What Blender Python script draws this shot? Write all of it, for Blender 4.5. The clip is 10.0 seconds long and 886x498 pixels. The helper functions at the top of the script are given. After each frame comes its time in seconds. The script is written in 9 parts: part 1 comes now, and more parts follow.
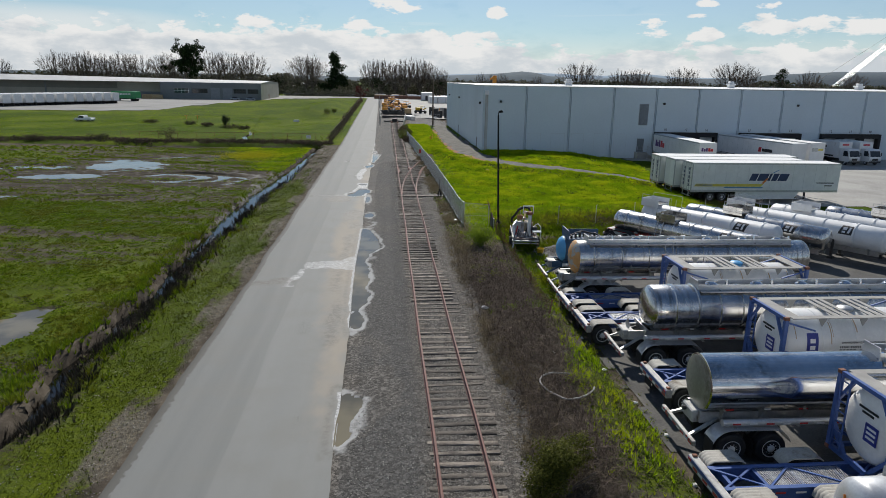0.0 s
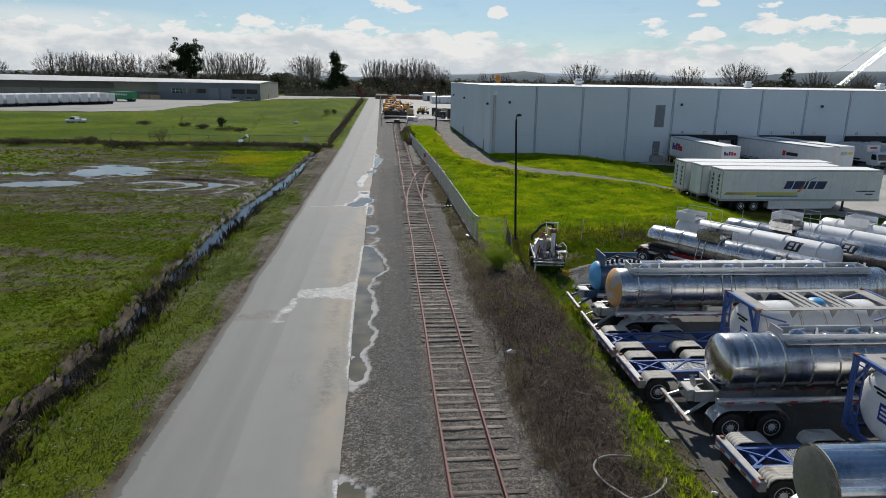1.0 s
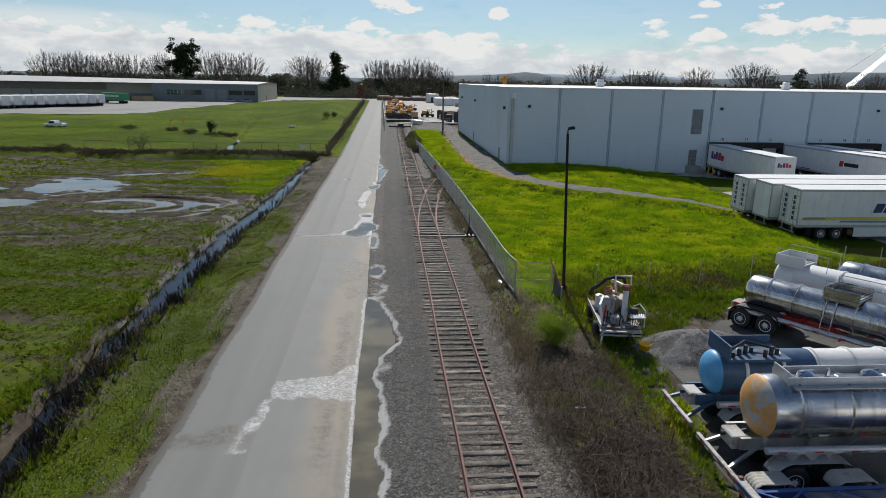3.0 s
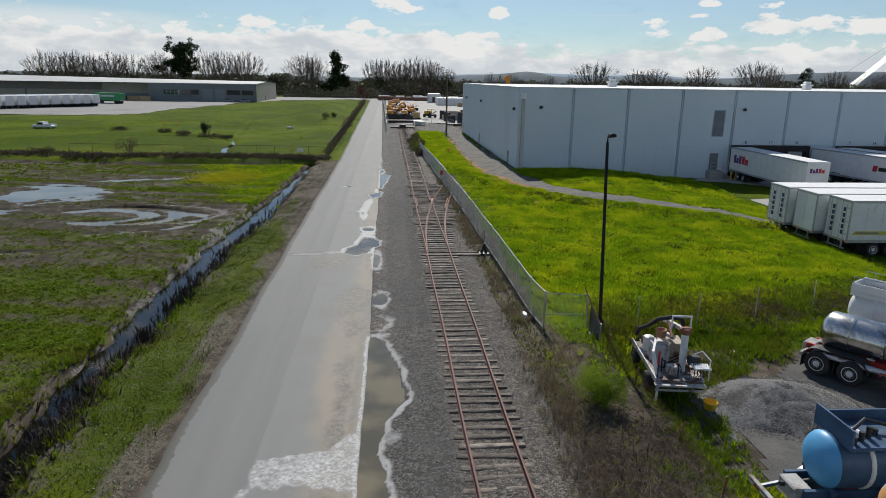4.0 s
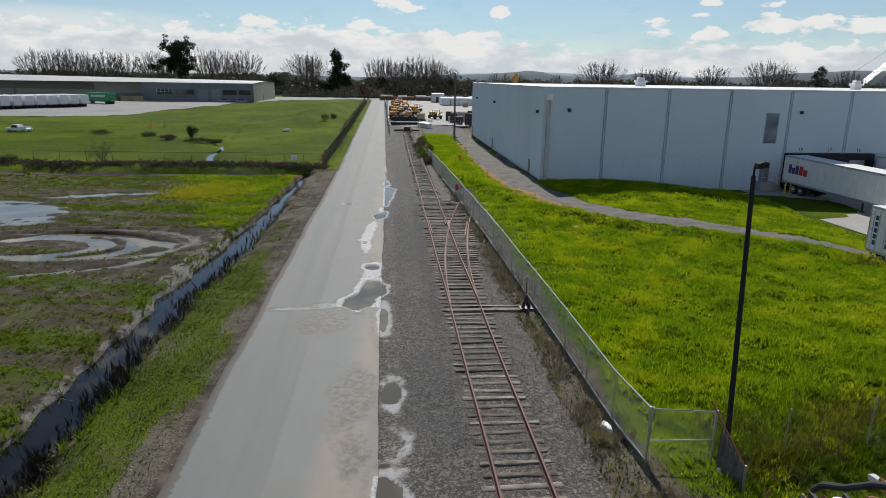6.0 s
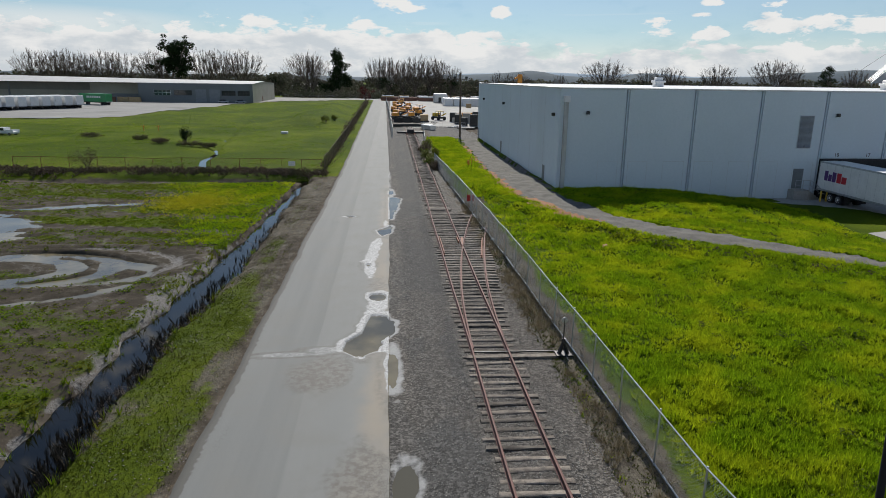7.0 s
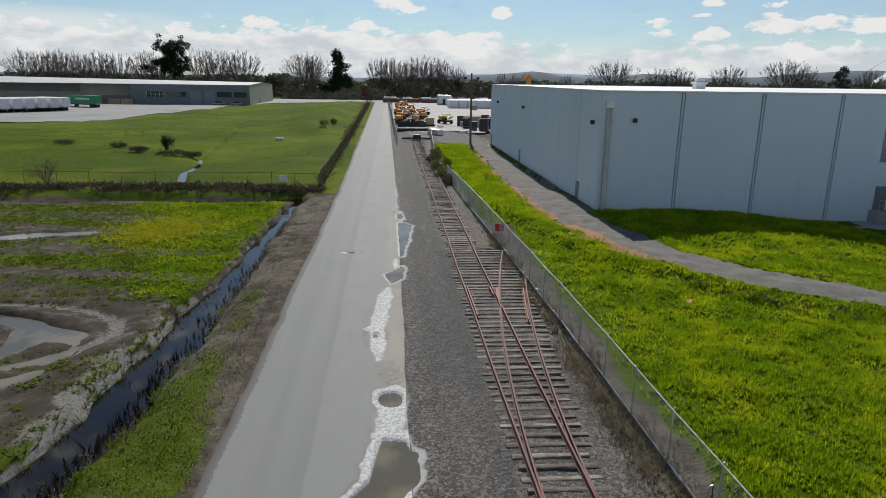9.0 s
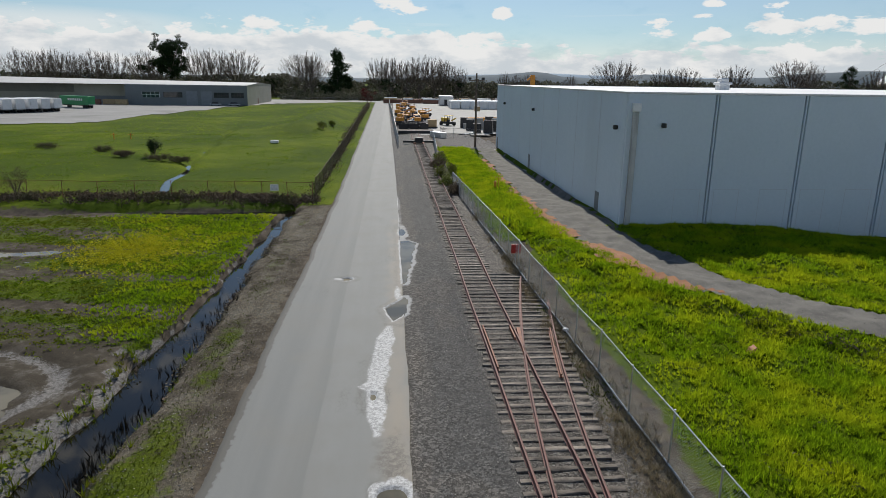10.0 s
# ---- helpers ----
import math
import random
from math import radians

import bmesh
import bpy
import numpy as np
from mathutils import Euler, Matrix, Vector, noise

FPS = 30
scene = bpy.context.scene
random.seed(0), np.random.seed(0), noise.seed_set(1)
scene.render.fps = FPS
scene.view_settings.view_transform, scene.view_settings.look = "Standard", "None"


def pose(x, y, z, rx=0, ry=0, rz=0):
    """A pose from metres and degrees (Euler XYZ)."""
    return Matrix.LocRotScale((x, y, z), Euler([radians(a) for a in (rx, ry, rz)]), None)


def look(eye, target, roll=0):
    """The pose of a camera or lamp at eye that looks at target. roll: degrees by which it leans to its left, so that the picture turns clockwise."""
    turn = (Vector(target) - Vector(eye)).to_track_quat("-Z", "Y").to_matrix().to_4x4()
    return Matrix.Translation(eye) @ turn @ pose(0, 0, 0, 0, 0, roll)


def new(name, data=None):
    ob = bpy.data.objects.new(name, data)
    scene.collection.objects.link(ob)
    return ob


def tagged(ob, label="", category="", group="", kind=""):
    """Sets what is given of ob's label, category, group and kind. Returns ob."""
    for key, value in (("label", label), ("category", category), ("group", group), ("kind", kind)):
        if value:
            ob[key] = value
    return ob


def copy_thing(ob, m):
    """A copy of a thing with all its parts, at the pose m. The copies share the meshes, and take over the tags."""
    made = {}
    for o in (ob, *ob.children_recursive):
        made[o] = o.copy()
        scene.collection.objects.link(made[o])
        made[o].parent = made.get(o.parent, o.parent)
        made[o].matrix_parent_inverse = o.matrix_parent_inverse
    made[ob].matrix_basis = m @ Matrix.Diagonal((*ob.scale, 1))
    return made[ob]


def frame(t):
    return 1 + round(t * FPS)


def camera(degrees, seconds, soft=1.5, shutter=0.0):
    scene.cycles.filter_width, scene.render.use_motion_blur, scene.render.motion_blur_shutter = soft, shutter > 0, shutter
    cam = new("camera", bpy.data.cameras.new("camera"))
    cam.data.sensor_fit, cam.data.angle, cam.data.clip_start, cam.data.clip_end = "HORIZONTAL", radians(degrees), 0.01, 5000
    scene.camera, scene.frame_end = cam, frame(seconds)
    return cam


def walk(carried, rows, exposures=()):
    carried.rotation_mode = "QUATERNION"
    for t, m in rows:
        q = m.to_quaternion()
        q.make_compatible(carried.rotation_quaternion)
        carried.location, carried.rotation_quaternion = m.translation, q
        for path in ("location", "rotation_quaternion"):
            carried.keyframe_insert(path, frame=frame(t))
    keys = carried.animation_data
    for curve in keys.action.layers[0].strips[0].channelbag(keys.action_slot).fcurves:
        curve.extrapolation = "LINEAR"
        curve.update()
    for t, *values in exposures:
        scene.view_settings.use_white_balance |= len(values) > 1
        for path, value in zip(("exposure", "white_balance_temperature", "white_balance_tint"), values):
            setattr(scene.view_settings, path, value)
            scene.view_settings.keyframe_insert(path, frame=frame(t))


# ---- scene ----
cam = camera(68.6, 10.0, soft=0.55)
METRES, EYE, TILT, LEAN, TURN = 56.0, 11.42, 0.0, 0.0, -5.1
ROWS = [
    (0.0, 0.0, 0.0, 0.0, 0.24, -14.68, -0.93),
    (0.5, -0.0069, 0.0492, 0.0001, 0.28, -14.69, -0.9),
    (1.0, -0.0131, 0.0988, -0.0003, 0.31, -14.7, -0.88),
    (1.5, -0.0193, 0.149, -0.0002, 0.35, -14.63, -0.94),
    (2.0, -0.0256, 0.199, -0.0007, 0.37, -14.57, -0.92),
    (2.5, -0.0326, 0.2487, -0.0006, 0.4, -14.59, -0.91),
    (4.0, -0.0532, 0.3943, -0.0014, 0.43, -14.66, -0.87),
    (4.5, -0.0603, 0.4426, -0.0023, 0.45, -14.66, -0.83),
    (5.0, -0.067, 0.4909, -0.003, 0.46, -14.67, -0.83),
    (5.5, -0.0726, 0.539, -0.003, 0.49, -14.72, -0.85),
    (7.0, -0.0946, 0.6863, -0.0029, 0.6, -14.71, -0.78),
    (7.5, -0.1024, 0.7355, -0.0027, 0.61, -14.71, -0.77),
    (8.0, -0.11, 0.7851, -0.0026, 0.63, -14.71, -0.75),
    (8.5, -0.1177, 0.8353, -0.0029, 0.64, -14.68, -0.73),
    (9.0, -0.124, 0.8863, -0.0025, 0.67, -14.65, -0.75),
    (9.5, -0.129, 0.9382, -0.0023, 0.7, -14.62, -0.77),
    (10.0, -0.1341, 0.9908, -0.0028, 0.72, -14.62, -0.78),
]
walk(cam, [(t, pose(0, 0, EYE, TILT, LEAN, TURN) @ pose(METRES * x, METRES * y, METRES * z, 90 + pitch, roll, yaw)) for t, x, y, z, yaw, pitch, roll in ROWS])

# ---- sky and sun ----
SUN_AZ, SUN_EL = 4.9, 39.8          # degrees east of +y, above the horizon
world = bpy.data.worlds.new("sky")
scene.world = world
world.use_nodes = True


class Nodes:
    """Short hand for node trees."""

    def __init__(self, tree):
        self.t = tree
        tree.nodes.clear()

    def n(self, kind, inputs=None):
        node = self.t.nodes.new(kind)
        for k, v in (inputs or {}).items():
            self.put(node.inputs[k], v)
        return node

    def put(self, socket, v):
        if isinstance(v, bpy.types.NodeSocket):
            self.t.links.new(v, socket)
        elif isinstance(v, bpy.types.Node):
            self.t.links.new(v.outputs[0], socket)
        else:
            socket.default_value = v

    def m(self, op, a, b=0.0, c=None, clamp=False):
        node = self.n("ShaderNodeMath", {0: a, 1: b})
        node.operation, node.use_clamp = op, clamp
        if c is not None:
            self.put(node.inputs[2], c)
        return node.outputs[0]

    def noise(self, vec, scale, detail=4.0, rough=0.55, dist=0.0):
        return self.n("ShaderNodeTexNoise", {"Vector": vec, "Scale": scale, "Detail": detail, "Roughness": rough, "Distortion": dist}).outputs[0]

    def ramp(self, fac, lo, hi):
        node = self.n("ShaderNodeMapRange", {0: fac, 1: lo, 2: hi})
        node.interpolation_type = "SMOOTHSTEP"
        return node.outputs[0]

    def attribute(self, name):
        node = self.n("ShaderNodeAttribute")
        node.attribute_name = name
        return node

    def mix(self, fac, a, b, blend="MIX"):
        node = self.n("ShaderNodeMix")
        node.data_type, node.blend_type = "RGBA", blend
        self.put(node.inputs[0], fac)
        self.put(node.inputs[6], a)
        self.put(node.inputs[7], b)
        return node.outputs[2]


HEAPS = [(0.012, 0.104, 0.040, 0.016), (0.16, 0.093, 0.018, 0.010), (0.38, 0.072, 0.042, 0.014), (0.451, 0.064, 0.027, 0.011), (0.53, 0.078, 0.040, 0.018), (0.582, 0.0745, 0.034, 0.013),
         (0.64, 0.071, 0.037, 0.017), (0.448, 0.1035, 0.02, 0.006), (0.527, 0.101, 0.022, 0.007), (0.44, 0.0885, 0.018, 0.004), (-0.184, 0.074, 0.03, 0.013), (-0.035, 0.070, 0.03, 0.013)]  # azimuth, elevation, half sizes


def build_sky():
    N = Nodes(world.node_tree)
    out = N.n("ShaderNodeOutputWorld")
    sky = N.n("ShaderNodeTexSky")
    sky.sky_type, sky.sun_disc, sky.sun_elevation, sky.sun_rotation = "NISHITA", False, radians(SUN_EL), radians(SUN_AZ)
    sky.air_density, sky.dust_density, sky.ozone_density = 1.0, 0.25, 2.5
    tint = N.mix(1.0, sky.outputs[0], (0.70, 0.95, 1.12, 1), "MULTIPLY")
    clear = N.n("ShaderNodeBackground", {"Color": tint, "Strength": 0.066})
    way = N.n("ShaderNodeTexCoord").outputs["Generated"]
    sep = N.n("ShaderNodeSeparateXYZ", {0: way})
    x, y, z = sep.outputs
    az = N.m("ARCTAN2", x, y)
    el = N.m("ARCSINE", z)
    # clouds are laid on a plane of azimuth and elevation, flatter towards the horizon
    flat = N.n("ShaderNodeCombineXYZ", {0: N.m("MULTIPLY", az, 7.0), 1: N.m("MULTIPLY", el, 17.0), 2: 3.7}).outputs[0]
    big = N.noise(flat, 0.9, 6.0, 0.55, 0.15)
    fine = N.noise(flat, 3.2, 9.0, 0.62, 0.2)
    wisp = N.noise(N.n("ShaderNodeCombineXYZ", {0: N.m("MULTIPLY", az, 3.0), 1: N.m("MULTIPLY", el, 60.0), 2: 9.1}).outputs[0], 0.8, 6.0, 0.6, 0.4)
    body = N.m("ADD", N.m("MULTIPLY", big, 0.45), N.m("MULTIPLY", fine, 0.55))
    lumps = N.m("SUBTRACT", N.m("ADD", N.m("MULTIPLY", N.noise(flat, 3.4, 8.0, 0.58, 0.25), 0.75), N.m("MULTIPLY", N.noise(flat, 1.2, 3.0, 0.5), 0.25)), 0.5)
    # the bank: heaped tops in the west, thin and lower towards the east
    top = N.m("ADD", N.m("SUBTRACT", 0.068, N.m("MULTIPLY", N.ramp(az, 0.05, 0.28), 0.024)), N.m("MULTIPLY", N.ramp(az, 0.35, 0.6), 0.008))
    bank = N.ramp(N.m("ADD", N.m("MULTIPLY", N.m("SUBTRACT", top, el), 34.0), N.m("MULTIPLY", lumps, 4.0)), -0.15, 0.3)
    # single fair-weather heaps above it
    heaps = -9.0
    for ca, ce, ra, re in HEAPS:
        u = N.m("DIVIDE", N.m("SUBTRACT", az, ca), ra)
        w = N.m("DIVIDE", N.m("SUBTRACT", el, ce), re)
        heaps = N.m("MAXIMUM", N.m("SUBTRACT", 1.0, N.m("ADD", N.m("MULTIPLY", u, u), N.m("MULTIPLY", w, w))), heaps)
    heap = N.ramp(N.m("ADD", heaps, N.m("MULTIPLY", lumps, 6.5)), 0.15, 0.8)
    scattered = N.m("SUBTRACT", N.m("MULTIPLY", N.ramp(el, 0.14, 0.24), 0.085), N.m("ADD", 0.09, N.m("MULTIPLY", N.ramp(el, 0.55, 0.85), 0.12)))
    cover = N.m("MAXIMUM", N.ramp(N.m("ADD", body, scattered), 0.50, 0.60), N.m("MAXIMUM", bank, heap))
    veil = N.m("MULTIPLY", N.ramp(wisp, 0.40, 0.75), N.m("SUBTRACT", 0.42, N.m("MULTIPLY", N.ramp(el, 0.07, 0.16), 0.30)))
    west = N.m("MULTIPLY", N.ramp(az, -0.12, -0.42), N.m("MULTIPLY", N.ramp(el, 0.10, 0.065), 0.7))
    cover = N.m("MAXIMUM", cover, N.m("MAXIMUM", veil, west))
    haze = N.m("ADD", N.m("MULTIPLY", N.ramp(el, 0.075, 0.0), 0.55), N.m("MULTIPLY", N.ramp(el, 0.65, 0.06), 0.24))
    cover = N.m("MAXIMUM", cover, haze)
    thick = N.noise(flat, 1.9, 7.0, 0.6, 0.1)
    shade = N.ramp(N.m("ADD", thick, N.m("MULTIPLY", N.ramp(el, 0.0, 0.09), 0.22)), 0.44, 0.70)
    tone = N.mix(shade, (0.70, 0.755, 0.80, 1), (0.99, 0.99, 0.98, 1))
    cloud = N.n("ShaderNodeBackground", {"Color": tone, "Strength": 0.82})
    both = N.n("ShaderNodeMixShader", {0: cover, 1: clear, 2: cloud})
    N.put(out.inputs[0], both)


build_sky()
sun_data = bpy.data.lights.new("sun", "SUN")
sun_data.energy, sun_data.angle, sun_data.color = 4.5, radians(0.55), (1.0, 0.955, 0.88)
sun = new("sun", sun_data)
a, e = radians(SUN_AZ), radians(SUN_EL)
sun.matrix_world = look((0, 0, 60), (-math.sin(a) * math.cos(e), -math.cos(a) * math.cos(e), 60 - math.sin(e)))
scene.view_settings.exposure = 0.0

# ---- materials ----
def surface(name, c1, c2, scale=2.0, rough=0.7, metal=0.0, bump=0.15, fine=14.0, stain=None, stain_scale=0.6, stain_at=(0.55, 0.7), vary=0.0, streak=None, rough_vary=0.12, grain=0.01):
    """A weathered surface: two colours by noise, fine grain, stains or rust, relief. vary: change of value from piece to piece."""
    mat = bpy.data.materials.new(name)
    mat.use_nodes = True
    N = Nodes(mat.node_tree)
    out = N.n("ShaderNodeOutputMaterial")
    p = N.n("ShaderNodeBsdfPrincipled")
    where = N.n("ShaderNodeNewGeometry").outputs["Position"]
    a = N.noise(where, scale, 5.0, 0.6)
    b = N.noise(where, scale * fine, 3.0, 0.6)
    f = N.ramp(N.m("ADD", N.m("MULTIPLY", a, 0.65), N.m("MULTIPLY", b, 0.35)), 0.33, 0.67)
    col = N.mix(f, (*c1, 1), (*c2, 1))
    if stain:
        pos = where
        if streak:
            pos = N.n("ShaderNodeMapping", {0: where, 3: streak}).outputs[0]
        s = N.ramp(N.noise(pos, stain_scale, 6.0, 0.65, 0.3), *stain_at)
        col = N.mix(s, col, (*stain, 1))
    if vary:
        r = N.n("ShaderNodeObjectInfo").outputs["Random"]
        col = N.n("ShaderNodeHueSaturation", {"Value": N.m("ADD", 1 - vary, N.m("MULTIPLY", r, 2 * vary)), "Color": col}).outputs[0]
    N.put(p.inputs["Base Color"], col)
    N.put(p.inputs["Roughness"], N.m("ADD", rough - rough_vary, N.m("MULTIPLY", a, 2 * rough_vary)))
    p.inputs["Metallic"].default_value = metal
    if bump:
        N.put(p.inputs["Normal"], N.n("ShaderNodeBump", {"Strength": bump, "Distance": grain, "Height": b}))
    N.put(out.inputs[0], p)
    return mat


def foliage(name, c1, c2, c3=None, rough=0.75, through_light=0.25):
    """Leaves or blades: every island its own tint, some light let through."""
    mat = bpy.data.materials.new(name)
    mat.use_nodes = True
    N = Nodes(mat.node_tree)
    out = N.n("ShaderNodeOutputMaterial")
    g = N.n("ShaderNodeNewGeometry")
    r = g.outputs["Random Per Island"]
    col = N.mix(r, (*c1, 1), (*c2, 1))
    patch = N.ramp(N.noise(g.outputs["Position"], 0.35, 4.0, 0.6), 0.42, 0.66)
    if c3:
        col = N.mix(N.m("MULTIPLY", patch, 0.85), col, (*c3, 1))
    tone = N.m("ADD", N.m("ADD", N.m("MULTIPLY", N.noise(g.outputs["Position"], 0.8, 3.0, 0.6), 0.7), N.m("MULTIPLY", N.noise(g.outputs["Position"], 4.5, 3.0, 0.7), 1.1)), 0.15)
    col = N.n("ShaderNodeHueSaturation", {"Value": tone, "Color": col}).outputs[0]
    p = N.n("ShaderNodeBsdfPrincipled", {"Base Color": col, "Roughness": rough})
    p.inputs["Specular IOR Level"].default_value = 0.08
    if through_light:
        t = N.n("ShaderNodeBsdfTranslucent", {"Color": col})
        p = N.n("ShaderNodeMixShader", {0: through_light, 1: p.outputs[0], 2: t.outputs[0]})
    N.put(out.inputs[0], p.outputs[0])
    return mat


def water_material(name="water", dark=1.0):
    mat = bpy.data.materials.new(name)
    mat.use_nodes = True
    N = Nodes(mat.node_tree)
    out = N.n("ShaderNodeOutputMaterial")
    where = N.n("ShaderNodeNewGeometry").outputs["Position"]
    murk = N.mix(N.ramp(N.noise(where, 0.35, 4.0), 0.4, 0.62), (0.10, 0.09, 0.065, 1), (0.19, 0.165, 0.11, 1))
    p = N.n("ShaderNodeBsdfPrincipled", {"Base Color": N.mix(1.0, murk, (dark, dark, dark, 1), "MULTIPLY"), "Roughness": 0.03, "IOR": 1.33})
    N.put(p.inputs["Normal"], N.n("ShaderNodeBump", {"Strength": 0.04, "Distance": 0.01, "Height": N.noise(where, 9.0, 3.0)}))
    N.put(out.inputs[0], p)
    return mat


def ground_material():
    """Soil, mud, grass, dry growth and gravel, laid by the ground's own cover layer and broken up by noise."""
    mat = bpy.data.materials.new("ground")
    mat.use_nodes = True
    N = Nodes(mat.node_tree)
    out = N.n("ShaderNodeOutputMaterial")
    where = N.n("ShaderNodeNewGeometry").outputs["Position"]
    cover = N.attribute("cover")
    sep = N.n("ShaderNodeSeparateColor", {0: cover.outputs["Color"]})
    grass, wet, gravel = sep.outputs
    dry = cover.outputs["Alpha"]
    n1 = N.noise(where, 0.16, 5.0, 0.6)
    n2 = N.noise(where, 1.1, 6.0, 0.65)
    n3 = N.noise(where, 9.0, 4.0, 0.7)
    n4 = N.noise(where, 40.0, 2.0, 0.6)
    soil = N.mix(N.ramp(n2, 0.35, 0.7), (0.065, 0.053, 0.042, 1), (0.165, 0.137, 0.105, 1))
    soil = N.mix(N.m("MULTIPLY", wet, 0.8), soil, (0.055, 0.048, 0.036, 1))
    straw = N.mix(N.ramp(N.m("ADD", N.m("MULTIPLY", n3, 0.5), N.m("MULTIPLY", n4, 0.5)), 0.36, 0.64), (0.048, 0.043, 0.034, 1), (0.205, 0.182, 0.14, 1))
    green = N.mix(N.ramp(n3, 0.3, 0.72), (0.04, 0.066, 0.003, 1), (0.135, 0.185, 0.005, 1))
    green = N.mix(N.m("MULTIPLY", N.ramp(n1, 0.42, 0.68), 0.4), green, (0.165, 0.20, 0.006, 1))
    n0 = N.noise(where, 0.045, 4.0, 0.55, 0.4)
    green = N.mix(N.m("MULTIPLY", N.ramp(n0, 0.40, 0.60), 0.75), green, (0.036, 0.068, 0.003, 1))
    green = N.mix(N.m("MULTIPLY", wet, 0.8), green, N.mix(N.ramp(n3, 0.3, 0.7), (0.030, 0.042, 0.005, 1), (0.085, 0.102, 0.009, 1)))
    stones = N.mix(N.ramp(N.m("ADD", N.m("MULTIPLY", n3, 0.5), N.m("MULTIPLY", n4, 0.5)), 0.36, 0.66), (0.07, 0.066, 0.062, 1), (0.30, 0.285, 0.265, 1))
    n5 = N.noise(where, 3.4, 5.0, 0.7)
    broken = N.m("ADD", N.m("ADD", N.m("MULTIPLY", n2, 0.34), N.m("MULTIPLY", n5, 0.26)), N.m("ADD", N.m("MULTIPLY", n3, 0.22), N.m("MULTIPLY", n4, 0.18)))

    def lay(base, amount, top, soft=0.055):
        t = N.m("SUBTRACT", 1.0, amount)
        edge = N.m("ADD", N.m("MULTIPLY", t, 0.46), 0.27)
        return N.mix(N.ramp(broken, N.m("SUBTRACT", edge, soft), N.m("ADD", edge, soft)), base, top)

    col = lay(soil, gravel, stones)
    col = lay(col, dry, straw)
    col = lay(col, grass, green)
    p = N.n("ShaderNodeBsdfPrincipled", {"Base Color": col})
    N.put(p.inputs["Roughness"], N.m("SUBTRACT", 0.95, N.m("MULTIPLY", wet, N.m("MULTIPLY", N.ramp(n2, 0.5, 0.62), 0.55))))
    p.inputs["Specular IOR Level"].default_value = 0.05
    N.put(p.inputs["Normal"], N.n("ShaderNodeBump", {"Strength": 0.7, "Distance": 0.08, "Height": N.m("ADD", N.m("MULTIPLY", n3, 0.7), N.m("MULTIPLY", n4, 0.3))}))
    N.put(out.inputs[0], p)
    return mat


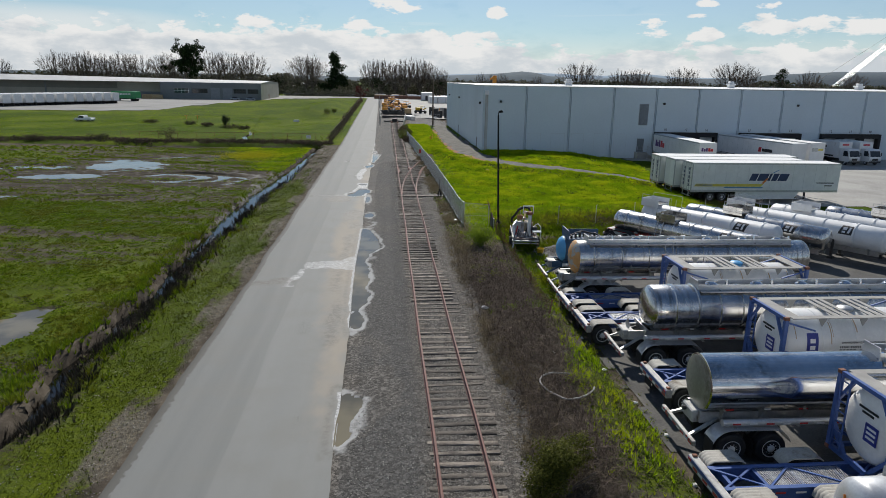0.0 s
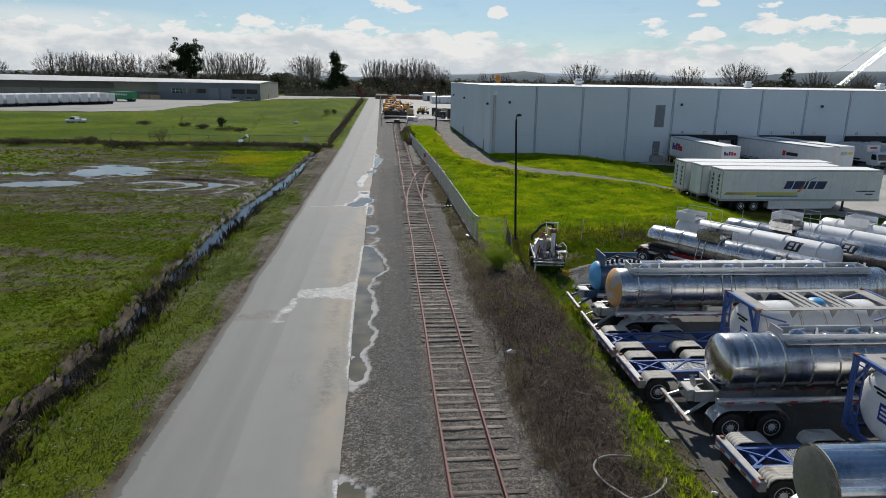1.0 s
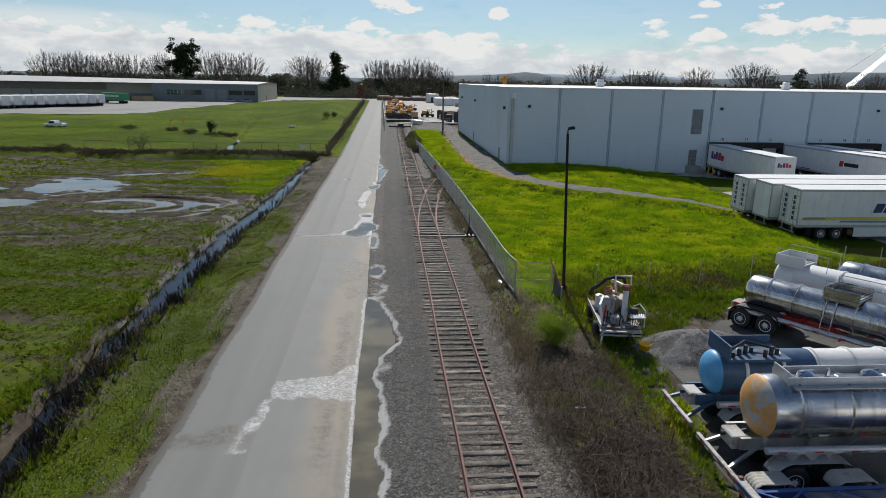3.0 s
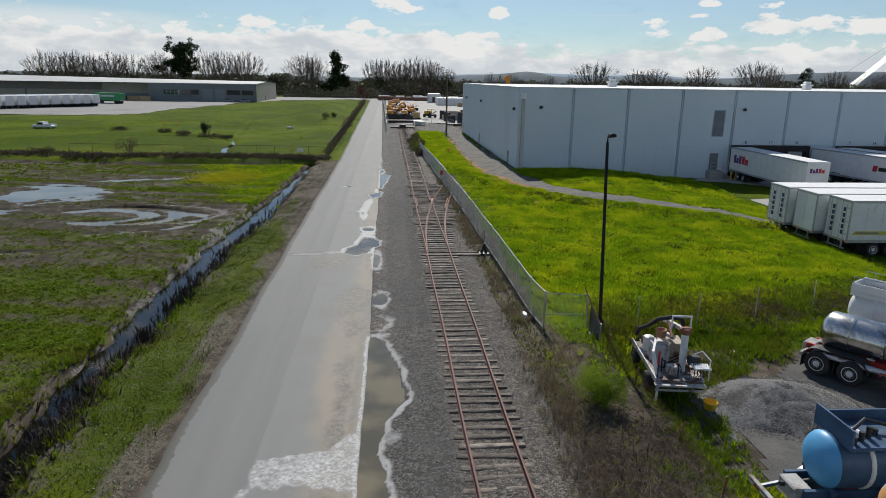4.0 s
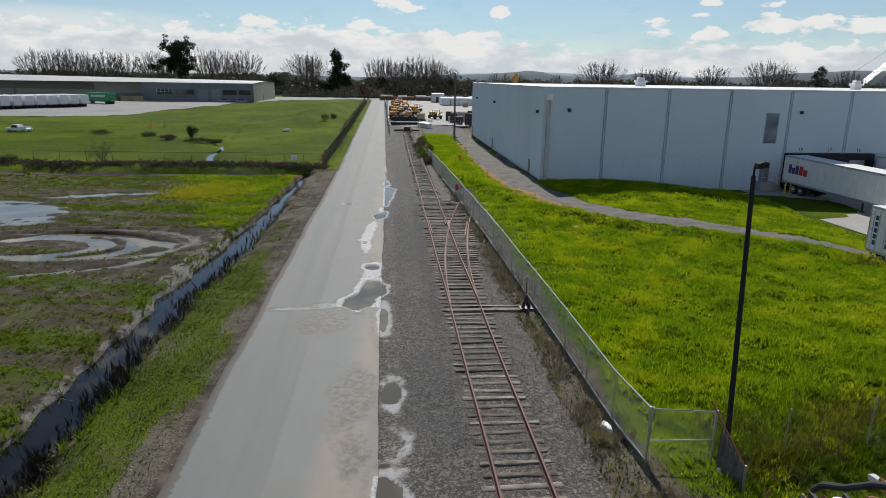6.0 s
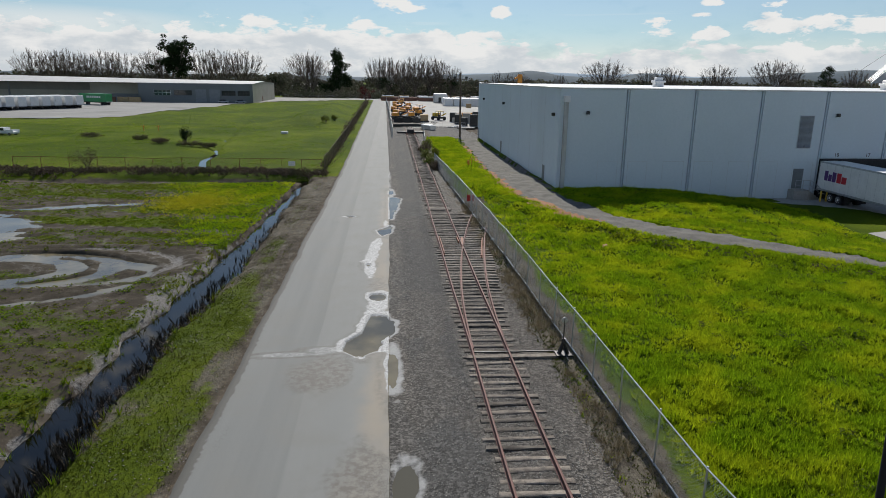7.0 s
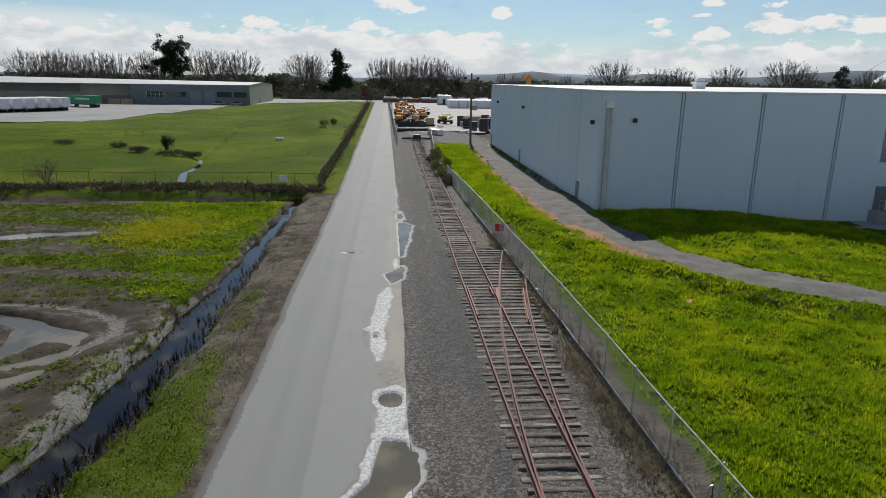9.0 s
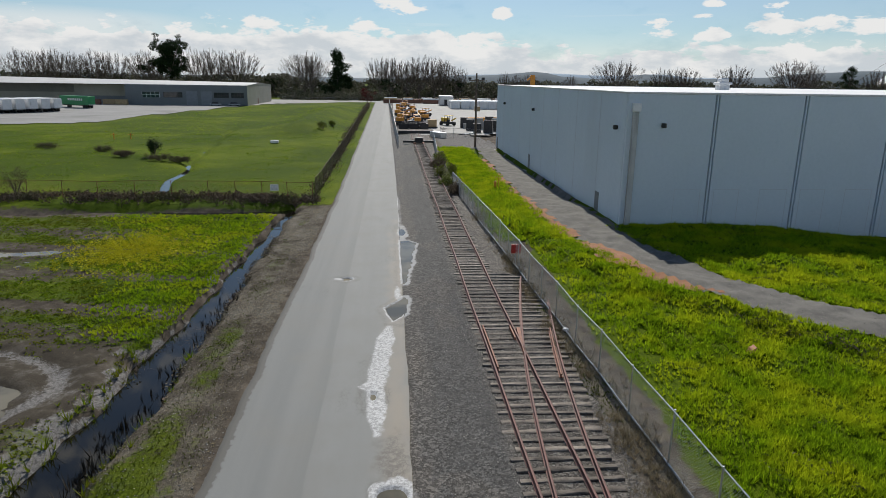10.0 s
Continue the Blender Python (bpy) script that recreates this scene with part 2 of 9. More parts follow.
def road_material():
    """Worn pale road skin: dust, wheel tracks, damp, and pale crust left where puddles dried."""
    mat = bpy.data.materials.new("road_surface")
    mat.use_nodes = True
    N = Nodes(mat.node_tree)
    out = N.n("ShaderNodeOutputMaterial")
    where = N.n("ShaderNodeNewGeometry").outputs["Position"]
    layer = N.attribute("cover")
    sep = N.n("ShaderNodeSeparateColor", {0: layer.outputs["Color"]})
    crust, damp, silt = sep.outputs
    edge = layer.outputs["Alpha"]
    along = N.n("ShaderNodeMapping", {0: where, 3: (1.6, 0.06, 1.0)}).outputs[0]
    lanes = N.noise(along, 0.9, 4.0, 0.5)
    n2 = N.noise(where, 0.5, 6.0, 0.6)
    n3 = N.noise(where, 4.0, 6.0, 0.65)
    n4 = N.noise(where, 70.0, 2.0, 0.6)
    base = N.mix(N.ramp(lanes, 0.3, 0.72), (0.170, 0.175, 0.168, 1), (0.196, 0.200, 0.190, 1))
    px_, py_, pz_ = N.n("ShaderNodeSeparateXYZ", {0: where}).outputs
    seam = N.m("ADD", px_, N.m("MULTIPLY", N.m("SUBTRACT", N.noise(along, 2.0, 2.0), 0.5), 0.3))
    base = N.mix(N.m("MULTIPLY", N.ramp(seam, -5.12, -5.02), 0.5), base, (0.24, 0.243, 0.23, 1))
    base = N.mix(N.m("MULTIPLY", N.ramp(n2, 0.4, 0.7), 0.45), base, (0.19, 0.185, 0.165, 1))
    base = N.mix(N.m("MULTIPLY", N.ramp(n4, 0.45, 0.7), 0.22), base, (0.10, 0.10, 0.095, 1))
    base = N.mix(N.m("MULTIPLY", silt, 0.95), base, (0.31, 0.265, 0.205, 1))
    base = N.mix(N.m("MULTIPLY", damp, N.m("ADD", 0.45, N.m("MULTIPLY", N.ramp(n3, 0.4, 0.6), 0.5))), base, (0.095, 0.085, 0.07, 1))
    cells = N.n("ShaderNodeTexVoronoi", {"Vector": N.n("ShaderNodeMapping", {0: where, 3: (1.0, 0.62, 1.0)}).outputs[0], "Scale": 7.0})
    cells.feature = "DISTANCE_TO_EDGE"
    crazed = N.m("MULTIPLY", N.m("SUBTRACT", 1.0, N.ramp(cells.outputs["Distance"], 0.01, 0.07)), N.ramp(N.m("ADD", N.m("MULTIPLY", damp, 0.25), N.noise(N.n("ShaderNodeMapping", {0: where, 3: (1.0, 0.3, 1.0)}).outputs[0], 0.42, 3.0, 0.55)), 0.60, 0.70))
    base = N.mix(N.m("MULTIPLY", crazed, 0.4), base, (0.07, 0.068, 0.06, 1))
    speck = N.ramp(N.m("ADD", N.m("MULTIPLY", crust, 0.8), N.m("ADD", N.m("MULTIPLY", n3, 0.6), N.m("MULTIPLY", n4, 0.35))), 0.66, 1.05)
    base = N.mix(N.m("MULTIPLY", speck, 0.95), base, N.mix(N.ramp(N.m("ADD", N.m("MULTIPLY", N.noise(where, 9.0, 5.0, 0.7), 0.7), N.m("MULTIPLY", n4, 0.3)), 0.40, 0.60), (0.27, 0.27, 0.262, 1), (0.60, 0.60, 0.595, 1)))
    crumble = N.ramp(N.m("ADD", edge, N.m("MULTIPLY", N.m("SUBTRACT", n3, 0.5), 0.9)), 0.45, 0.62)
    base = N.mix(N.m("MULTIPLY", crumble, 0.85), base, (0.085, 0.08, 0.068, 1))
    p = N.n("ShaderNodeBsdfPrincipled", {"Base Color": base, "Roughness": N.m("SUBTRACT", 0.8, N.m("MULTIPLY", damp, 0.1))})
    p.inputs["Specular IOR Level"].default_value = 0.4
    N.put(p.inputs["Normal"], N.n("ShaderNodeBump", {"Strength": 0.3, "Distance": 0.012, "Height": N.m("ADD", n4, n3)}))
    N.put(out.inputs[0], p)
    return mat


GROUND = ground_material()
ROAD = road_material()
WATER = water_material()
DARK_WATER = water_material("ditch_water", 0.05)
STEEL = surface("polished_steel", (0.50, 0.495, 0.485), (0.66, 0.655, 0.645), 0.9, 0.24, 1.0, 0.12, 9.0, (0.34, 0.33, 0.31), 1.6, (0.45, 0.7), streak=(2.5, 0.5, 0.35), rough_vary=0.14)
MIRROR_STEEL = surface("mirror_steel", (0.54, 0.54, 0.545), (0.68, 0.68, 0.68), 0.6, 0.12, 1.0, 0.04, 6.0, (0.30, 0.295, 0.28), 0.9, (0.5, 0.75), rough_vary=0.1)
END_PLATE = surface("tank_end_plate", (0.30, 0.30, 0.28), (0.42, 0.42, 0.40), 1.0, 0.42, 0.6, 0.08, 8.0, (0.20, 0.19, 0.16), 1.2, (0.5, 0.7))
CREAM = surface("cream_mudguard", (0.34, 0.32, 0.28), (0.46, 0.44, 0.39), 2.0, 0.75, 0.0, 0.15, 8.0, (0.2, 0.17, 0.13), 1.4, (0.52, 0.7))
BUMPER = surface("bumper_paint", (0.30, 0.30, 0.29), (0.44, 0.435, 0.42), 2.0, 0.55, 0.2, 0.1, 8.0, (0.17, 0.14, 0.11), 1.8, (0.5, 0.68))
DULL_STEEL = surface("dull_steel", (0.42, 0.42, 0.41), (0.56, 0.56, 0.55), 2.0, 0.42, 0.9, 0.1, 9.0, (0.25, 0.22, 0.19), 1.2, (0.58, 0.75))
ALU = surface("brushed_aluminium", (0.50, 0.505, 0.51), (0.64, 0.645, 0.65), 1.6, 0.38, 0.55, 0.08, 10.0, (0.34, 0.31, 0.27), 1.3, (0.56, 0.74))
PLANK = surface("walkway_plank", (0.26, 0.25, 0.23), (0.37, 0.36, 0.335), 2.0, 0.75, 0.0, 0.3, 24.0, (0.22, 0.13, 0.07), 1.1, (0.6, 0.72))
GALV = surface("galvanised_steel", (0.40, 0.41, 0.42), (0.56, 0.57, 0.58), 5.0, 0.45, 0.85, 0.08)
WIRE = surface("fence_wire", (0.46, 0.47, 0.47), (0.58, 0.59, 0.59), 5.0, 0.45, 0.3, 0.0)
WHITE = surface("white_paint", (0.70, 0.70, 0.69), (0.80, 0.80, 0.79), 1.2, 0.42, 0.0, 0.05, 11.0, (0.42, 0.39, 0.34), 0.8, (0.62, 0.82), streak=(1.0, 1.0, 0.25), vary=0.05)
TANK_WHITE = surface("tank_white", (0.72, 0.715, 0.69), (0.83, 0.825, 0.80), 1.2, 0.38, 0.0, 0.05, 9.0, (0.36, 0.22, 0.10), 0.9, (0.66, 0.80), streak=(1.6, 1.0, 0.2))
WALL = surface("warehouse_wall", (0.555, 0.635, 0.685), (0.615, 0.69, 0.74), 0.12, 0.82, 0.0, 0.05, 30.0, (0.52, 0.58, 0.61), 0.05, (0.5, 0.8), streak=(1.0, 1.0, 0.3))
SEAM = surface("panel_joint", (0.50, 0.54, 0.57), (0.57, 0.61, 0.64), 0.6, 0.85)
ROOF = surface("white_roof", (0.70, 0.71, 0.70), (0.80, 0.80, 0.79), 0.1, 0.8, 0.0, 0.05, 20.0, (0.55, 0.54, 0.52), 0.06, (0.5, 0.8))
DARK = surface("dark_rubber", (0.012, 0.012, 0.013), (0.03, 0.03, 0.03), 4.0, 0.8)
TYRE = surface("tyre_rubber", (0.016, 0.016, 0.017), (0.04, 0.038, 0.036), 6.0, 0.85)
GRAVEL = surface("grey_gravel", (0.06, 0.06, 0.06), (0.25, 0.25, 0.25), 14.0, 0.95, 0.0, 0.9, 3.0, (0.16, 0.155, 0.15), 0.8, (0.55, 0.75), grain=0.05)
BLACK = surface("black_paint", (0.012, 0.012, 0.013), (0.025, 0.025, 0.026), 5.0, 0.5)
CHASSIS = surface("chassis_black", (0.02, 0.02, 0.022), (0.05, 0.048, 0.045), 3.0, 0.6)
BLUE = surface("blue_paint", (0.042, 0.088, 0.26), (0.07, 0.135, 0.35), 1.6, 0.42, 0.0, 0.06, 9.0, (0.16, 0.10, 0.07), 1.4, (0.66, 0.8), vary=0.08)
NAVY = surface("navy_panel", (0.02, 0.03, 0.20), (0.03, 0.045, 0.27), 2.0, 0.4)
CAB_BLUE = surface("cab_blue", (0.03, 0.07, 0.13), (0.06, 0.12, 0.21), 1.5, 0.45, stain=(0.13, 0.11, 0.10), stain_at=(0.58, 0.75))
SKY_BLUE = surface("sky_blue_paint", (0.08, 0.32, 0.60), (0.11, 0.40, 0.70), 1.5, 0.45)
ORANGE_END = surface("faded_orange", (0.52, 0.25, 0.08), (0.62, 0.36, 0.14), 1.1, 0.55, stain=(0.38, 0.39, 0.38), stain_scale=1.1, stain_at=(0.5, 0.56))
RUST = surface("rusty_steel", (0.15, 0.055, 0.03), (0.29, 0.125, 0.075), 3.0, 0.75, 0.1, 0.3, 9.0, (0.09, 0.05, 0.04), 1.5)
RUST_RUN = surface("rust_run", (0.42, 0.27, 0.14), (0.55, 0.40, 0.25), 4.0, 0.7)
RAIL_HEAD = surface("rail_rust", (0.105, 0.043, 0.033), (0.205, 0.092, 0.072), 2.0, 0.75, 0.0, 0.2)
TIE = surface("sleeper_wood", (0.10, 0.083, 0.068), (0.27, 0.235, 0.195), 2.2, 0.95, 0.0, 0.8, 12.0, (0.05, 0.042, 0.036), 2.4, (0.55, 0.72), vary=0.45, grain=0.03)
CONCRETE = surface("concrete", (0.28, 0.27, 0.25), (0.38, 0.37, 0.34), 0.25, 0.85, 0.0, 0.15, 22.0, (0.25, 0.24, 0.22), 0.16, (0.5, 0.72))
YARD = surface("yard_asphalt", (0.045, 0.044, 0.042), (0.12, 0.116, 0.108), 0.5, 0.9, 0.0, 0.3, 26.0, (0.15, 0.142, 0.128), 0.28, (0.54, 0.7), grain=0.03)
PATH = surface("gravel_track", (0.075, 0.07, 0.06), (0.165, 0.155, 0.135), 0.9, 0.95, 0.0, 0.6, 22.0, (0.15, 0.15, 0.075), 0.35, (0.6, 0.74), grain=0.015)
FORECOURT = surface("worn_forecourt", (0.19, 0.185, 0.175), (0.27, 0.265, 0.25), 0.08, 0.85, 0.0, 0.1, 30.0, (0.15, 0.145, 0.135), 0.05, (0.5, 0.7))
RIG_WHITE = surface("rig_white", (0.42, 0.41, 0.39), (0.60, 0.59, 0.57), 2.2, 0.6, 0.0, 0.2, 8.0, (0.17, 0.085, 0.05), 1.5, (0.5, 0.62), streak=(1.4, 1.4, 0.5))
BED = surface("rig_bed", (0.26, 0.25, 0.235), (0.42, 0.41, 0.39), 2.2, 0.7, 0.0, 0.2, 8.0, (0.10, 0.06, 0.042), 1.8, (0.46, 0.58))
TAN = surface("rig_tan", (0.34, 0.28, 0.20), (0.46, 0.39, 0.29), 2.0, 0.7, 0.0, 0.2, 8.0, (0.14, 0.07, 0.04), 2.0, (0.5, 0.62))
RED_SOIL = surface("red_soil", (0.24, 0.10, 0.045), (0.34, 0.17, 0.08), 1.5, 0.95, 0.0, 0.5, 14.0, grain=0.04)
WOOD = surface("weathered_wood", (0.10, 0.075, 0.055), (0.20, 0.15, 0.11), 3.0, 0.9, 0.0, 0.4, 10.0)
BARK = surface("bark", (0.085, 0.068, 0.055), (0.16, 0.135, 0.11), 3.0, 0.95, 0.0, 0.4)
TWIG = foliage("twigs", (0.042, 0.032, 0.026), (0.185, 0.148, 0.118), None, 0.9, 0.0)
STRAW = foliage("straw", (0.17, 0.135, 0.08), (0.32, 0.265, 0.17), None, 0.9, 0.2)
BLADE = foliage("grass_blades", (0.092, 0.168, 0.004), (0.305, 0.45, 0.010), (0.41, 0.465, 0.012), 0.75, 0.55)
FAR_BLADE = foliage("far_grass_blades", (0.065, 0.135, 0.003), (0.15, 0.25, 0.005), (0.23, 0.285, 0.006), 0.8, 0.55)
MOSS = foliage("verge_moss", (0.040, 0.056, 0.005), (0.098, 0.135, 0.010), (0.105, 0.105, 0.025), 0.8, 0.2)
PEBBLE = foliage("pebbles", (0.13, 0.12, 0.107), (0.42, 0.395, 0.355), None, 0.9, 0.0)
WEED = foliage("weed_leaves", (0.055, 0.105, 0.004), (0.20, 0.28, 0.012), (0.14, 0.14, 0.015), 0.75, 0.35)
FLOWER = foliage("yellow_blossom", (0.42, 0.40, 0.01), (0.54, 0.50, 0.02), None, 0.7, 0.2)
OLIVE = foliage("olive_leaves", (0.05, 0.058, 0.012), (0.15, 0.155, 0.028), (0.11, 0.10, 0.03), 0.7, 0.25)
BUSH = foliage("bush_leaves", (0.055, 0.085, 0.012), (0.165, 0.205, 0.03), (0.13, 0.13, 0.028), 0.7, 0.25)
FRESH_BUSH = foliage("fresh_bush_leaves", (0.06, 0.115, 0.010), (0.20, 0.30, 0.022), (0.24, 0.31, 0.03), 0.65, 0.4)
LAMP_BLACK = surface("matt_black_paint", (0.008, 0.008, 0.009), (0.016, 0.016, 0.017), 3.0, 0.9)
REED = foliage("dead_reeds", (0.026, 0.022, 0.017), (0.085, 0.07, 0.052), None, 0.9, 0.0)
DARK_LEAF = foliage("dark_leaves", (0.010, 0.022, 0.008), (0.03, 0.052, 0.016), None, 0.7, 0.08)
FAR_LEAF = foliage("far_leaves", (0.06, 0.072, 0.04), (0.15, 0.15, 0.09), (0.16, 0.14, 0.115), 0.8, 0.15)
RED_LEAF = foliage("red_leaves", (0.07, 0.016, 0.016), (0.15, 0.035, 0.03), None, 0.7, 0.1)
SCRUB = foliage("dry_scrub", (0.075, 0.058, 0.042), (0.17, 0.13, 0.092), (0.075, 0.075, 0.035), 0.9, 0.15)
GREY_WALL = surface("grey_block_wall", (0.155, 0.17, 0.175), (0.20, 0.215, 0.22), 0.2, 0.85, 0.0, 0.1, 20.0)
BEIGE_WALL = surface("beige_block_wall", (0.30, 0.29, 0.23), (0.37, 0.355, 0.29), 0.2, 0.85, 0.0, 0.1, 20.0)
GLASS = surface("window_glass", (0.02, 0.026, 0.03), (0.04, 0.048, 0.055), 0.5, 0.08, 0.0, 0.0)
YELLOW = surface("safety_yellow", (0.62, 0.40, 0.02), (0.70, 0.47, 0.04), 2.0, 0.5)
ORANGE = surface("machine_orange", (0.60, 0.22, 0.02), (0.72, 0.31, 0.035), 1.5, 0.5, stain=(0.25, 0.15, 0.08), stain_at=(0.6, 0.75))
RED = surface("red_paint", (0.42, 0.025, 0.02), (0.52, 0.045, 0.035), 2.0, 0.5)
GREEN = surface("container_green", (0.02, 0.22, 0.07), (0.03, 0.28, 0.095), 0.8, 0.5)
LOGO_BLUE = surface("logo_navy", (0.02, 0.035, 0.10), (0.03, 0.05, 0.13), 2.0, 0.45)
LOGO_PURPLE = surface("logo_purple", (0.09, 0.03, 0.16), (0.11, 0.04, 0.19), 2.0, 0.45)
LOGO_ORANGE = surface("logo_orange", (0.72, 0.20, 0.02), (0.78, 0.26, 0.03), 2.0, 0.45)
LOGO_RED = surface("logo_red", (0.50, 0.02, 0.03), (0.58, 0.03, 0.04), 2.0, 0.45)
STRIPE_YELLOW = surface("stripe_yellow", (0.68, 0.56, 0.08), (0.74, 0.62, 0.12), 2.0, 0.45)
STRIPE_BLUE = surface("stripe_blue", (0.10, 0.24, 0.45), (0.14, 0.30, 0.52), 2.0, 0.45)
LUMBER = surface("lumber", (0.42, 0.28, 0.14), (0.55, 0.40, 0.22), 2.0, 0.8, vary=0.15)
PANEL_GREY = surface("dirty_panel", (0.09, 0.085, 0.08), (0.17, 0.16, 0.15), 2.0, 0.8, 0.0, 0.2, 8.0, (0.10, 0.06, 0.04), 1.2, (0.5, 0.65))
PIPE = surface("downpipe_paint", (0.42, 0.43, 0.42), (0.52, 0.53, 0.515), 0.8, 0.7, 0.0, 0.05, 12.0, (0.22, 0.215, 0.2), 0.9, (0.5, 0.72), streak=(2.0, 2.0, 0.12))
BROWN = surface("brown_steel", (0.16, 0.07, 0.045), (0.25, 0.12, 0.08), 0.6, 0.7)
TERRACOTTA = surface("terracotta", (0.36, 0.16, 0.08), (0.44, 0.22, 0.12), 2.0, 0.8)
# aerial haze is put into the hill colours: bluer, and paler with distance
HAZY_HILL = surface("hazy_hill", (0.055, 0.085, 0.11), (0.09, 0.12, 0.135), 0.01, 1.0, 0.0, 0.0, 8.0)
HAZY_FAR_HILL = surface("hazy_far_hill", (0.22, 0.30, 0.38), (0.26, 0.34, 0.42), 0.01, 1.0, 0.0, 0.0, 8.0)
BARE = foliage("bare_twigs", (0.10, 0.085, 0.072), (0.19, 0.16, 0.135), None, 0.9, 0.0)

# ---- building tools ----
class G:
    """A mesh in the making: points and faces."""

    def __init__(self):
        self.v, self.f = [], []

    def add(self, pts, faces):
        o = len(self.v)
        self.v += [tuple(p) for p in pts]
        self.f += [tuple(i + o for i in f) for f in faces]
        return self

    def box(self, x0, x1, y0, y1, z0, z1):
        p = [(x, y, z) for z in (z0, z1) for y in (y0, y1) for x in (x0, x1)]
        return self.add(p, [(0, 2, 3, 1), (4, 5, 7, 6), (0, 1, 5, 4), (2, 6, 7, 3), (0, 4, 6, 2), (1, 3, 7, 5)])

    def chamfer(self, x0, x1, y0, y1, z0, z1, c=0.02):
        """A box with broken edges."""
        p, f, at = [], [], {}
        for i, (sx, sy, sz) in enumerate([(x, y, z) for z in (0, 1) for y in (0, 1) for x in (0, 1)]):
            c3 = ((x0, x1)[sx], (y0, y1)[sy], (z0, z1)[sz])
            ins = (1 - 2 * sx, 1 - 2 * sy, 1 - 2 * sz)
            for k in range(3):
                q = [c3[j] + (ins[j] * c if j != k else 0) for j in range(3)]
                at[(sx, sy, sz, k)] = len(p)
                p.append(q)
        for k in range(3):
            a, b = [j for j in range(3) if j != k]
            for s in (0, 1):
                ring = []
                for u, w in ((0, 0), (1, 0), (1, 1), (0, 1)):
                    key = [0, 0, 0]
                    key[k], key[a], key[b] = s, u, w
                    ring.append(at[(*key, k)])
                f.append(ring)
            for u in (0, 1):
                for w in (0, 1):
                    lo, hi = [0, 0, 0], [0, 0, 0]
                    lo[a] = hi[a] = u
                    lo[b] = hi[b] = w
                    hi[k] = 1
                    f.append([at[(*lo, a)], at[(*hi, a)], at[(*hi, b)], at[(*lo, b)]])
        for s in [(x, y, z) for z in (0, 1) for y in (0, 1) for x in (0, 1)]:
            f.append([at[(*s, k)] for k in range(3)])
        return self.add(p, f)

    def bar(self, a, b, w, h=None):
        """A square bar from a to b."""
        h = h or w
        a, b = Vector(a), Vector(b)
        d = (b - a).normalized()
        up = Vector((0, 0, 1)) if abs(d.z) < 0.95 else Vector((0, 1, 0))
        s = d.cross(up).normalized() * (w / 2)
        u = s.cross(d).normalized() * (h / 2)
        p = [q + i * s + j * u for q in (a, b) for i, j in ((-1, -1), (1, -1), (1, 1), (-1, 1))]
        return self.add(p, [(3, 2, 1, 0), (4, 5, 6, 7), (0, 1, 5, 4), (1, 2, 6, 5), (2, 3, 7, 6), (3, 0, 4, 7)])

    def tube(self, pts, radii, seg=8, caps=True):
        """A round tube along points; radii: one or one for each."""
        pts = [Vector(p) for p in pts]
        if not hasattr(radii, "__len__"):
            radii = [radii] * len(pts)
        rings, side = [], None
        for i, p in enumerate(pts):
            d = (pts[min(i + 1, len(pts) - 1)] - pts[max(i - 1, 0)]).normalized()
            if side is None:
                side = d.orthogonal().normalized()
            side = (side - d * side.dot(d)).normalized()
            up = d.cross(side)
            rings.append([p + radii[i] * (math.cos(2 * math.pi * k / seg) * side + math.sin(2 * math.pi * k / seg) * up) for k in range(seg)])
        f = [(i * seg + k, i * seg + (k + 1) % seg, (i + 1) * seg + (k + 1) % seg, (i + 1) * seg + k) for i in range(len(pts) - 1) for k in range(seg)]
        if caps:
            f += [tuple(reversed(range(seg))), tuple(range((len(pts) - 1) * seg, len(pts) * seg))]
        return self.add([q for r in rings for q in r], f)

    def lathe(self, profile, axis="x", seg=32, centre=(0, 0, 0), squash=1.0):
        """Turn (along, radius) pairs round an axis through centre."""
        p, n = [], len(profile)
        for u, r in profile:
            for k in range(seg):
                a = 2 * math.pi * k / seg
                c, s = r * math.cos(a), r * math.sin(a) * squash
                q = {"x": (u, c, s), "y": (-c, u, s), "z": (c, s, u)}[axis]
                p.append([q[j] + centre[j] for j in range(3)])
        f = [(i * seg + k, (i + 1) * seg + k, (i + 1) * seg + (k + 1) % seg, i * seg + (k + 1) % seg) for i in range(n - 1) for k in range(seg)]
        f += [tuple(range(seg)), tuple(reversed(range((n - 1) * seg, n * seg)))]
        return self.add(p, f)

    def prism(self, outline, d0, d1, axis="y"):
        """A closed outline pushed along an axis."""
        n = len(outline)
        put = {"x": lambda a, b, d: (d, a, b), "y": lambda a, b, d: (a, d, b), "z": lambda a, b, d: (a, b, d)}[axis]
        p = [put(a, b, d) for d in (d0, d1) for a, b in outline]
        f = [tuple(range(n)), tuple(reversed(range(n, 2 * n)))] + [(i, i + n, (i + 1) % n + n, (i + 1) % n) for i in range(n)]
        return self.add(p, f)

    def mesh(self, name, smooth=35):
        me = bpy.data.meshes.new(name)
        me.from_pydata(self.v, [], self.f)
        bm = bmesh.new()
        bm.from_mesh(me)
        bmesh.ops.recalc_face_normals(bm, faces=bm.faces)
        bm.to_mesh(me)
        bm.free()
        if smooth:
            me.shade_smooth()
            me.set_sharp_from_angle(angle=radians(smooth))
        return me


def part(name, g, material, parent=None, label="", smooth=35):
    """Links a built mesh as one object, under a thing or a part."""
    me = g.mesh(name, smooth) if isinstance(g, G) else g
    me.materials.clear()
    me.materials.append(material)
    ob = new(name, me)
    if parent:
        ob.parent = parent
    return tagged(ob, label)


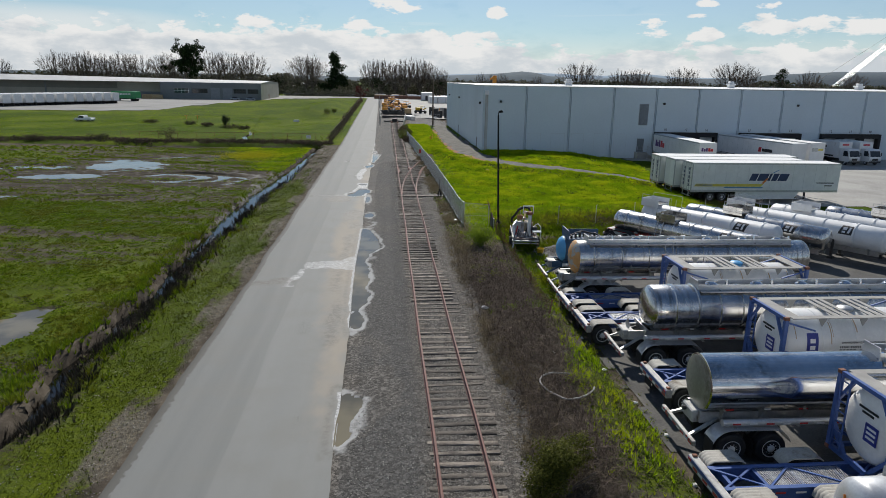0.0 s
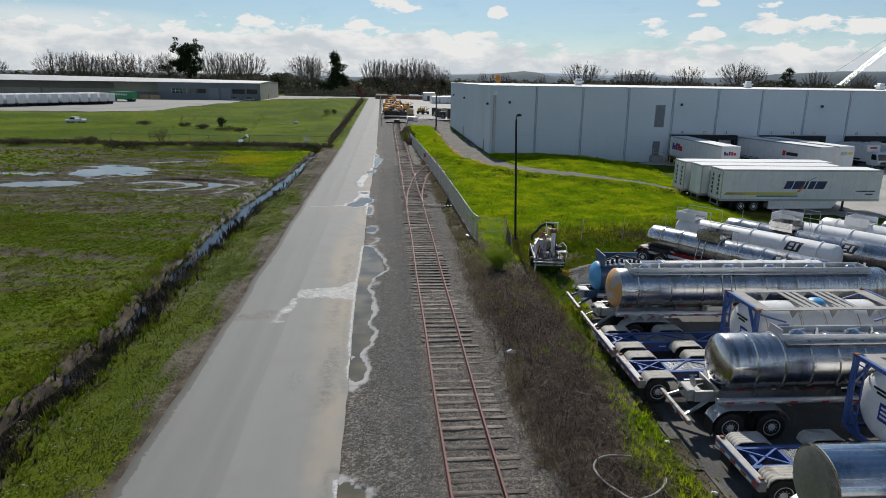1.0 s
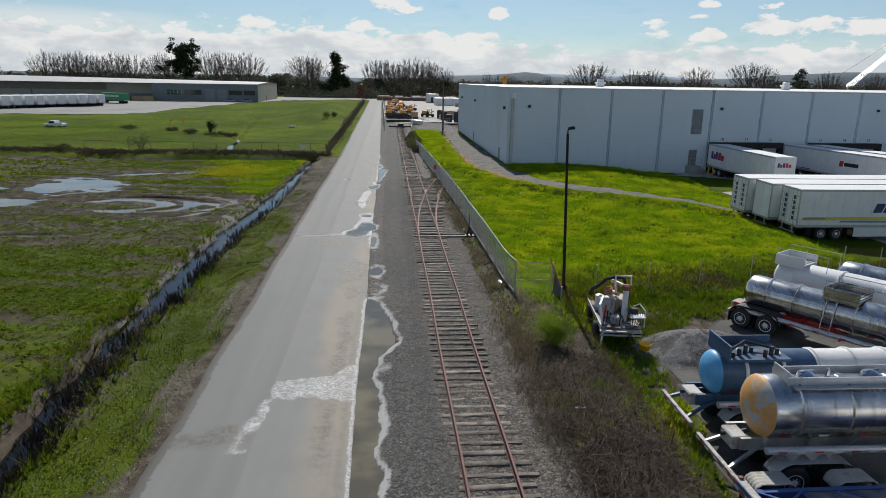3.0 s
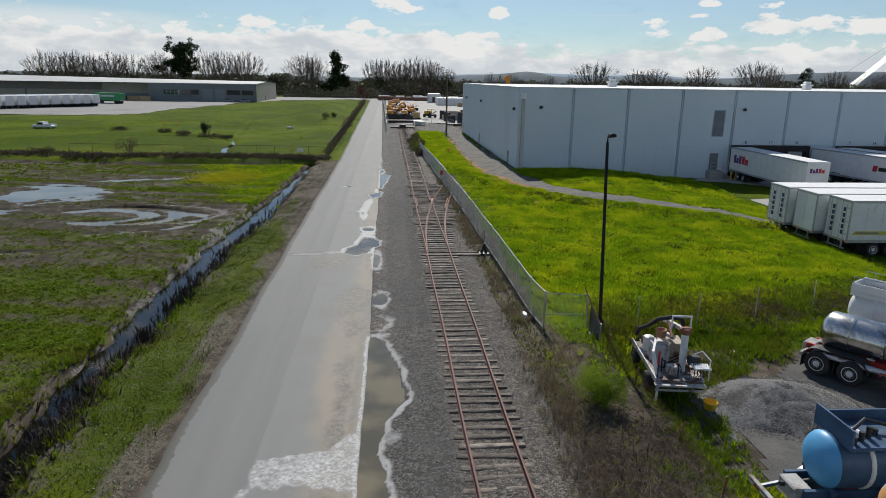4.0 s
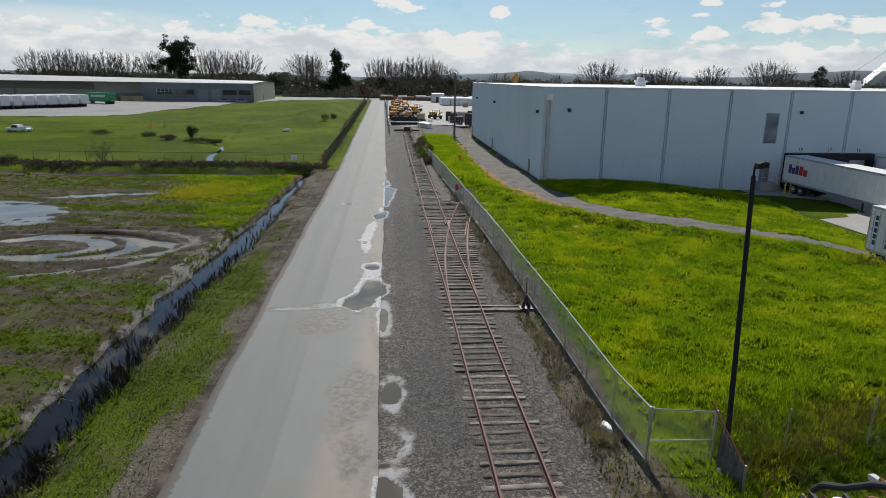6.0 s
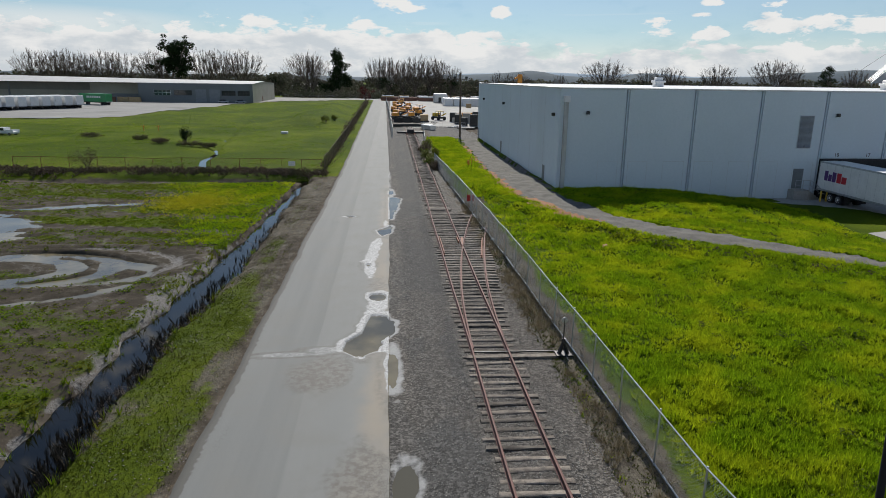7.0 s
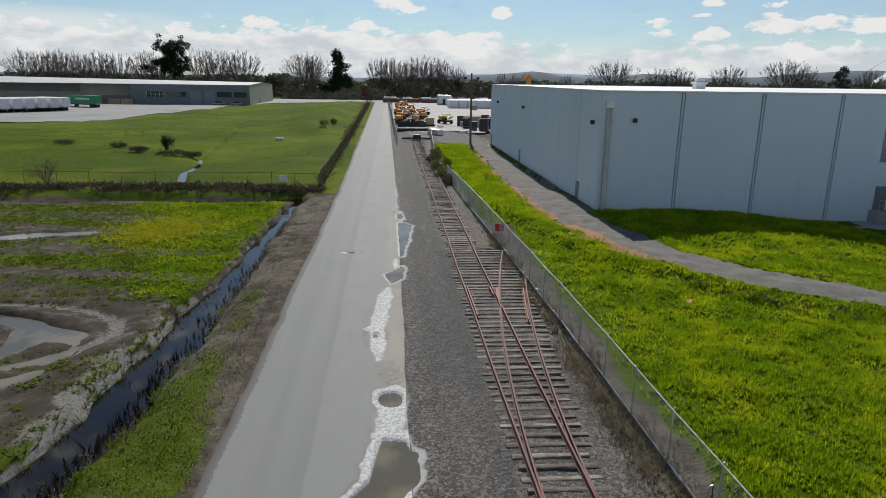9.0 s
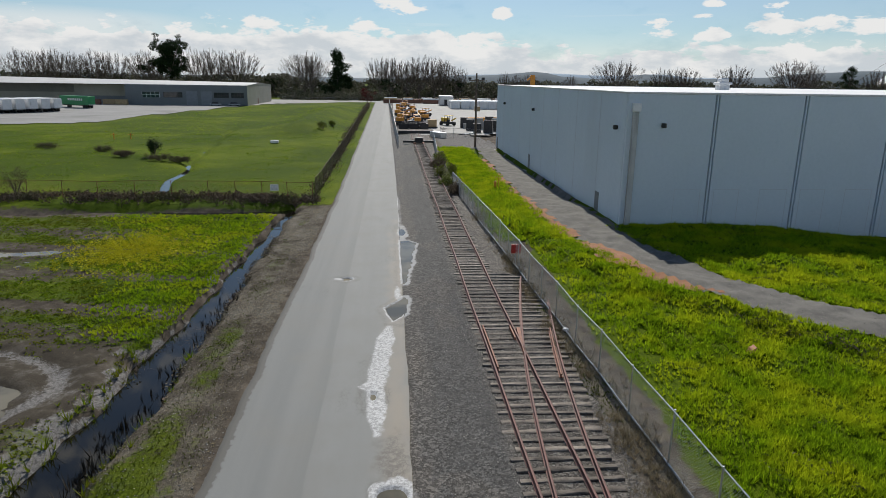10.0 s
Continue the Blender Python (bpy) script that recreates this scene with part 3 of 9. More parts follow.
def share(name, me, parent, m=None, label=""):
    """One more object on a mesh that is already there."""
    ob = new(name, me)
    if parent:
        ob.parent = parent
    if m is not None:
        ob.matrix_local = m
    return tagged(ob, label)


def thing(name, label, category, group="", m=None, kind=""):
    """An empty at a thing's base, which carries its parts."""
    ob = new(name)
    ob.empty_display_size = 0.3
    if m is not None:
        ob.matrix_basis = m
    return tagged(ob, label, category, group, kind)


def raw_mesh(name, verts, faces, material, smooth=False):
    """A large mesh from arrays of equal polygons."""
    verts, faces = np.asarray(verts, np.float32), np.asarray(faces, np.int32)
    me = bpy.data.meshes.new(name)
    me.vertices.add(len(verts))
    me.vertices.foreach_set("co", verts.ravel())
    me.loops.add(faces.size)
    me.loops.foreach_set("vertex_index", faces.ravel())
    me.polygons.add(len(faces))
    me.polygons.foreach_set("loop_start", np.arange(len(faces), dtype=np.int32) * faces.shape[1])
    me.update(calc_edges=True)
    me.validate()
    me.materials.append(material)
    if smooth:
        me.shade_smooth()
    return me


rng = np.random.default_rng(7)


def lattice(ix, iy, seed):
    h = (ix * 374761393 + iy * 668265263 + seed * 974634223) & 0xFFFFFFFF
    h = ((h ^ (h >> 13)) * 1274126177) & 0xFFFFFFFF
    return ((h ^ (h >> 16)) & 0xFFFF) / 65535.0


def value_noise(x, y, seed=0):
    """Smooth noise from 0 to 1 over a unit lattice."""
    ix, iy = np.floor(x).astype(np.int64), np.floor(y).astype(np.int64)
    u, w = x - ix, y - iy
    u, w = u * u * (3 - 2 * u), w * w * (3 - 2 * w)
    a, b = lattice(ix, iy, seed), lattice(ix + 1, iy, seed)
    c, d = lattice(ix, iy + 1, seed), lattice(ix + 1, iy + 1, seed)
    return (a * (1 - u) + b * u) * (1 - w) + (c * (1 - u) + d * u) * w


def fbm(x, y, seed=0, octaves=4):
    s, k, tot = 0.0, 0.5, 0.0
    for o in range(octaves):
        s = s + k * value_noise(x * 2 ** o, y * 2 ** o, seed + 17 * o)
        tot += k
        k *= 0.55
    return s / tot


def step(a, b, x):
    t = np.clip((x - a) / (b - a), 0, 1)
    return t * t * (3 - 2 * t)


def scatter(name, places, sizes, template, material, parent=None, lift=0.0, flat=1.0, tilt=0.0):
    """Many small copies of a template (points, triangles) joined into one mesh, each turned and sized by chance."""
    tv, tf = np.asarray(template[0], float), np.asarray(template[1], int)
    n = len(places)
    a = rng.uniform(0, 2 * np.pi, n)
    c, s = np.cos(a)[:, None], np.sin(a)[:, None]
    z = np.asarray(sizes)[:, None]
    v = np.empty((n, len(tv), 3))
    lean = rng.normal(0, 1, (n, 2)) * tilt
    v[:, :, 0] = (tv[None, :, 0] * c - tv[None, :, 1] * s) * z
    v[:, :, 1] = (tv[None, :, 0] * s + tv[None, :, 1] * c) * z
    v[:, :, 2] = tv[None, :, 2] * z * (flat * rng.uniform(0.75, 1.25, (n, 1))) + lift
    v[:, :, 0] += v[:, :, 2] * lean[:, :1]
    v[:, :, 1] += v[:, :, 2] * lean[:, 1:]
    v += np.asarray(places)[:, None, :]
    f = tf[None] + (np.arange(n) * len(tv))[:, None, None]
    return part(name, raw_mesh(name, v.reshape(-1, 3), f.reshape(-1, tf.shape[1]), material), material, parent)


def tuft(blades, spread, seed, wide=0.10):
    """Blades that lean outwards from one root."""
    r = random.Random(seed)
    v, f = [], []
    for i in range(blades):
        a = 2 * math.pi * (i + r.random()) / blades
        reach, h = spread * r.uniform(0.35, 1.0), r.uniform(0.6, 1.0)
        dx, dy = math.cos(a), math.sin(a)
        w = wide * r.uniform(0.7, 1.2)
        b = len(v)
        v += [(-dy * w + dx * 0.04, dx * w + dy * 0.04, 0), (dy * w + dx * 0.04, -dx * w + dy * 0.04, 0), (dx * reach, dy * reach, h)]
        f.append((b, b + 1, b + 2))
    return v, f


def leafy(count, seed, leaf=0.22, squash=0.8):
    """A clump of small leaves that fills a ball of radius 1 unevenly."""
    r = random.Random(seed)
    v, f = [], []
    for _ in range(count):
        d = Vector((r.gauss(0, 1), r.gauss(0, 1), r.gauss(0, 1))).normalized() * (r.uniform(0.25, 1.0) ** 0.6)
        p = Vector((d.x, d.y, d.z * squash))
        n = (d + Vector((r.gauss(0, 0.6), r.gauss(0, 0.6), r.gauss(0, 0.6) + 0.4))).normalized()
        s = n.orthogonal().normalized()
        u = n.cross(s)
        k = r.uniform(0.6, 1.2) * leaf
        b = len(v)
        v += [p - s * k * 0.5, p + u * k * 0.9, p + s * k * 0.5]
        f.append((b, b + 1, b + 2))
    return [tuple(q) for q in v], f

# ---- the lie of the land ----
LX = [-400, -17.2, -15.6, -14.5, -12.9, -11.9, -9.8, -7.95, -7.6, -2.2, 3.4]
LZ = [-0.35, -0.35, -0.42, -1.18, -1.18, -0.45, -0.12, -0.03, -0.22, -0.22, -0.22]
NEAR_X, NEAR_Z = LX + [4.4, 6.0, 7.5, 8.5, 9.2, 400], LZ + [0.12, 0.5, 0.45, 0.1, -0.32, -0.32]
MID_X, MID_Z = LX + [4.8, 8.0, 14.0, 22.0, 28.0, 33.0, 36.0, 400], LZ + [0.15, 0.2, 0.22, 0.33, 0.0, -0.6, -0.85, -0.85]
FAR_X = [-600, -150, -60, -20, -10, -8.2, -7.9, 3.4, 5.0, 9.0, 15.4, 600]
FAR_Z = [0.2, 0.2, 0.3, 0.1, 0.0, -0.03, -0.25, -0.25, 0.1, 0.1, -0.25, -0.4]
RUTS = [(-23.5, 79.4, 8.0, 4.3), (-24.6, 78.8, 5.6, 3.4), (-26.0, 78.7, 4.6, 2.5), (-27.5, 77.0, 11.0, 5.6)]
POOLS = [(-35.0, 91.0, 4.5, 6.5, 0.5), (-38.5, 80.0, 4.5, 2.4, 0.1), (-18.8, 79.4, 1.9, 1.0, 0.0), (-30.5, 99.0, 5.5, 1.1, 0.3), (-25.5, 81.6, 3.0, 0.7, 0.15),
         (-40.0, 66.0, 4.0, 1.0, 0.1), (-18.2, 30.0, 2.0, 3.0, 0.0), (-15.2, 110.6, 3.0, 0.7, 0.0), (-31.0, 86.0, 3.5, 0.9, 0.4), (-45.0, 88.0, 5.0, 2.0, 0.2), (-28.0, 66.5, 3.0, 0.5, 0.1)]


def track_line(y):
    """The line of the railway."""
    return 2.2 + 0.0 * y


def bend(y):
    """How far road and what runs beside it swing west with distance."""
    return -2.6 * np.clip((y - 120) / 260.0, 0, 1.5)


def ditch_line(y):
    return np.interp(y, [15, 21, 27, 34, 40, 44, 50, 65, 71, 77, 82, 88, 99, 110], [0.9, 0.9, 0.5, 1.0, 0.8, 0.55, 0.5, 0.6, 0.85, 1.15, 1.35, 1.6, 1.7, 1.8]) + 0.14 * np.sin(y * 0.9) + 0.1 * np.sin(y * 2.1 + 1) + 0.5 * (fbm(y * 0.35, y * 0, 187) - 0.5)


def brush_line(y):
    """Where the dead brush gives way to the grass along the yard."""
    return np.interp(y, [16, 19, 24, 29, 37, 43], [6.6, 6.8, 7.25, 7.5, 8.0, 8.2])


def height(x, y):
    x, y = np.asarray(x, float), np.asarray(y, float)
    shift = np.where(x < -9.0, ditch_line(y) * step(-8.6, -10.4, x), 0.0)
    xs = x - shift
    tight = np.where((xs < -10.5) & (xs > -17.5), np.interp(y, [20, 27, 34, 44, 51, 65, 82, 88, 95, 106], [4.2, 3.6, 2.8, 2.3, 1.5, 1.4, 1.4, 1.8, 2.3, 3.0]), 1.0)
    xs = np.where(tight > 1, np.clip((xs + 13.7) * tight, -3.5, 3.2) - 13.7, xs)
    near, mid = np.interp(xs, NEAR_X, NEAR_Z), np.interp(xs, MID_X, MID_Z)
    far = np.interp(x - np.where(x < 0, bend(y), 0), FAR_X, FAR_Z)
    z = near + (mid - near) * step(47.2, 52.0, y - 0.3 * np.clip(x - 8, 0, 25))
    z = z + (far - z) * step(112.0, 120.0, y) * np.where((x > 4) & (y < 180), np.where(x > 15, 0.0, 1.0), 1.0)
    # small drain on from the ditch's end towards the west
    z = z - 0.75 * step(-11.0, -12.6, x) * np.exp(-((y - 114.6 - 0.5 * np.sin(x * 0.4)) / 1.2) ** 2) * step(-75, -20, x)
    # a rill through the far field
    z = z - 0.45 * np.exp(-((x + 25.8 + (y - 122) * 0.145 + 0.35 * np.sin(y * 0.4)) / 0.6) ** 2) * step(119, 122, y) * (1 - step(200, 220, y))
    # grassy rise before the warehouse, bank beside the track, far mound beside the road
    z = z + 0.75 * np.exp(-((x - 29) / 10.0) ** 2 - ((y - 95.5) / 5.0) ** 2)
    bank = y - np.interp(x, [4, 10, 13, 16, 20, 25, 34], [116, 91, 87.0, 82.5, 79.0, 75, 71.5])
    z = z + 0.35 * step(-3.0, 0.5, bank) * (1 - step(3, 11, bank)) * step(5.0, 6.5, x) * (1 - step(29, 34, x)) * (1 - step(114, 128, y))
    z = z + 2.1 * np.exp(-((x + 21.5) / 6.5) ** 2) * step(182, 206, y) * (1 - step(285, 315, y))
    z = z + 0.5 * np.exp(-((x + 36.5) / 9.0) ** 2 - ((y - 150) / 8.0) ** 2)
    # uneven ground, ruts and pools in the wet field
    wild = np.where((x < -8.2) | (x > 4.5), 1.0, 0.0) * np.where(((x > 9.2) & (y < 47)) | ((x > 37.5) & (y > 57) & (y < 106)), 0.12, 1.0)
    z = z + wild * ((fbm(x * 0.5, y * 0.5, 3) - 0.5) * 0.22 + (fbm(x * 2.3, y * 2.3, 5, 3) - 0.5) * 0.10 + (fbm(x * 0.9, y * 0.9, 6, 2) - 0.5) * 0.26 * step(5, 8, x) * step(48, 53, y) * (1 - step(104, 106, y) * step(14, 15, x)))
    field = step(-15.8, -17.0, xs) * (1 - step(110, 113, y))
    pool = pools(x, y)
    z = z + 0.06 * np.exp(-((xs + 16.6) / 0.6) ** 2) * (1 - step(108, 112, y))
    z = z + field * (-0.30 * pool + (fbm(x * 0.12 + 0.2 * y, y * 0.8, 11, 3) - 0.5) * 0.10)
    for k, (cx, cy, rx, ry) in enumerate(RUTS):
        deep = (0.10, 0.42, 0.42, 0.14)[k]
        d = np.hypot((x - cx) / rx, (y - cy) / ry) - 1
        side = step(-0.9, 0.2, (x - cx) / rx + 0.25 * (y - cy) / ry)
        z = z + field * side * (-deep * np.exp(-(d * math.sqrt(rx * ry) / 0.55) ** 2) + 0.08 * np.exp(-((d * math.sqrt(rx * ry) - 0.95) / 0.4) ** 2))
    return z


def pools(x, y):
    """How deep a place lies in the pools of the wet field, 0 to 1."""
    s = np.zeros(np.shape(x))
    for cx, cy, rx, ry, a in POOLS:
        ca, sa = math.cos(a), math.sin(a)
        u, w = ((x - cx) * ca + (y - cy) * sa) / rx, (-(x - cx) * sa + (y - cy) * ca) / ry
        s = np.maximum(s, np.clip(1.25 - np.hypot(u, w) + (fbm(x * 0.5, y * 0.9, 21) - 0.5) * 1.1, 0, 1))
    return s


def grid_mesh(name, xs, ys, zfun, cover, material):
    """A sheet over a grid of stations, with its cover layer."""
    X, Y = np.meshgrid(xs, ys)
    Z = zfun(X, Y)
    v = np.stack([X, Y, Z], -1).reshape(-1, 3)
    ny, nx = X.shape
    i = np.arange(ny - 1)[:, None] * nx + np.arange(nx - 1)[None]
    f = np.stack([i, i + 1, i + nx + 1, i + nx], -1).reshape(-1, 4)
    me = raw_mesh(name, v, f, material, True)
    if cover is not None:
        layer = me.color_attributes.new("cover", "FLOAT_COLOR", "POINT")
        layer.data.foreach_set("color", np.clip(np.stack(cover(X, Y), -1), 0, 1).reshape(-1).astype(np.float32))
    return me


def ground_cover(x, y):
    """Grass, wetness, gravel and dry growth at a place."""
    n = fbm(x * 0.25, y * 0.25, 31)
    n2 = fbm(x * 0.07, y * 0.07, 37)
    xs = x - ditch_line(y) * step(-8.6, -10.4, x)
    west = step(-14.35, -15.2, xs) * (1 - step(111, 114, y))
    verge = step(-7.9, -8.4, x) * (1 - step(-13.0, -14.5, xs)) * (1 - step(113, 116, y))
    ditch = np.exp(-((xs + 13.7) / 0.6) ** 2) * (1 - step(111, 113, y))
    stones = step(-2.6, -1.9, x - np.where(x < 0, bend(y), 0)) * (1 - step(4.2, 5.4, x + (n - 0.5) * 1.2))
    lim = brush_line(y)
    brush = step(4.0, 5.2, x) * (1 - step(lim - 0.6, lim + 0.7, x + (n - 0.5) * 1.6)) * (1 - step(37, 44, y))
    strip = step(lim - 0.7, lim + 0.5, x + (n - 0.5) * 1.6) * (1 - step(9.0, 9.5, x + (n - 0.5) * 0.8 - 0.26 * np.clip(y - 32, 0, 10))) * (1 - step(46, 50, y))
    east = step(46.5, 50.5, y + (n - 0.5) * 3) * step(5.9, 7.2, x + (n - 0.5) * 1.6) * (1 - 0.9 * step(163, 169, y))
    fields = step(114, 117, y) * (x < -8)
    # the wet field: greener towards us and beside the ditch, bare and wet round the pools
    bare = np.clip(pools(x, y) * 1.4 + 0.62 * np.exp(-((y - 80) / 13.0) ** 2) * step(-14.8, -16.5, xs) - 0.35 * step(-26, -16, x) * step(84, 92, y), 0, 1)
    grass = west * np.clip(0.72 - 0.16 * step(62, 72, y) - 0.6 * bare + 0.3 * (n - 0.5) + 1.35 * (fbm(x * 0.05 + y * 0.03, y * 0.55 + x * 0.1, 39, 3) - 0.5) + 0.2 * step(88, 96, y) * step(-26, -19, x), 0.05, 0.9)
    grass = grass + verge * np.clip(0.70 + 1.0 * (n - 0.5) - 0.5 * np.exp(-((x + 8.3) / 0.4) ** 2) - 0.3 * np.exp(-((x + 9.15) / 0.25) ** 2) * step(0.4, 0.55, n2 + 0.1) + 0.10 * np.exp(-((x + 10.0) / 1.0) ** 2) - 0.2 * np.exp(-((xs + 12.5) / 0.5) ** 2) - 0.45 * step(67, 82, y), 0, 0.9)
    grass = grass * (1 - ditch) + fields * 1.0 + east * (0.95 - 0.5 * step(6.6, 5.2, x) - 0.2 * (n2 > 0.62)) + strip * np.clip(0.45 + 1.6 * (n - 0.5), 0, 0.9) + brush * 0.1 * (n > 0.55)
    grass = np.where(stones > 0.4, 0.04 + 0.25 * np.clip(n - 0.55, 0, 1), grass)
    scrub = np.exp(-((y - 118.4) / 2.0) ** 2) * (x < -9)
    dry = verge * np.clip(0.42 - 0.9 * (n - 0.5), 0, 1) + brush * 0.3 + strip * 0.35 + scrub * 0.8 + west * 0.25 * n + (1 - west) * 0.1 + 0.5 * step(4.0, 5.0, x) * (1 - step(5.6, 7.0, x)) * (y > 47)
    wet = west * np.clip(0.55 + bare * 0.6 - 0.55 * step(86, 94, y) * step(-25, -19, x), 0, 1) + ditch * 0.9 + verge * 0.7 + brush * 0.9 + strip * 0.5 + fields * 0.12
    gravel = stones * 0.95 + 0.8 * step(163, 169, y) * (x > 3) * (x < 16) + brush * 0.12 + verge * 0.25 + west * 0.75 * np.clip(1 - np.abs(np.hypot((x + 23.5) / 8.0, (y - 79.4) / 4.3) - 1) * 8.0, 0, 1) * step(-28, -22, x) + 0.85 * step(0.42, 0.58, fbm(x * 0.9, y * 0.5, 205)) * np.exp(-((xs + 15.1 + 1.6 * (n - 0.5)) / 0.75) ** 2) * step(48, 56, y) * (1 - step(98, 104, y)) * step(0.35, 0.55, n + 0.05)
    # a pale rim of dried scum along the ditch's water
    rim = np.exp(-((height(x, y) + 0.66) / 0.07) ** 2) * (xs < -13.9) * (xs > -17) * step(40, 50, y) * (1 - step(98, 106, y))
    gravel = np.maximum(gravel, rim * 0.95)
    return grass * (1 - 0.8 * rim), wet * (1 - 0.9 * rim), gravel, dry


def stations(*spans):
    """Grid lines: (from, to, step) spans, end to end."""
    out = [spans[0][0]]
    for a, b, d in spans:
        n = max(1, int(round((b - a) / d)))
        out += [a + (b - a) * (i + 1) / n for i in range(n)]
    return np.array(out)


gx = stations((-4500, -600, 650), (-600, -160, 40), (-160, -60, 5), (-60, -42, 1.0), (-42, -8, 0.3), (-8, 12, 0.35), (12, 36, 0.5), (36, 70, 2), (70, 160, 15), (160, 600, 55), (600, 4500, 650))
gy = stations((-200, 0, 40), (0, 14, 2), (14, 118, 0.33), (118, 130, 0.6), (130, 200, 1.5), (200, 420, 5), (420, 900, 60), (900, 4900, 800))
part("ground", grid_mesh("ground", gx, gy, height, ground_cover, GROUND), GROUND)
tagged(bpy.data.objects["ground"], "green and muddy wild ground with grass, wet soil and dry weeds", "ground", kind="structure")

# water lies in the low places of the wet field and in the ditch
wg = G().add([(-60, 20, -0.455), (-16.3, 20, -0.455), (-16.3, 111, -0.455), (-60, 111, -0.455)], [(0, 1, 2, 3)])
tagged(part("field_water", wg, WATER), "shallow rainwater standing in ruts of the muddy field", "water", kind="structure")
wg = G()
for y0 in range(14, 111, 3):
    y1 = min(y0 + 3, 112.8)
    a0, a1 = float(ditch_line(np.array(y0))), float(ditch_line(np.array(y1)))
    wg.add([(-15.0 + a0, y0, -0.74), (-12.4 + a0, y0, -0.74), (-12.4 + a1, y1, -0.74), (-15.0 + a1, y1, -0.74)], [(0, 1, 2, 3)])
wg.add([(-24, 112.9, -0.70), (-11.0, 112.9, -0.70), (-11.0, 116.4, -0.70), (-24, 116.4, -0.70)], [(0, 1, 2, 3)])
wg.add([(-28.5, 120.5, -0.14), (-23.5, 120.5, -0.14), (-29.5, 160, -0.14), (-34, 160, -0.14)], [(0, 1, 2, 3)])
tagged(part("ditch_water", wg, DARK_WATER), "dark still water in the roadside ditch", "water", kind="structure")

# ---- the road, with its puddles ----
PUDDLES = [  # x, y, half width, half length
    (-1.53, 30.05, 0.32, 1.05), (-1.45, 55.2, 0.36, 0.85), (-2.58, 71.6, 0.45, 0.6), (-1.85, 62.8, 0.22, 1.3), (-3.3, 77.7, 0.15, 0.35),
    (-1.85, 104.2, 0.24, 1.1), (-5.25, 92.15, 0.34, 0.3)]
POOL_SPANS = [  # standing water against the slab's edge: stations y, its west edge, its east edge
    ((18.7, 19.2, 20.3, 21.3, 21.9, 22.2), (-1.70, -1.70, -1.70, -1.72, -1.74, -1.75), (-1.62, -1.30, -1.27, -1.0, -0.88, -1.4)),
    ((31.3, 32.4, 34.1, 35.3, 36.6, 39.2, 40.3, 42.3, 43.2, 44.0, 46.8, 48.1, 49.3, 49.9), (-1.84, -1.9, -1.93, -1.95, -1.97, -2.0, -2.0, -2.0, -1.97, -1.96, -1.96, -1.97, -1.95, -1.9),
     (-1.5, -1.12, -0.98, -1.26, -1.03, -1.19, -1.41, -1.2, -0.75, -0.33, -0.65, -0.95, -1.2, -1.7)),
    ((64.0, 64.6, 65.6, 66.6, 68.0, 68.9), (-3.4, -4.0, -3.9, -3.25, -3.05, -2.9), (-3.1, -2.5, -2.3, -1.8, -1.78, -2.2)),
    ((85.4, 86.4, 87.2, 88.0, 88.9), (-2.55, -2.85, -2.98, -2.45, -2.0), (-2.45, -1.95, -1.85, -1.8, -1.9)),
    ((91.3, 92.5, 95.0, 98.0, 100.8, 101.5), (-1.98, -2.0, -2.02, -2.03, -2.04, -2.0), (-1.85, -1.7, -1.45, -1.2, -0.95, -1.5))]
CRUST_SPANS = [((74.8, 76.2, 78.0, 78.4, 78.8, 79.7, 81.6, 83.2, 84.7), (-3.2, -3.5, -3.55, -3.95, -3.6, -3.58, -3.4, -3.3, -2.85), (-2.95, -2.77, -2.88, -2.86, -2.8, -2.69, -2.57, -2.52, -2.6)),
               ((38.5, 39.4, 40.1, 40.6, 41.7), (-5.0, -5.2, -5.15, -3.0, -2.3), (-2.0, -2.0, -2.0, -2.0, -2.05)),
               ((35.2, 36.4, 37.4, 38.8), (-5.75, -5.7, -5.6, -5.25), (-5.25, -5.15, -5.0, -4.9))]  # pale dried films
CRUSTS = [  # pale crust with no water: x, y, half width, half length
    (-2.3, 89.6, 0.16, 1.3), (-1.95, 108.0, 0.14, 3.5), (-2.0, 116, 0.12, 3.5), (-1.3, 51.6, 0.62, 1.5), (-1.5, 53.6, 0.4, 0.9), (-1.05, 20.8, 0.28, 1.3), (-2.55, 70.6, 0.6, 2.0), (-1.0, 41.2, 0.3, 0.5)]
DAMPS = [(-6.7, 36.0, 1.1, 0.45), (-6.0, 36.6, 0.6, 0.35), (-2.9, 54.8, 0.8, 2.6), (-2.7, 51.0, 0.5, 1.8), (-2.75, 44.0, 0.35, 4.0), (-2.72, 73.5, 0.5, 1.3), (-4.6, 62.3, 1.2, 1.6), (-2.6, 30.0, 0.35, 3.0), (-2.9, 36.0, 0.3, 2.2)]
CHANNELS = [(-6.2, 64.2, 1.5, 0.26), (-4.7, 64.6, 1.0, 0.34)]  # shallow silted runnel across the lane
SILTS = [(-2.7, 37, 0.9, 8), (-2.9, 47, 1.0, 7), (-2.4, 60, 0.5, 5), (-2.2, 26, 0.5, 5), (-2.4, 76, 0.5, 9), (-2.3, 92, 0.5, 12)]


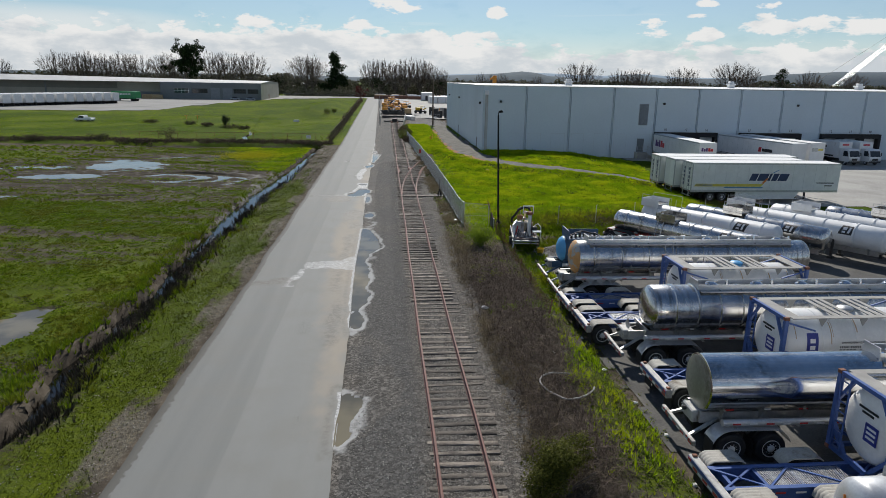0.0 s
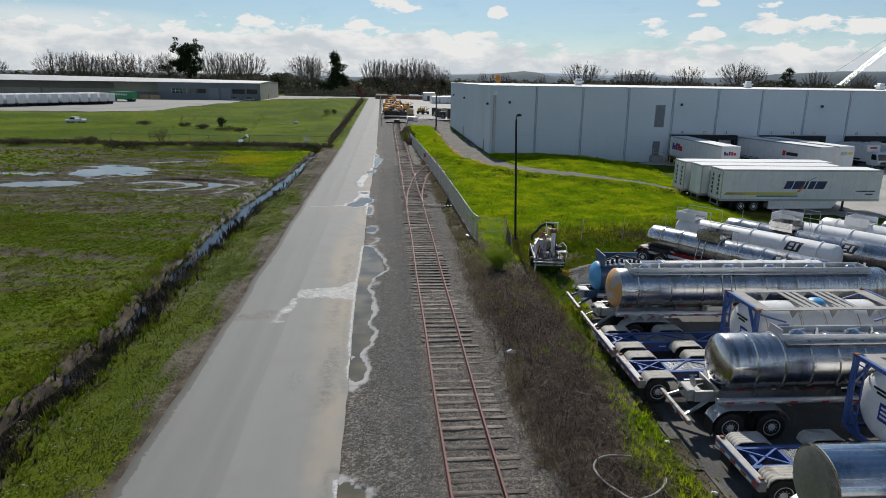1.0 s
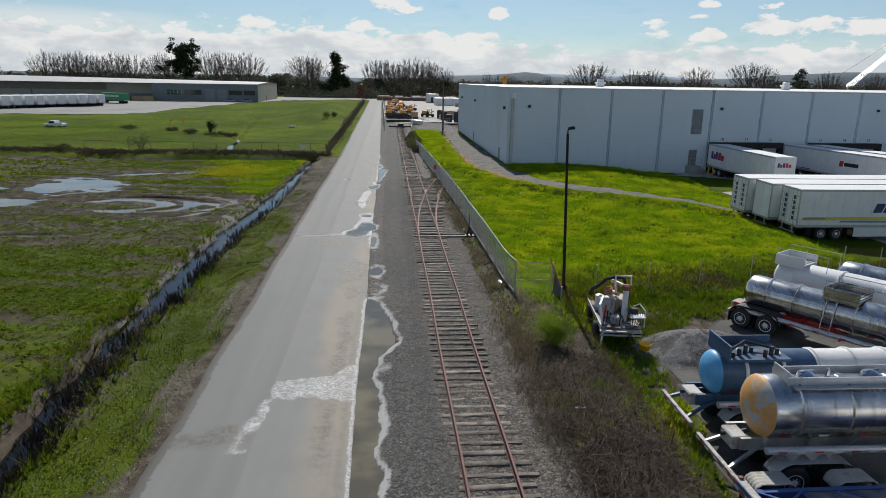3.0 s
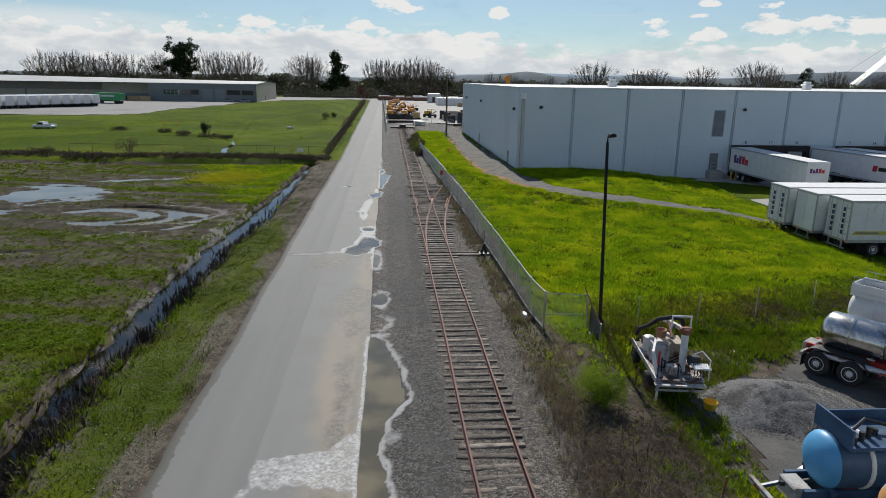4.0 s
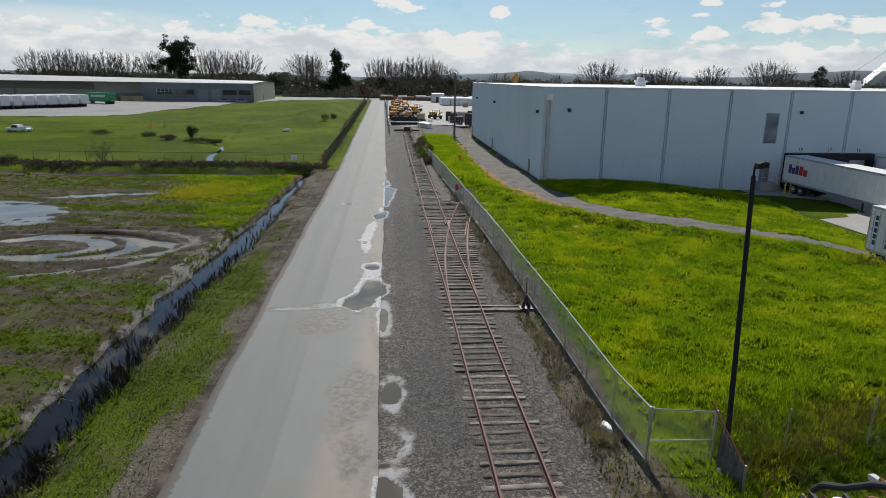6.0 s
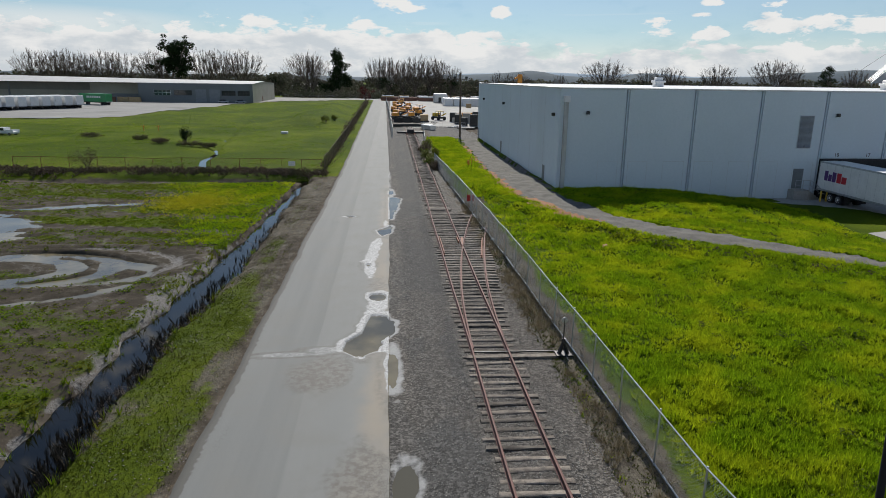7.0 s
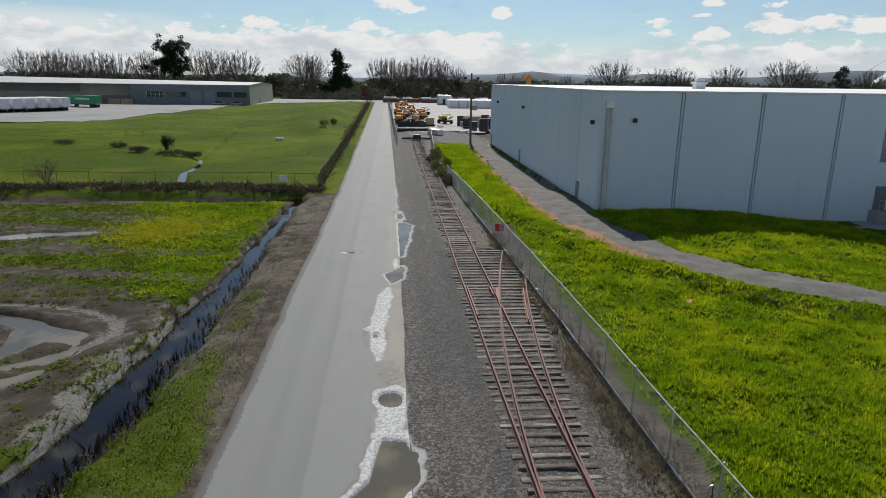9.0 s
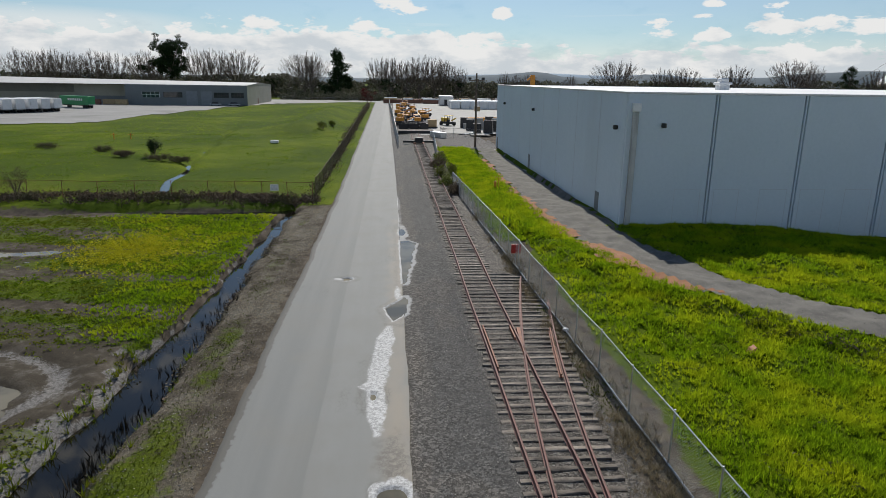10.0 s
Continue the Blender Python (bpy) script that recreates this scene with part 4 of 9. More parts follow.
def spans(x, y, rows, rough, seed):
    """Signed reach into long patches between a west and an east edge, about in metres."""
    s = np.full(np.shape(x), -9.0)
    n = (fbm(x * 2.6, y * 1.9, seed, 4) - 0.5) * rough
    for ys, west, east in rows:
        ends = np.minimum(y - ys[0], ys[-1] - y) * 0.6
        s = np.maximum(s, np.minimum(np.minimum(x - np.interp(y, ys, west) + 0.12 * n, np.interp(y, ys, east) - x + n), ends + n))
    return s


def puddle(x, y):
    """How far a place lies within the road's puddles, in metres."""
    return np.maximum(blobs(x, y, PUDDLES, 0.35, 51), spans(x, y, POOL_SPANS, 0.34, 52))


def blobs(x, y, rows, rough, seed):
    """Signed reach into a union of ragged ovals, about in metres."""
    s = np.full(np.shape(x), -9.0)
    n = (fbm(x * 1.7, y * 1.1, seed, 4) - 0.5) * rough
    for cx, cy, rx, ry in rows:
        d = np.hypot((x - cx) / rx, (y - cy) / ry)
        s = np.maximum(s, (1 - d) * min(rx, ry) + n * min(1.0, 2.2 * min(rx, ry)))
    return s


def road_edges(y):
    left = -8.12 + bend(y) + (fbm(y * 0.3, y * 0 + 3.3, 41) - 0.5) * 0.4
    right = np.interp(y, [10, 25, 60, 120], [-1.6, -1.78, -2.0, -2.02]) + bend(y) * 0.85 + (fbm(y * 0.5, y * 0 + 7.7, 43) - 0.5) * 0.16
    return left, right


def road_z(x, y):
    crown = 0.05 * (1 - ((x + 4.8) / 3.0) ** 2)
    dip = puddle(x, y)
    z = np.clip(crown, -0.02, 0.05) - 0.010 * step(-0.25, 0.0, dip)
    return z + (-0.085 - z) * step(-0.05, 0.10, dip)


def shoulder_z(x, y):
    """The gravel verge from the road's edge to the far side of the railway."""
    dip = puddle(x, y)
    base = np.interp(x - track_line(y) + 2.2, [-2.6, -1.2, 0.3, 0.9, 3.6, 4.6, 5.6], [-0.045, -0.03, 0.07, 0.155, 0.155, 0.11, 0.0])
    return base + (fbm(x * 3, y * 3, 61, 3) - 0.5) * 0.05 * step(-1.3, 0.5, x) + (fbm(x * 0.7, y * 0.9, 62, 3) - 0.5) * 0.08 * step(0.6, 1.2, x) - 0.075 * step(-0.06, 0.12, dip)


def road_cover(x, y):
    p = puddle(x, y)
    c = np.maximum(blobs(x, y, CRUSTS, 0.5, 53), spans(x, y, CRUST_SPANS[:1], 0.3, 54))
    wide = np.where((y > 64.3) & (y < 75), 0.46, 0.16)
    p = np.where(p < 0, np.minimum(p + (fbm(x * 3.1, y * 2.3, 60) - 0.5) * 0.8 * wide, -0.001), p)
    crust = np.maximum(step(-wide, -0.35 * wide, p) * (1 - step(-0.02, 0.06, p)), step(-0.16, 0.2, c) * np.where((y > 50) & (y < 60), 0.7, 1.0))
    crust = crust * np.where((y > 50.5) & (y < 59), 0.25 + 0.75 * step(0.40, 0.58, fbm(x * 1.7, y * 1.1, 58)), 1.0)
    crust = crust * (0.55 + 0.6 * fbm(x * 2.0, y * 1.3, 57))
    damp = np.maximum(step(-0.25, 0.3, blobs(x, y, DAMPS, 0.8, 59)), step(-0.6, -0.3, p) * (1 - step(-0.3, -0.1, p)) * 0.45)
    silt = step(-0.4, 0.5, blobs(x, y, SILTS, 0.7, 63)) * (0.3 + 0.7 * fbm(x * 0.8, y * 0.3, 67))
    crust = np.maximum(crust, 0.58 * step(-0.08, 0.12, spans(x, y, CRUST_SPANS[1:], 0.5, 56)) * (0.6 + 0.6 * fbm(x * 2.2, y * 1.6, 57)))
    ch = blobs(x, y, CHANNELS, 0.25, 55)
    crust = np.maximum(crust, 0.42 * step(-0.02, 0.08, ch))
    damp = np.maximum(damp, 0.9 * step(-0.14, -0.08, ch) * (1 - step(-0.02, 0.06, ch)))
    left, right = road_edges(y)
    edge = np.maximum(1 - step(0.1, 0.75, x - left), 0.0)
    return crust, damp, silt, edge


def road_sheet():
    """The road's skin: stations run from edge to edge."""
    ys = stations((-30, 12, 6), (12, 110, 0.10), (110, 130, 0.5), (130, 480, 5))
    us = np.concatenate([[0.0, 0.02, 0.05, 0.10, 0.16, 0.24, 0.32, 0.40], np.linspace(0.46, 1.0, 56)])
    left, right = road_edges(ys)
    X = left[:, None] + (right - left)[:, None] * us[None]
    Y = np.repeat(ys[:, None], len(us), 1)
    Z = road_z(X - bend(Y), Y)
    Z[:, 0] -= 0.12
    v = np.stack([X, Y, Z], -1).reshape(-1, 3)
    ny, nx = X.shape
    i = np.arange(ny - 1)[:, None] * nx + np.arange(nx - 1)[None]
    me = raw_mesh("road", v, np.stack([i, i + 1, i + nx + 1, i + nx], -1).reshape(-1, 4), ROAD, True)
    layer = me.color_attributes.new("cover", "FLOAT_COLOR", "POINT")
    layer.data.foreach_set("color", np.clip(np.stack(road_cover(X, Y), -1), 0, 1).reshape(-1).astype(np.float32))
    return me


tagged(part("road", road_sheet(), ROAD), "pale worn asphalt lane with dried puddle crusts and damp patches", "road", kind="structure")


def shoulder_material():
    """Dark crushed stone with pale crust beside the puddles."""
    mat = bpy.data.materials.new("gravel_verge")
    mat.use_nodes = True
    N = Nodes(mat.node_tree)
    out = N.n("ShaderNodeOutputMaterial")
    where = N.n("ShaderNodeNewGeometry").outputs["Position"]
    layer = N.attribute("cover")
    sep = N.n("ShaderNodeSeparateColor", {0: layer.outputs["Color"]})
    crust, damp, pale = sep.outputs
    n1 = N.noise(where, 0.6, 5.0, 0.6)
    n2 = N.noise(where, 5.0, 6.0, 0.7)
    n3 = N.noise(where, 30.0, 3.0, 0.7)
    grains = N.n("ShaderNodeTexVoronoi", {"Vector": where, "Scale": 38.0})
    tone = N.m("ADD", N.m("MULTIPLY", n3, 0.5), N.m("MULTIPLY", N.n("ShaderNodeSeparateColor", {0: grains.outputs["Color"]}).outputs[0], 0.5))
    lumps = N.n("ShaderNodeSeparateColor", {0: N.n("ShaderNodeTexVoronoi", {"Vector": where, "Scale": 13.0}).outputs["Color"]}).outputs[0]
    tone = N.m("ADD", N.m("MULTIPLY", tone, 0.62), N.m("MULTIPLY", N.m("POWER", lumps, 2.0), 0.45))
    base = N.mix(N.ramp(tone, 0.15, 0.85), (0.025, 0.023, 0.021, 1), (0.15, 0.144, 0.134, 1))
    base = N.mix(N.m("MULTIPLY", N.ramp(n1, 0.45, 0.7), 0.5), base, (0.085, 0.082, 0.077, 1))
    base = N.mix(N.m("MULTIPLY", pale, 0.7), base, N.mix(N.ramp(tone, 0.3, 0.8), (0.055, 0.047, 0.038, 1), (0.27, 0.24, 0.205, 1)))
    speck = N.ramp(N.m("ADD", N.m("MULTIPLY", crust, 0.8), N.m("MULTIPLY", n2, 0.55)), 0.5, 0.98)
    base = N.mix(N.m("MULTIPLY", speck, 0.8), base, (0.44, 0.44, 0.43, 1))
    base = N.mix(N.m("MULTIPLY", damp, 0.5), base, (0.04, 0.038, 0.035, 1))
    p = N.n("ShaderNodeBsdfPrincipled", {"Base Color": base, "Roughness": 0.92})
    p.inputs["Specular IOR Level"].default_value = 0.3
    N.put(p.inputs["Normal"], N.n("ShaderNodeBump", {"Strength": 0.45, "Distance": 0.015, "Height": N.m("ADD", grains.outputs["Distance"], n3)}))
    N.put(out.inputs[0], p)
    return mat


VERGE = shoulder_material()


def verge_cover(x, y):
    p = puddle(x, y)
    c = blobs(x, y, CRUSTS, 0.6, 53)
    p = np.where(p < 0, np.minimum(p + (fbm(x * 2.7, y * 2.1, 60) - 0.5) * 0.3, -0.001), p)
    crust = np.maximum(step(-0.42, -0.10, p) * (1 - step(-0.02, 0.06, p)), step(-0.45, 0.4, c)) * (0.6 + 0.6 * fbm(x * 1.5, y * 1.2, 69))
    crust = crust * np.where((y > 50.3) & (y < 60.5), 0.2 + 0.65 * step(0.36, 0.62, fbm(x * 2.1, y * 1.5, 68)), 1.0)
    pale = np.clip(0.75 * np.exp(-((x + 1.5) / 0.5) ** 2) * fbm(x * 0.9, y * 0.3, 72) + 0.4 * step(3.2, 4.0, x) + step(0.7, 1.3, x) * (0.5 + 0.9 * (fbm(x * 0.6, y * 0.25, 71) - 0.3)) + 0.5 * (fbm(x * 0.5, y * 0.2, 73) > 0.6), 0, 1)
    return crust, step(0.0, 0.15, p), pale, np.zeros(np.shape(x))


def verge_sheet():
    ys = stations((-30, 12, 6), (12, 110, 0.16), (110, 215, 1.0))
    left, right = road_edges(ys)
    us = np.concatenate([np.linspace(0, 0.42, 26), np.linspace(0.46, 1.0, 26)])
    far_edge = 5.2 + (fbm(ys * 0.4, ys * 0, 75) - 0.5) * 0.9
    X = (right - 0.06)[:, None] + (far_edge - right)[:, None] * us[None]
    Y = np.repeat(ys[:, None], len(us), 1)
    Z = shoulder_z(X, Y)
    Z[:, -1] -= 0.25
    Z[:, 0] -= 0.03
    v = np.stack([X, Y, Z], -1).reshape(-1, 3)
    ny, nx = X.shape
    i = np.arange(ny - 1)[:, None] * nx + np.arange(nx - 1)[None]
    me = raw_mesh("gravel_verge", v, np.stack([i, i + 1, i + nx + 1, i + nx], -1).reshape(-1, 4), VERGE, True)
    layer = me.color_attributes.new("cover", "FLOAT_COLOR", "POINT")
    layer.data.foreach_set("color", np.clip(np.stack(verge_cover(X, Y), -1), 0, 1).reshape(-1).astype(np.float32))
    return me


tagged(part("gravel_verge", verge_sheet(), VERGE), "dark crushed stone verge and ballast bed beside the road", "gravel", kind="structure")

# puddle water: one flat sheet just under the road, which shows in the low places
wg = G().add([(-6.2, 14, -0.05), (0.1, 14, -0.05), (0.1, 108, -0.05), (-6.2, 108, -0.05)], [(0, 1, 2, 3)])
tagged(part("puddle_water", wg, WATER), "murky rain puddles along the road's edge", "water", kind="structure")

# ---- paved sheets ----
def sheet(name, outline, zfun, material, label, category, cell=1.0, ragged=0.4, thick=0.0):
    """A flat-lying sheet inside an outline, with a ragged edge, following zfun."""
    xs, ys = [p[0] for p in outline], [p[1] for p in outline]
    gx = np.arange(min(xs) - cell, max(xs) + cell, cell)
    gy = np.arange(min(ys) - cell, max(ys) + cell, cell)
    X, Y = np.meshgrid(gx, gy)
    U = X + (fbm(X * 0.6, Y * 0.6, 81) - 0.5) * 2 * ragged
    W = Y + (fbm(X * 0.6, Y * 0.6, 83) - 0.5) * 2 * ragged
    inside = np.zeros(X.shape, bool)
    n = len(outline)
    for i in range(n):
        (ax, ay), (bx, by) = outline[i], outline[(i + 1) % n]
        cross = (ay > W) != (by > W)
        with np.errstate(divide="ignore", invalid="ignore"):
            at = (bx - ax) * (W - ay) / (by - ay) + ax
        inside ^= cross & (U < at)
    Z = zfun(X, Y)
    ny, nx = X.shape
    i = np.arange(ny - 1)[:, None] * nx + np.arange(nx - 1)[None]
    quads = np.stack([i, i + 1, i + nx + 1, i + nx], -1).reshape(-1, 4)
    flat = inside.ravel()
    quads = quads[flat[quads].all(1)]
    used = np.unique(quads)
    back = np.full(X.size, -1)
    back[used] = np.arange(len(used))
    v = np.stack([X, Y, Z], -1).reshape(-1, 3)[used]
    return tagged(part(name, raw_mesh(name, v, back[quads], material, True), material), label, category, kind="structure")


sheet("yard_pavement", [(9.25, 2), (9.25, 30), (9.6, 34), (10.4, 38.5), (11.3, 42), (12.8, 44.8), (16.0, 46.8), (20, 50.0), (30, 54), (62, 56), (62, 2)],
      lambda x, y: -0.285 + 0.03 * (fbm(x * 0.3, y * 0.3, 91) - 0.5), YARD, "cracked grey asphalt of the tanker yard, dusty and damp", "pavement", 0.3, 0.5)
sheet("dock_apron", [(38.0, 105.2), (37.5, 80), (34.0, 78.4), (35.5, 75), (38.5, 63.5), (60, 60.5), (140, 58), (140, 105.2)],
      lambda x, y: -0.80 + 0 * x, CONCRETE, "pale concrete apron before the loading docks", "pavement", 1.0, 0.3)
sheet("gravel_track", [(14.9, 168), (11.6, 168), (10.8, 145), (10.2, 118), (10.3, 106), (11.5, 93), (13.0, 87.2), (16.2, 82.6), (22.3, 77.6), (30.2, 73.4), (36, 71.4), (36.5, 74.2), (31.7, 76.0), (24.6, 80.3), (20.0, 84.8), (17.0, 90.2), (15.0, 98), (15.05, 105)],
      lambda x, y: height(x, y) + 0.085, PATH, "compacted gravel track beside the warehouse", "track", 0.35, 0.6)
sheet("red_soil_edge", [(10.9, 150), (9.5, 150), (9.1, 118), (9.3, 105), (10.6, 93), (12.6, 87.4), (15.2, 85.4), (13.2, 91), (11.3, 101), (10.6, 118)],
      lambda x, y: height(x, y) + 0.10, RED_SOIL, "bare reddish soil along the gravel track", "soil", 0.35, 1.3)
sheet("machine_yard", [(-1.6, 192), (70, 192), (70, 420), (-6, 420), (-3.6, 300)], lambda x, y: 0.14 + 0 * x, CONCRETE, "pale dusty concrete of the equipment yard", "pavement", 4.0, 2.0)
sheet("far_forecourt", [(-89, 208), (-72, 214), (-67, 255), (-59, 313), (-52, 338), (-20, 375), (-9, 380), (20, 382), (20, 402), (-80, 402), (-420, 400), (-420, 206)],
      lambda x, y: height(x, y) + 0.12, FORECOURT, "wide pale concrete forecourt of the distant building", "pavement", 4.0, 1.5)

# ---- the railway ----
GAUGE = 0.753
RAIL = [(-0.07, 0), (0.07, 0), (0.07, 0.012), (0.012, 0.03), (0.012, 0.118), (0.036, 0.132), (0.036, 0.165), (0.026, 0.172), (-0.026, 0.172), (-0.036, 0.165), (-0.036, 0.132), (-0.012, 0.118), (-0.012, 0.03), (-0.07, 0.012)]


def rail_run(pts, z=0.19):
    """A rail's section swept along points (x, y)."""
    g, n = G(), len(RAIL)
    p = []
    for i, (x, y) in enumerate(pts):
        a, b = pts[max(i - 1, 0)], pts[min(i + 1, len(pts) - 1)]
        d = Vector((b[0] - a[0], b[1] - a[1], 0)).normalized()
        s = Vector((d.y, -d.x, 0))
        p += [(x + s.x * u, y + s.y * u, z + w) for u, w in RAIL]
    f = [(i * n + k, i * n + (k + 1) % n, (i + 1) * n + (k + 1) % n, (i + 1) * n + k) for i in range(len(pts) - 1) for k in range(n)]
    f += [tuple(range(n)), tuple(range((len(pts) - 1) * n, len(pts) * n))]
    return g.add(p, f)


railway = thing("railway_track", "disused rusty railway track on weathered timber sleepers", "railway track", kind="structure")
wander = [0.02 * math.sin(y * 0.13) + 0.015 * math.sin(y * 0.41) for y in range(0, 200)]
for side in (-GAUGE, GAUGE):
    part("rail", rail_run([(2.2 + side + wander[y], y) for y in range(4, 196, 2)]), RAIL_HEAD, railway, "rusted steel running rail")


def branch(y):
    return 0.0 if y < 63.6 else 1.506 * ((y - 63.6) / 18.0) ** 1.8


part("switch_rail", rail_run([(2.2 + GAUGE + 0.05 + branch(y), y) for y in np.arange(63.8, 87.2, 0.6)]), RAIL_HEAD, railway, "rusty curved rail of the turnout")
part("switch_rail", rail_run([(2.2 - GAUGE + 0.09 + branch(y), y) for y in np.arange(63.8, 91.5, 0.6)]), RAIL_HEAD, railway, "rusty curved rail of the turnout")
part("guard_rail", rail_run([(2.2 - GAUGE + 0.12, y) for y in np.arange(79.2, 84.6, 0.9)]), RUST, railway)
part("guard_rail", rail_run([(2.2 + GAUGE - 0.12 + branch(y), y) for y in np.arange(78.5, 83.5, 0.6)]), RUST, railway)
g = G()
g.prism([(2.86, 80.6), (2.95, 80.6), (3.22, 83.4), (3.06, 83.4), (2.95, 82.0)], 0.2, 0.36, "z")
g.bar((2.80, 82.2, 0.30), (2.80, 83.6, 0.30), 0.07, 0.14)
part("frog", g, RUST, railway, "worn steel crossing nose of the turnout")
g = G().box(1.2, 5.55, 63.1, 63.4, 0.10, 0.24)
part("switch_tie", g, TIE, railway, "long timber carrying the switch stand")
part("throw_rod", G().bar((1.5, 63.55, 0.28), (5.2, 63.55, 0.28), 0.05), BLACK, railway, "black iron throw rod")

# sleepers: four worn shapes shared by all
shapes = []
for k in range(4):
    r = random.Random(40 + k)
    g = G()
    w, h = 0.115 + 0.01 * r.random(), 0.10
    n = 6
    pts = []
    for i in range(n + 1):
        x = -1.3 + 2.6 * i / n
        j = [r.uniform(-0.012, 0.012) for _ in range(6)]
        pts += [(x, -w + j[0], -h), (x, w + j[1], -h), (x, w + j[2], h * 0.75), (x, w * 0.7, h + j[3]), (x, -w * 0.7, h + j[4]), (x, -w + j[5], h * 0.75)]
    f = [(i * 6 + q, i * 6 + (q + 1) % 6, (i + 1) * 6 + (q + 1) % 6, (i + 1) * 6 + q) for i in range(n) for q in range(6)]
    f += [tuple(range(6)), tuple(range(n * 6, n * 6 + 6))]
    me = g.add(pts, f).mesh("sleeper", 40)
    me.materials.append(TIE)
    shapes.append(me)
SLEEPERS = []
y, r = 12.0, random.Random(5)
while y < 186 and len(SLEEPERS) < 298:
    SLEEPERS.append((y, r.uniform(-0.12, 0.12), r.gauss(0, 1.2), r.uniform(-0.03, 0.008), r.choice(shapes), r.uniform(0.94, 1.05)))
    y += r.uniform(0.53, 0.62)
for y, dx, turn, dz, me, length in SLEEPERS:
    wide = np.interp(y, [62, 66, 80, 84, 92, 93], [0.0, 0.15, 1.5, 1.9, 1.9, 0.0])
    ob = share("sleeper", me, railway)
    dx = dx + 0.3 * float(step(38.0, 30.0, y) * step(14.0, 18.0, y))
    sunk = 0.04 * float(step(26.0, 28.0, y) * step(32.0, 30.0, y))
    ob.matrix_local = pose(2.2 + dx + wide / 2, y, 0.105 + 0.7 * dz - sunk, 0, 0, turn) @ Matrix.Diagonal((length * (2.25 + wide) / 2.6, 1, 1, 1))

# switch stand
stand = thing("switch_stand", "black iron switch stand with a tall target rod beside the track", "switch stand", "", pose(-1.0, -0.35, 0))
g = G().box(5.9, 6.55, 63.35, 63.85, 0.24, 0.30)
part("base_plate", g, BLACK, stand)
g = G().tube([(6.05, 63.6, 0.3), (6.18, 63.6, 0.75), (6.2, 63.6, 0.95)], [0.09, 0.06, 0.07], 8)
g.tube([(6.38, 63.6, 0.3), (6.24, 63.6, 0.75), (6.2, 63.6, 0.95)], [0.09, 0.06, 0.07], 8)
part("housing", g, BLACK, stand)
part("target_rod", G().tube([(6.2, 63.6, 0.9), (6.2, 63.6, 1.85)], 0.022, 6), BLACK, stand)
g = G().lathe([(-0.012, 0.02), (-0.012, 0.13), (0.012, 0.13), (0.012, 0.02)], "y", 14, (6.2, 63.6, 1.75))
part("target", g, DULL_STEEL, stand, "faded round metal target")
part("lever", G().tube([(6.2, 63.6, 0.55), (6.2, 63.1, 0.42), (6.2, 62.7, 0.36)], 0.025, 6), BLACK, stand)

# track end: bumper and cross timbers
stop = thing("buffer_stop", "low black buffer stop with cross beams at the track's end", "buffer stop")
part("beam", G().chamfer(-0.6, 5.0, 172.4, 173.0, 0.35, 0.75), BLACK, stop)
part("block", G().chamfer(1.5, 2.9, 171.8, 173.2, 0.40, 1.25, 0.05), CHASSIS, stop)
for x in (1.45, 2.95):
    part("shoe", G().chamfer(x - 0.2, x + 0.2, 171.2, 173.6, 0.19, 0.5), RUST, stop)

# ---- the warehouse ----
WX0, WX1, WY0, WY1, WTOP = 15.4, 131.0, 105.3, 168.5, 10.55
SEAMS = [22.45, 29.65, 36.85, 44.0, 51.2, 58.4, 65.65, 72.95, 80.3, 87.6, 94.9, 102.2, 109.5, 116.8, 124.1]
DOCKS = [(44.15, 54.8), (58.65, 69.5), (73.1, 83.75), (88.0, 98.6)]
warehouse = thing("warehouse", "large pale grey-blue tilt-up concrete warehouse with loading docks", "warehouse", kind="structure")
core = G().box(WX0 + 0.32, WX1, WY0 + 2.4, WY1, -1.6, WTOP - 0.4)
core.box(WX0 + 0.32, WX1, WY0 + 0.22, WY0 + 2.5, 3.45, WTOP - 0.4)
for a, b in zip([WX0 + 0.3] + [d[1] for d in DOCKS], [d[0] for d in DOCKS] + [WX1]):
    core.box(a, b, WY0 + 0.22, WY0 + 2.5, -1.6, 3.46)
part("backing", core, SEAM, warehouse, "recessed grey joint between panels")


def south_panel(a, b):
    """One tilt-up panel from x = a to b, open where docks stand."""
    g = G()
    holes = [(max(a, d0), min(b, d1)) for d0, d1 in DOCKS if d0 < b and d1 > a]
    if not holes:
        return g.chamfer(a, b, WY0, WY0 + 0.24, -1.6, WTOP - 0.12, 0.03)
    g.chamfer(a, b, WY0, WY0 + 0.24, 3.5, WTOP - 0.12, 0.03)
    x = a
    for h0, h1 in holes:
        if h0 - x > 0.05:
            g.box(x, h0, WY0, WY0 + 0.24, -1.6, 3.502)
        x = h1
    if b - x > 0.05:
        g.box(x, b, WY0, WY0 + 0.24, -1.6, 3.502)
    return g


edges = [WX0] + SEAMS + [WX1]
for a, b in zip(edges[:-1], edges[1:]):
    part("panel", south_panel(a + (0.17 if a > WX0 else 0), b - 0.17), WALL, warehouse)
    if a > WX0:
        part("joint_cover", G().box(a - 0.055, a + 0.055, WY0 - 0.002, WY0 + 0.25, -1.6, WTOP - 0.14), WALL, warehouse)
west = [WY0 + 0.26, 111.9, 119.2, 126.5, 133.6, 140.5, 147.8, 154.8, 161.6, WY1]
for a, b in zip(west[:-1], west[1:]):
    part("panel", G().chamfer(WX0, WX0 + 0.3, a + 0.05, b - 0.05, -1.6, WTOP - 0.12, 0.02), WALL, warehouse)
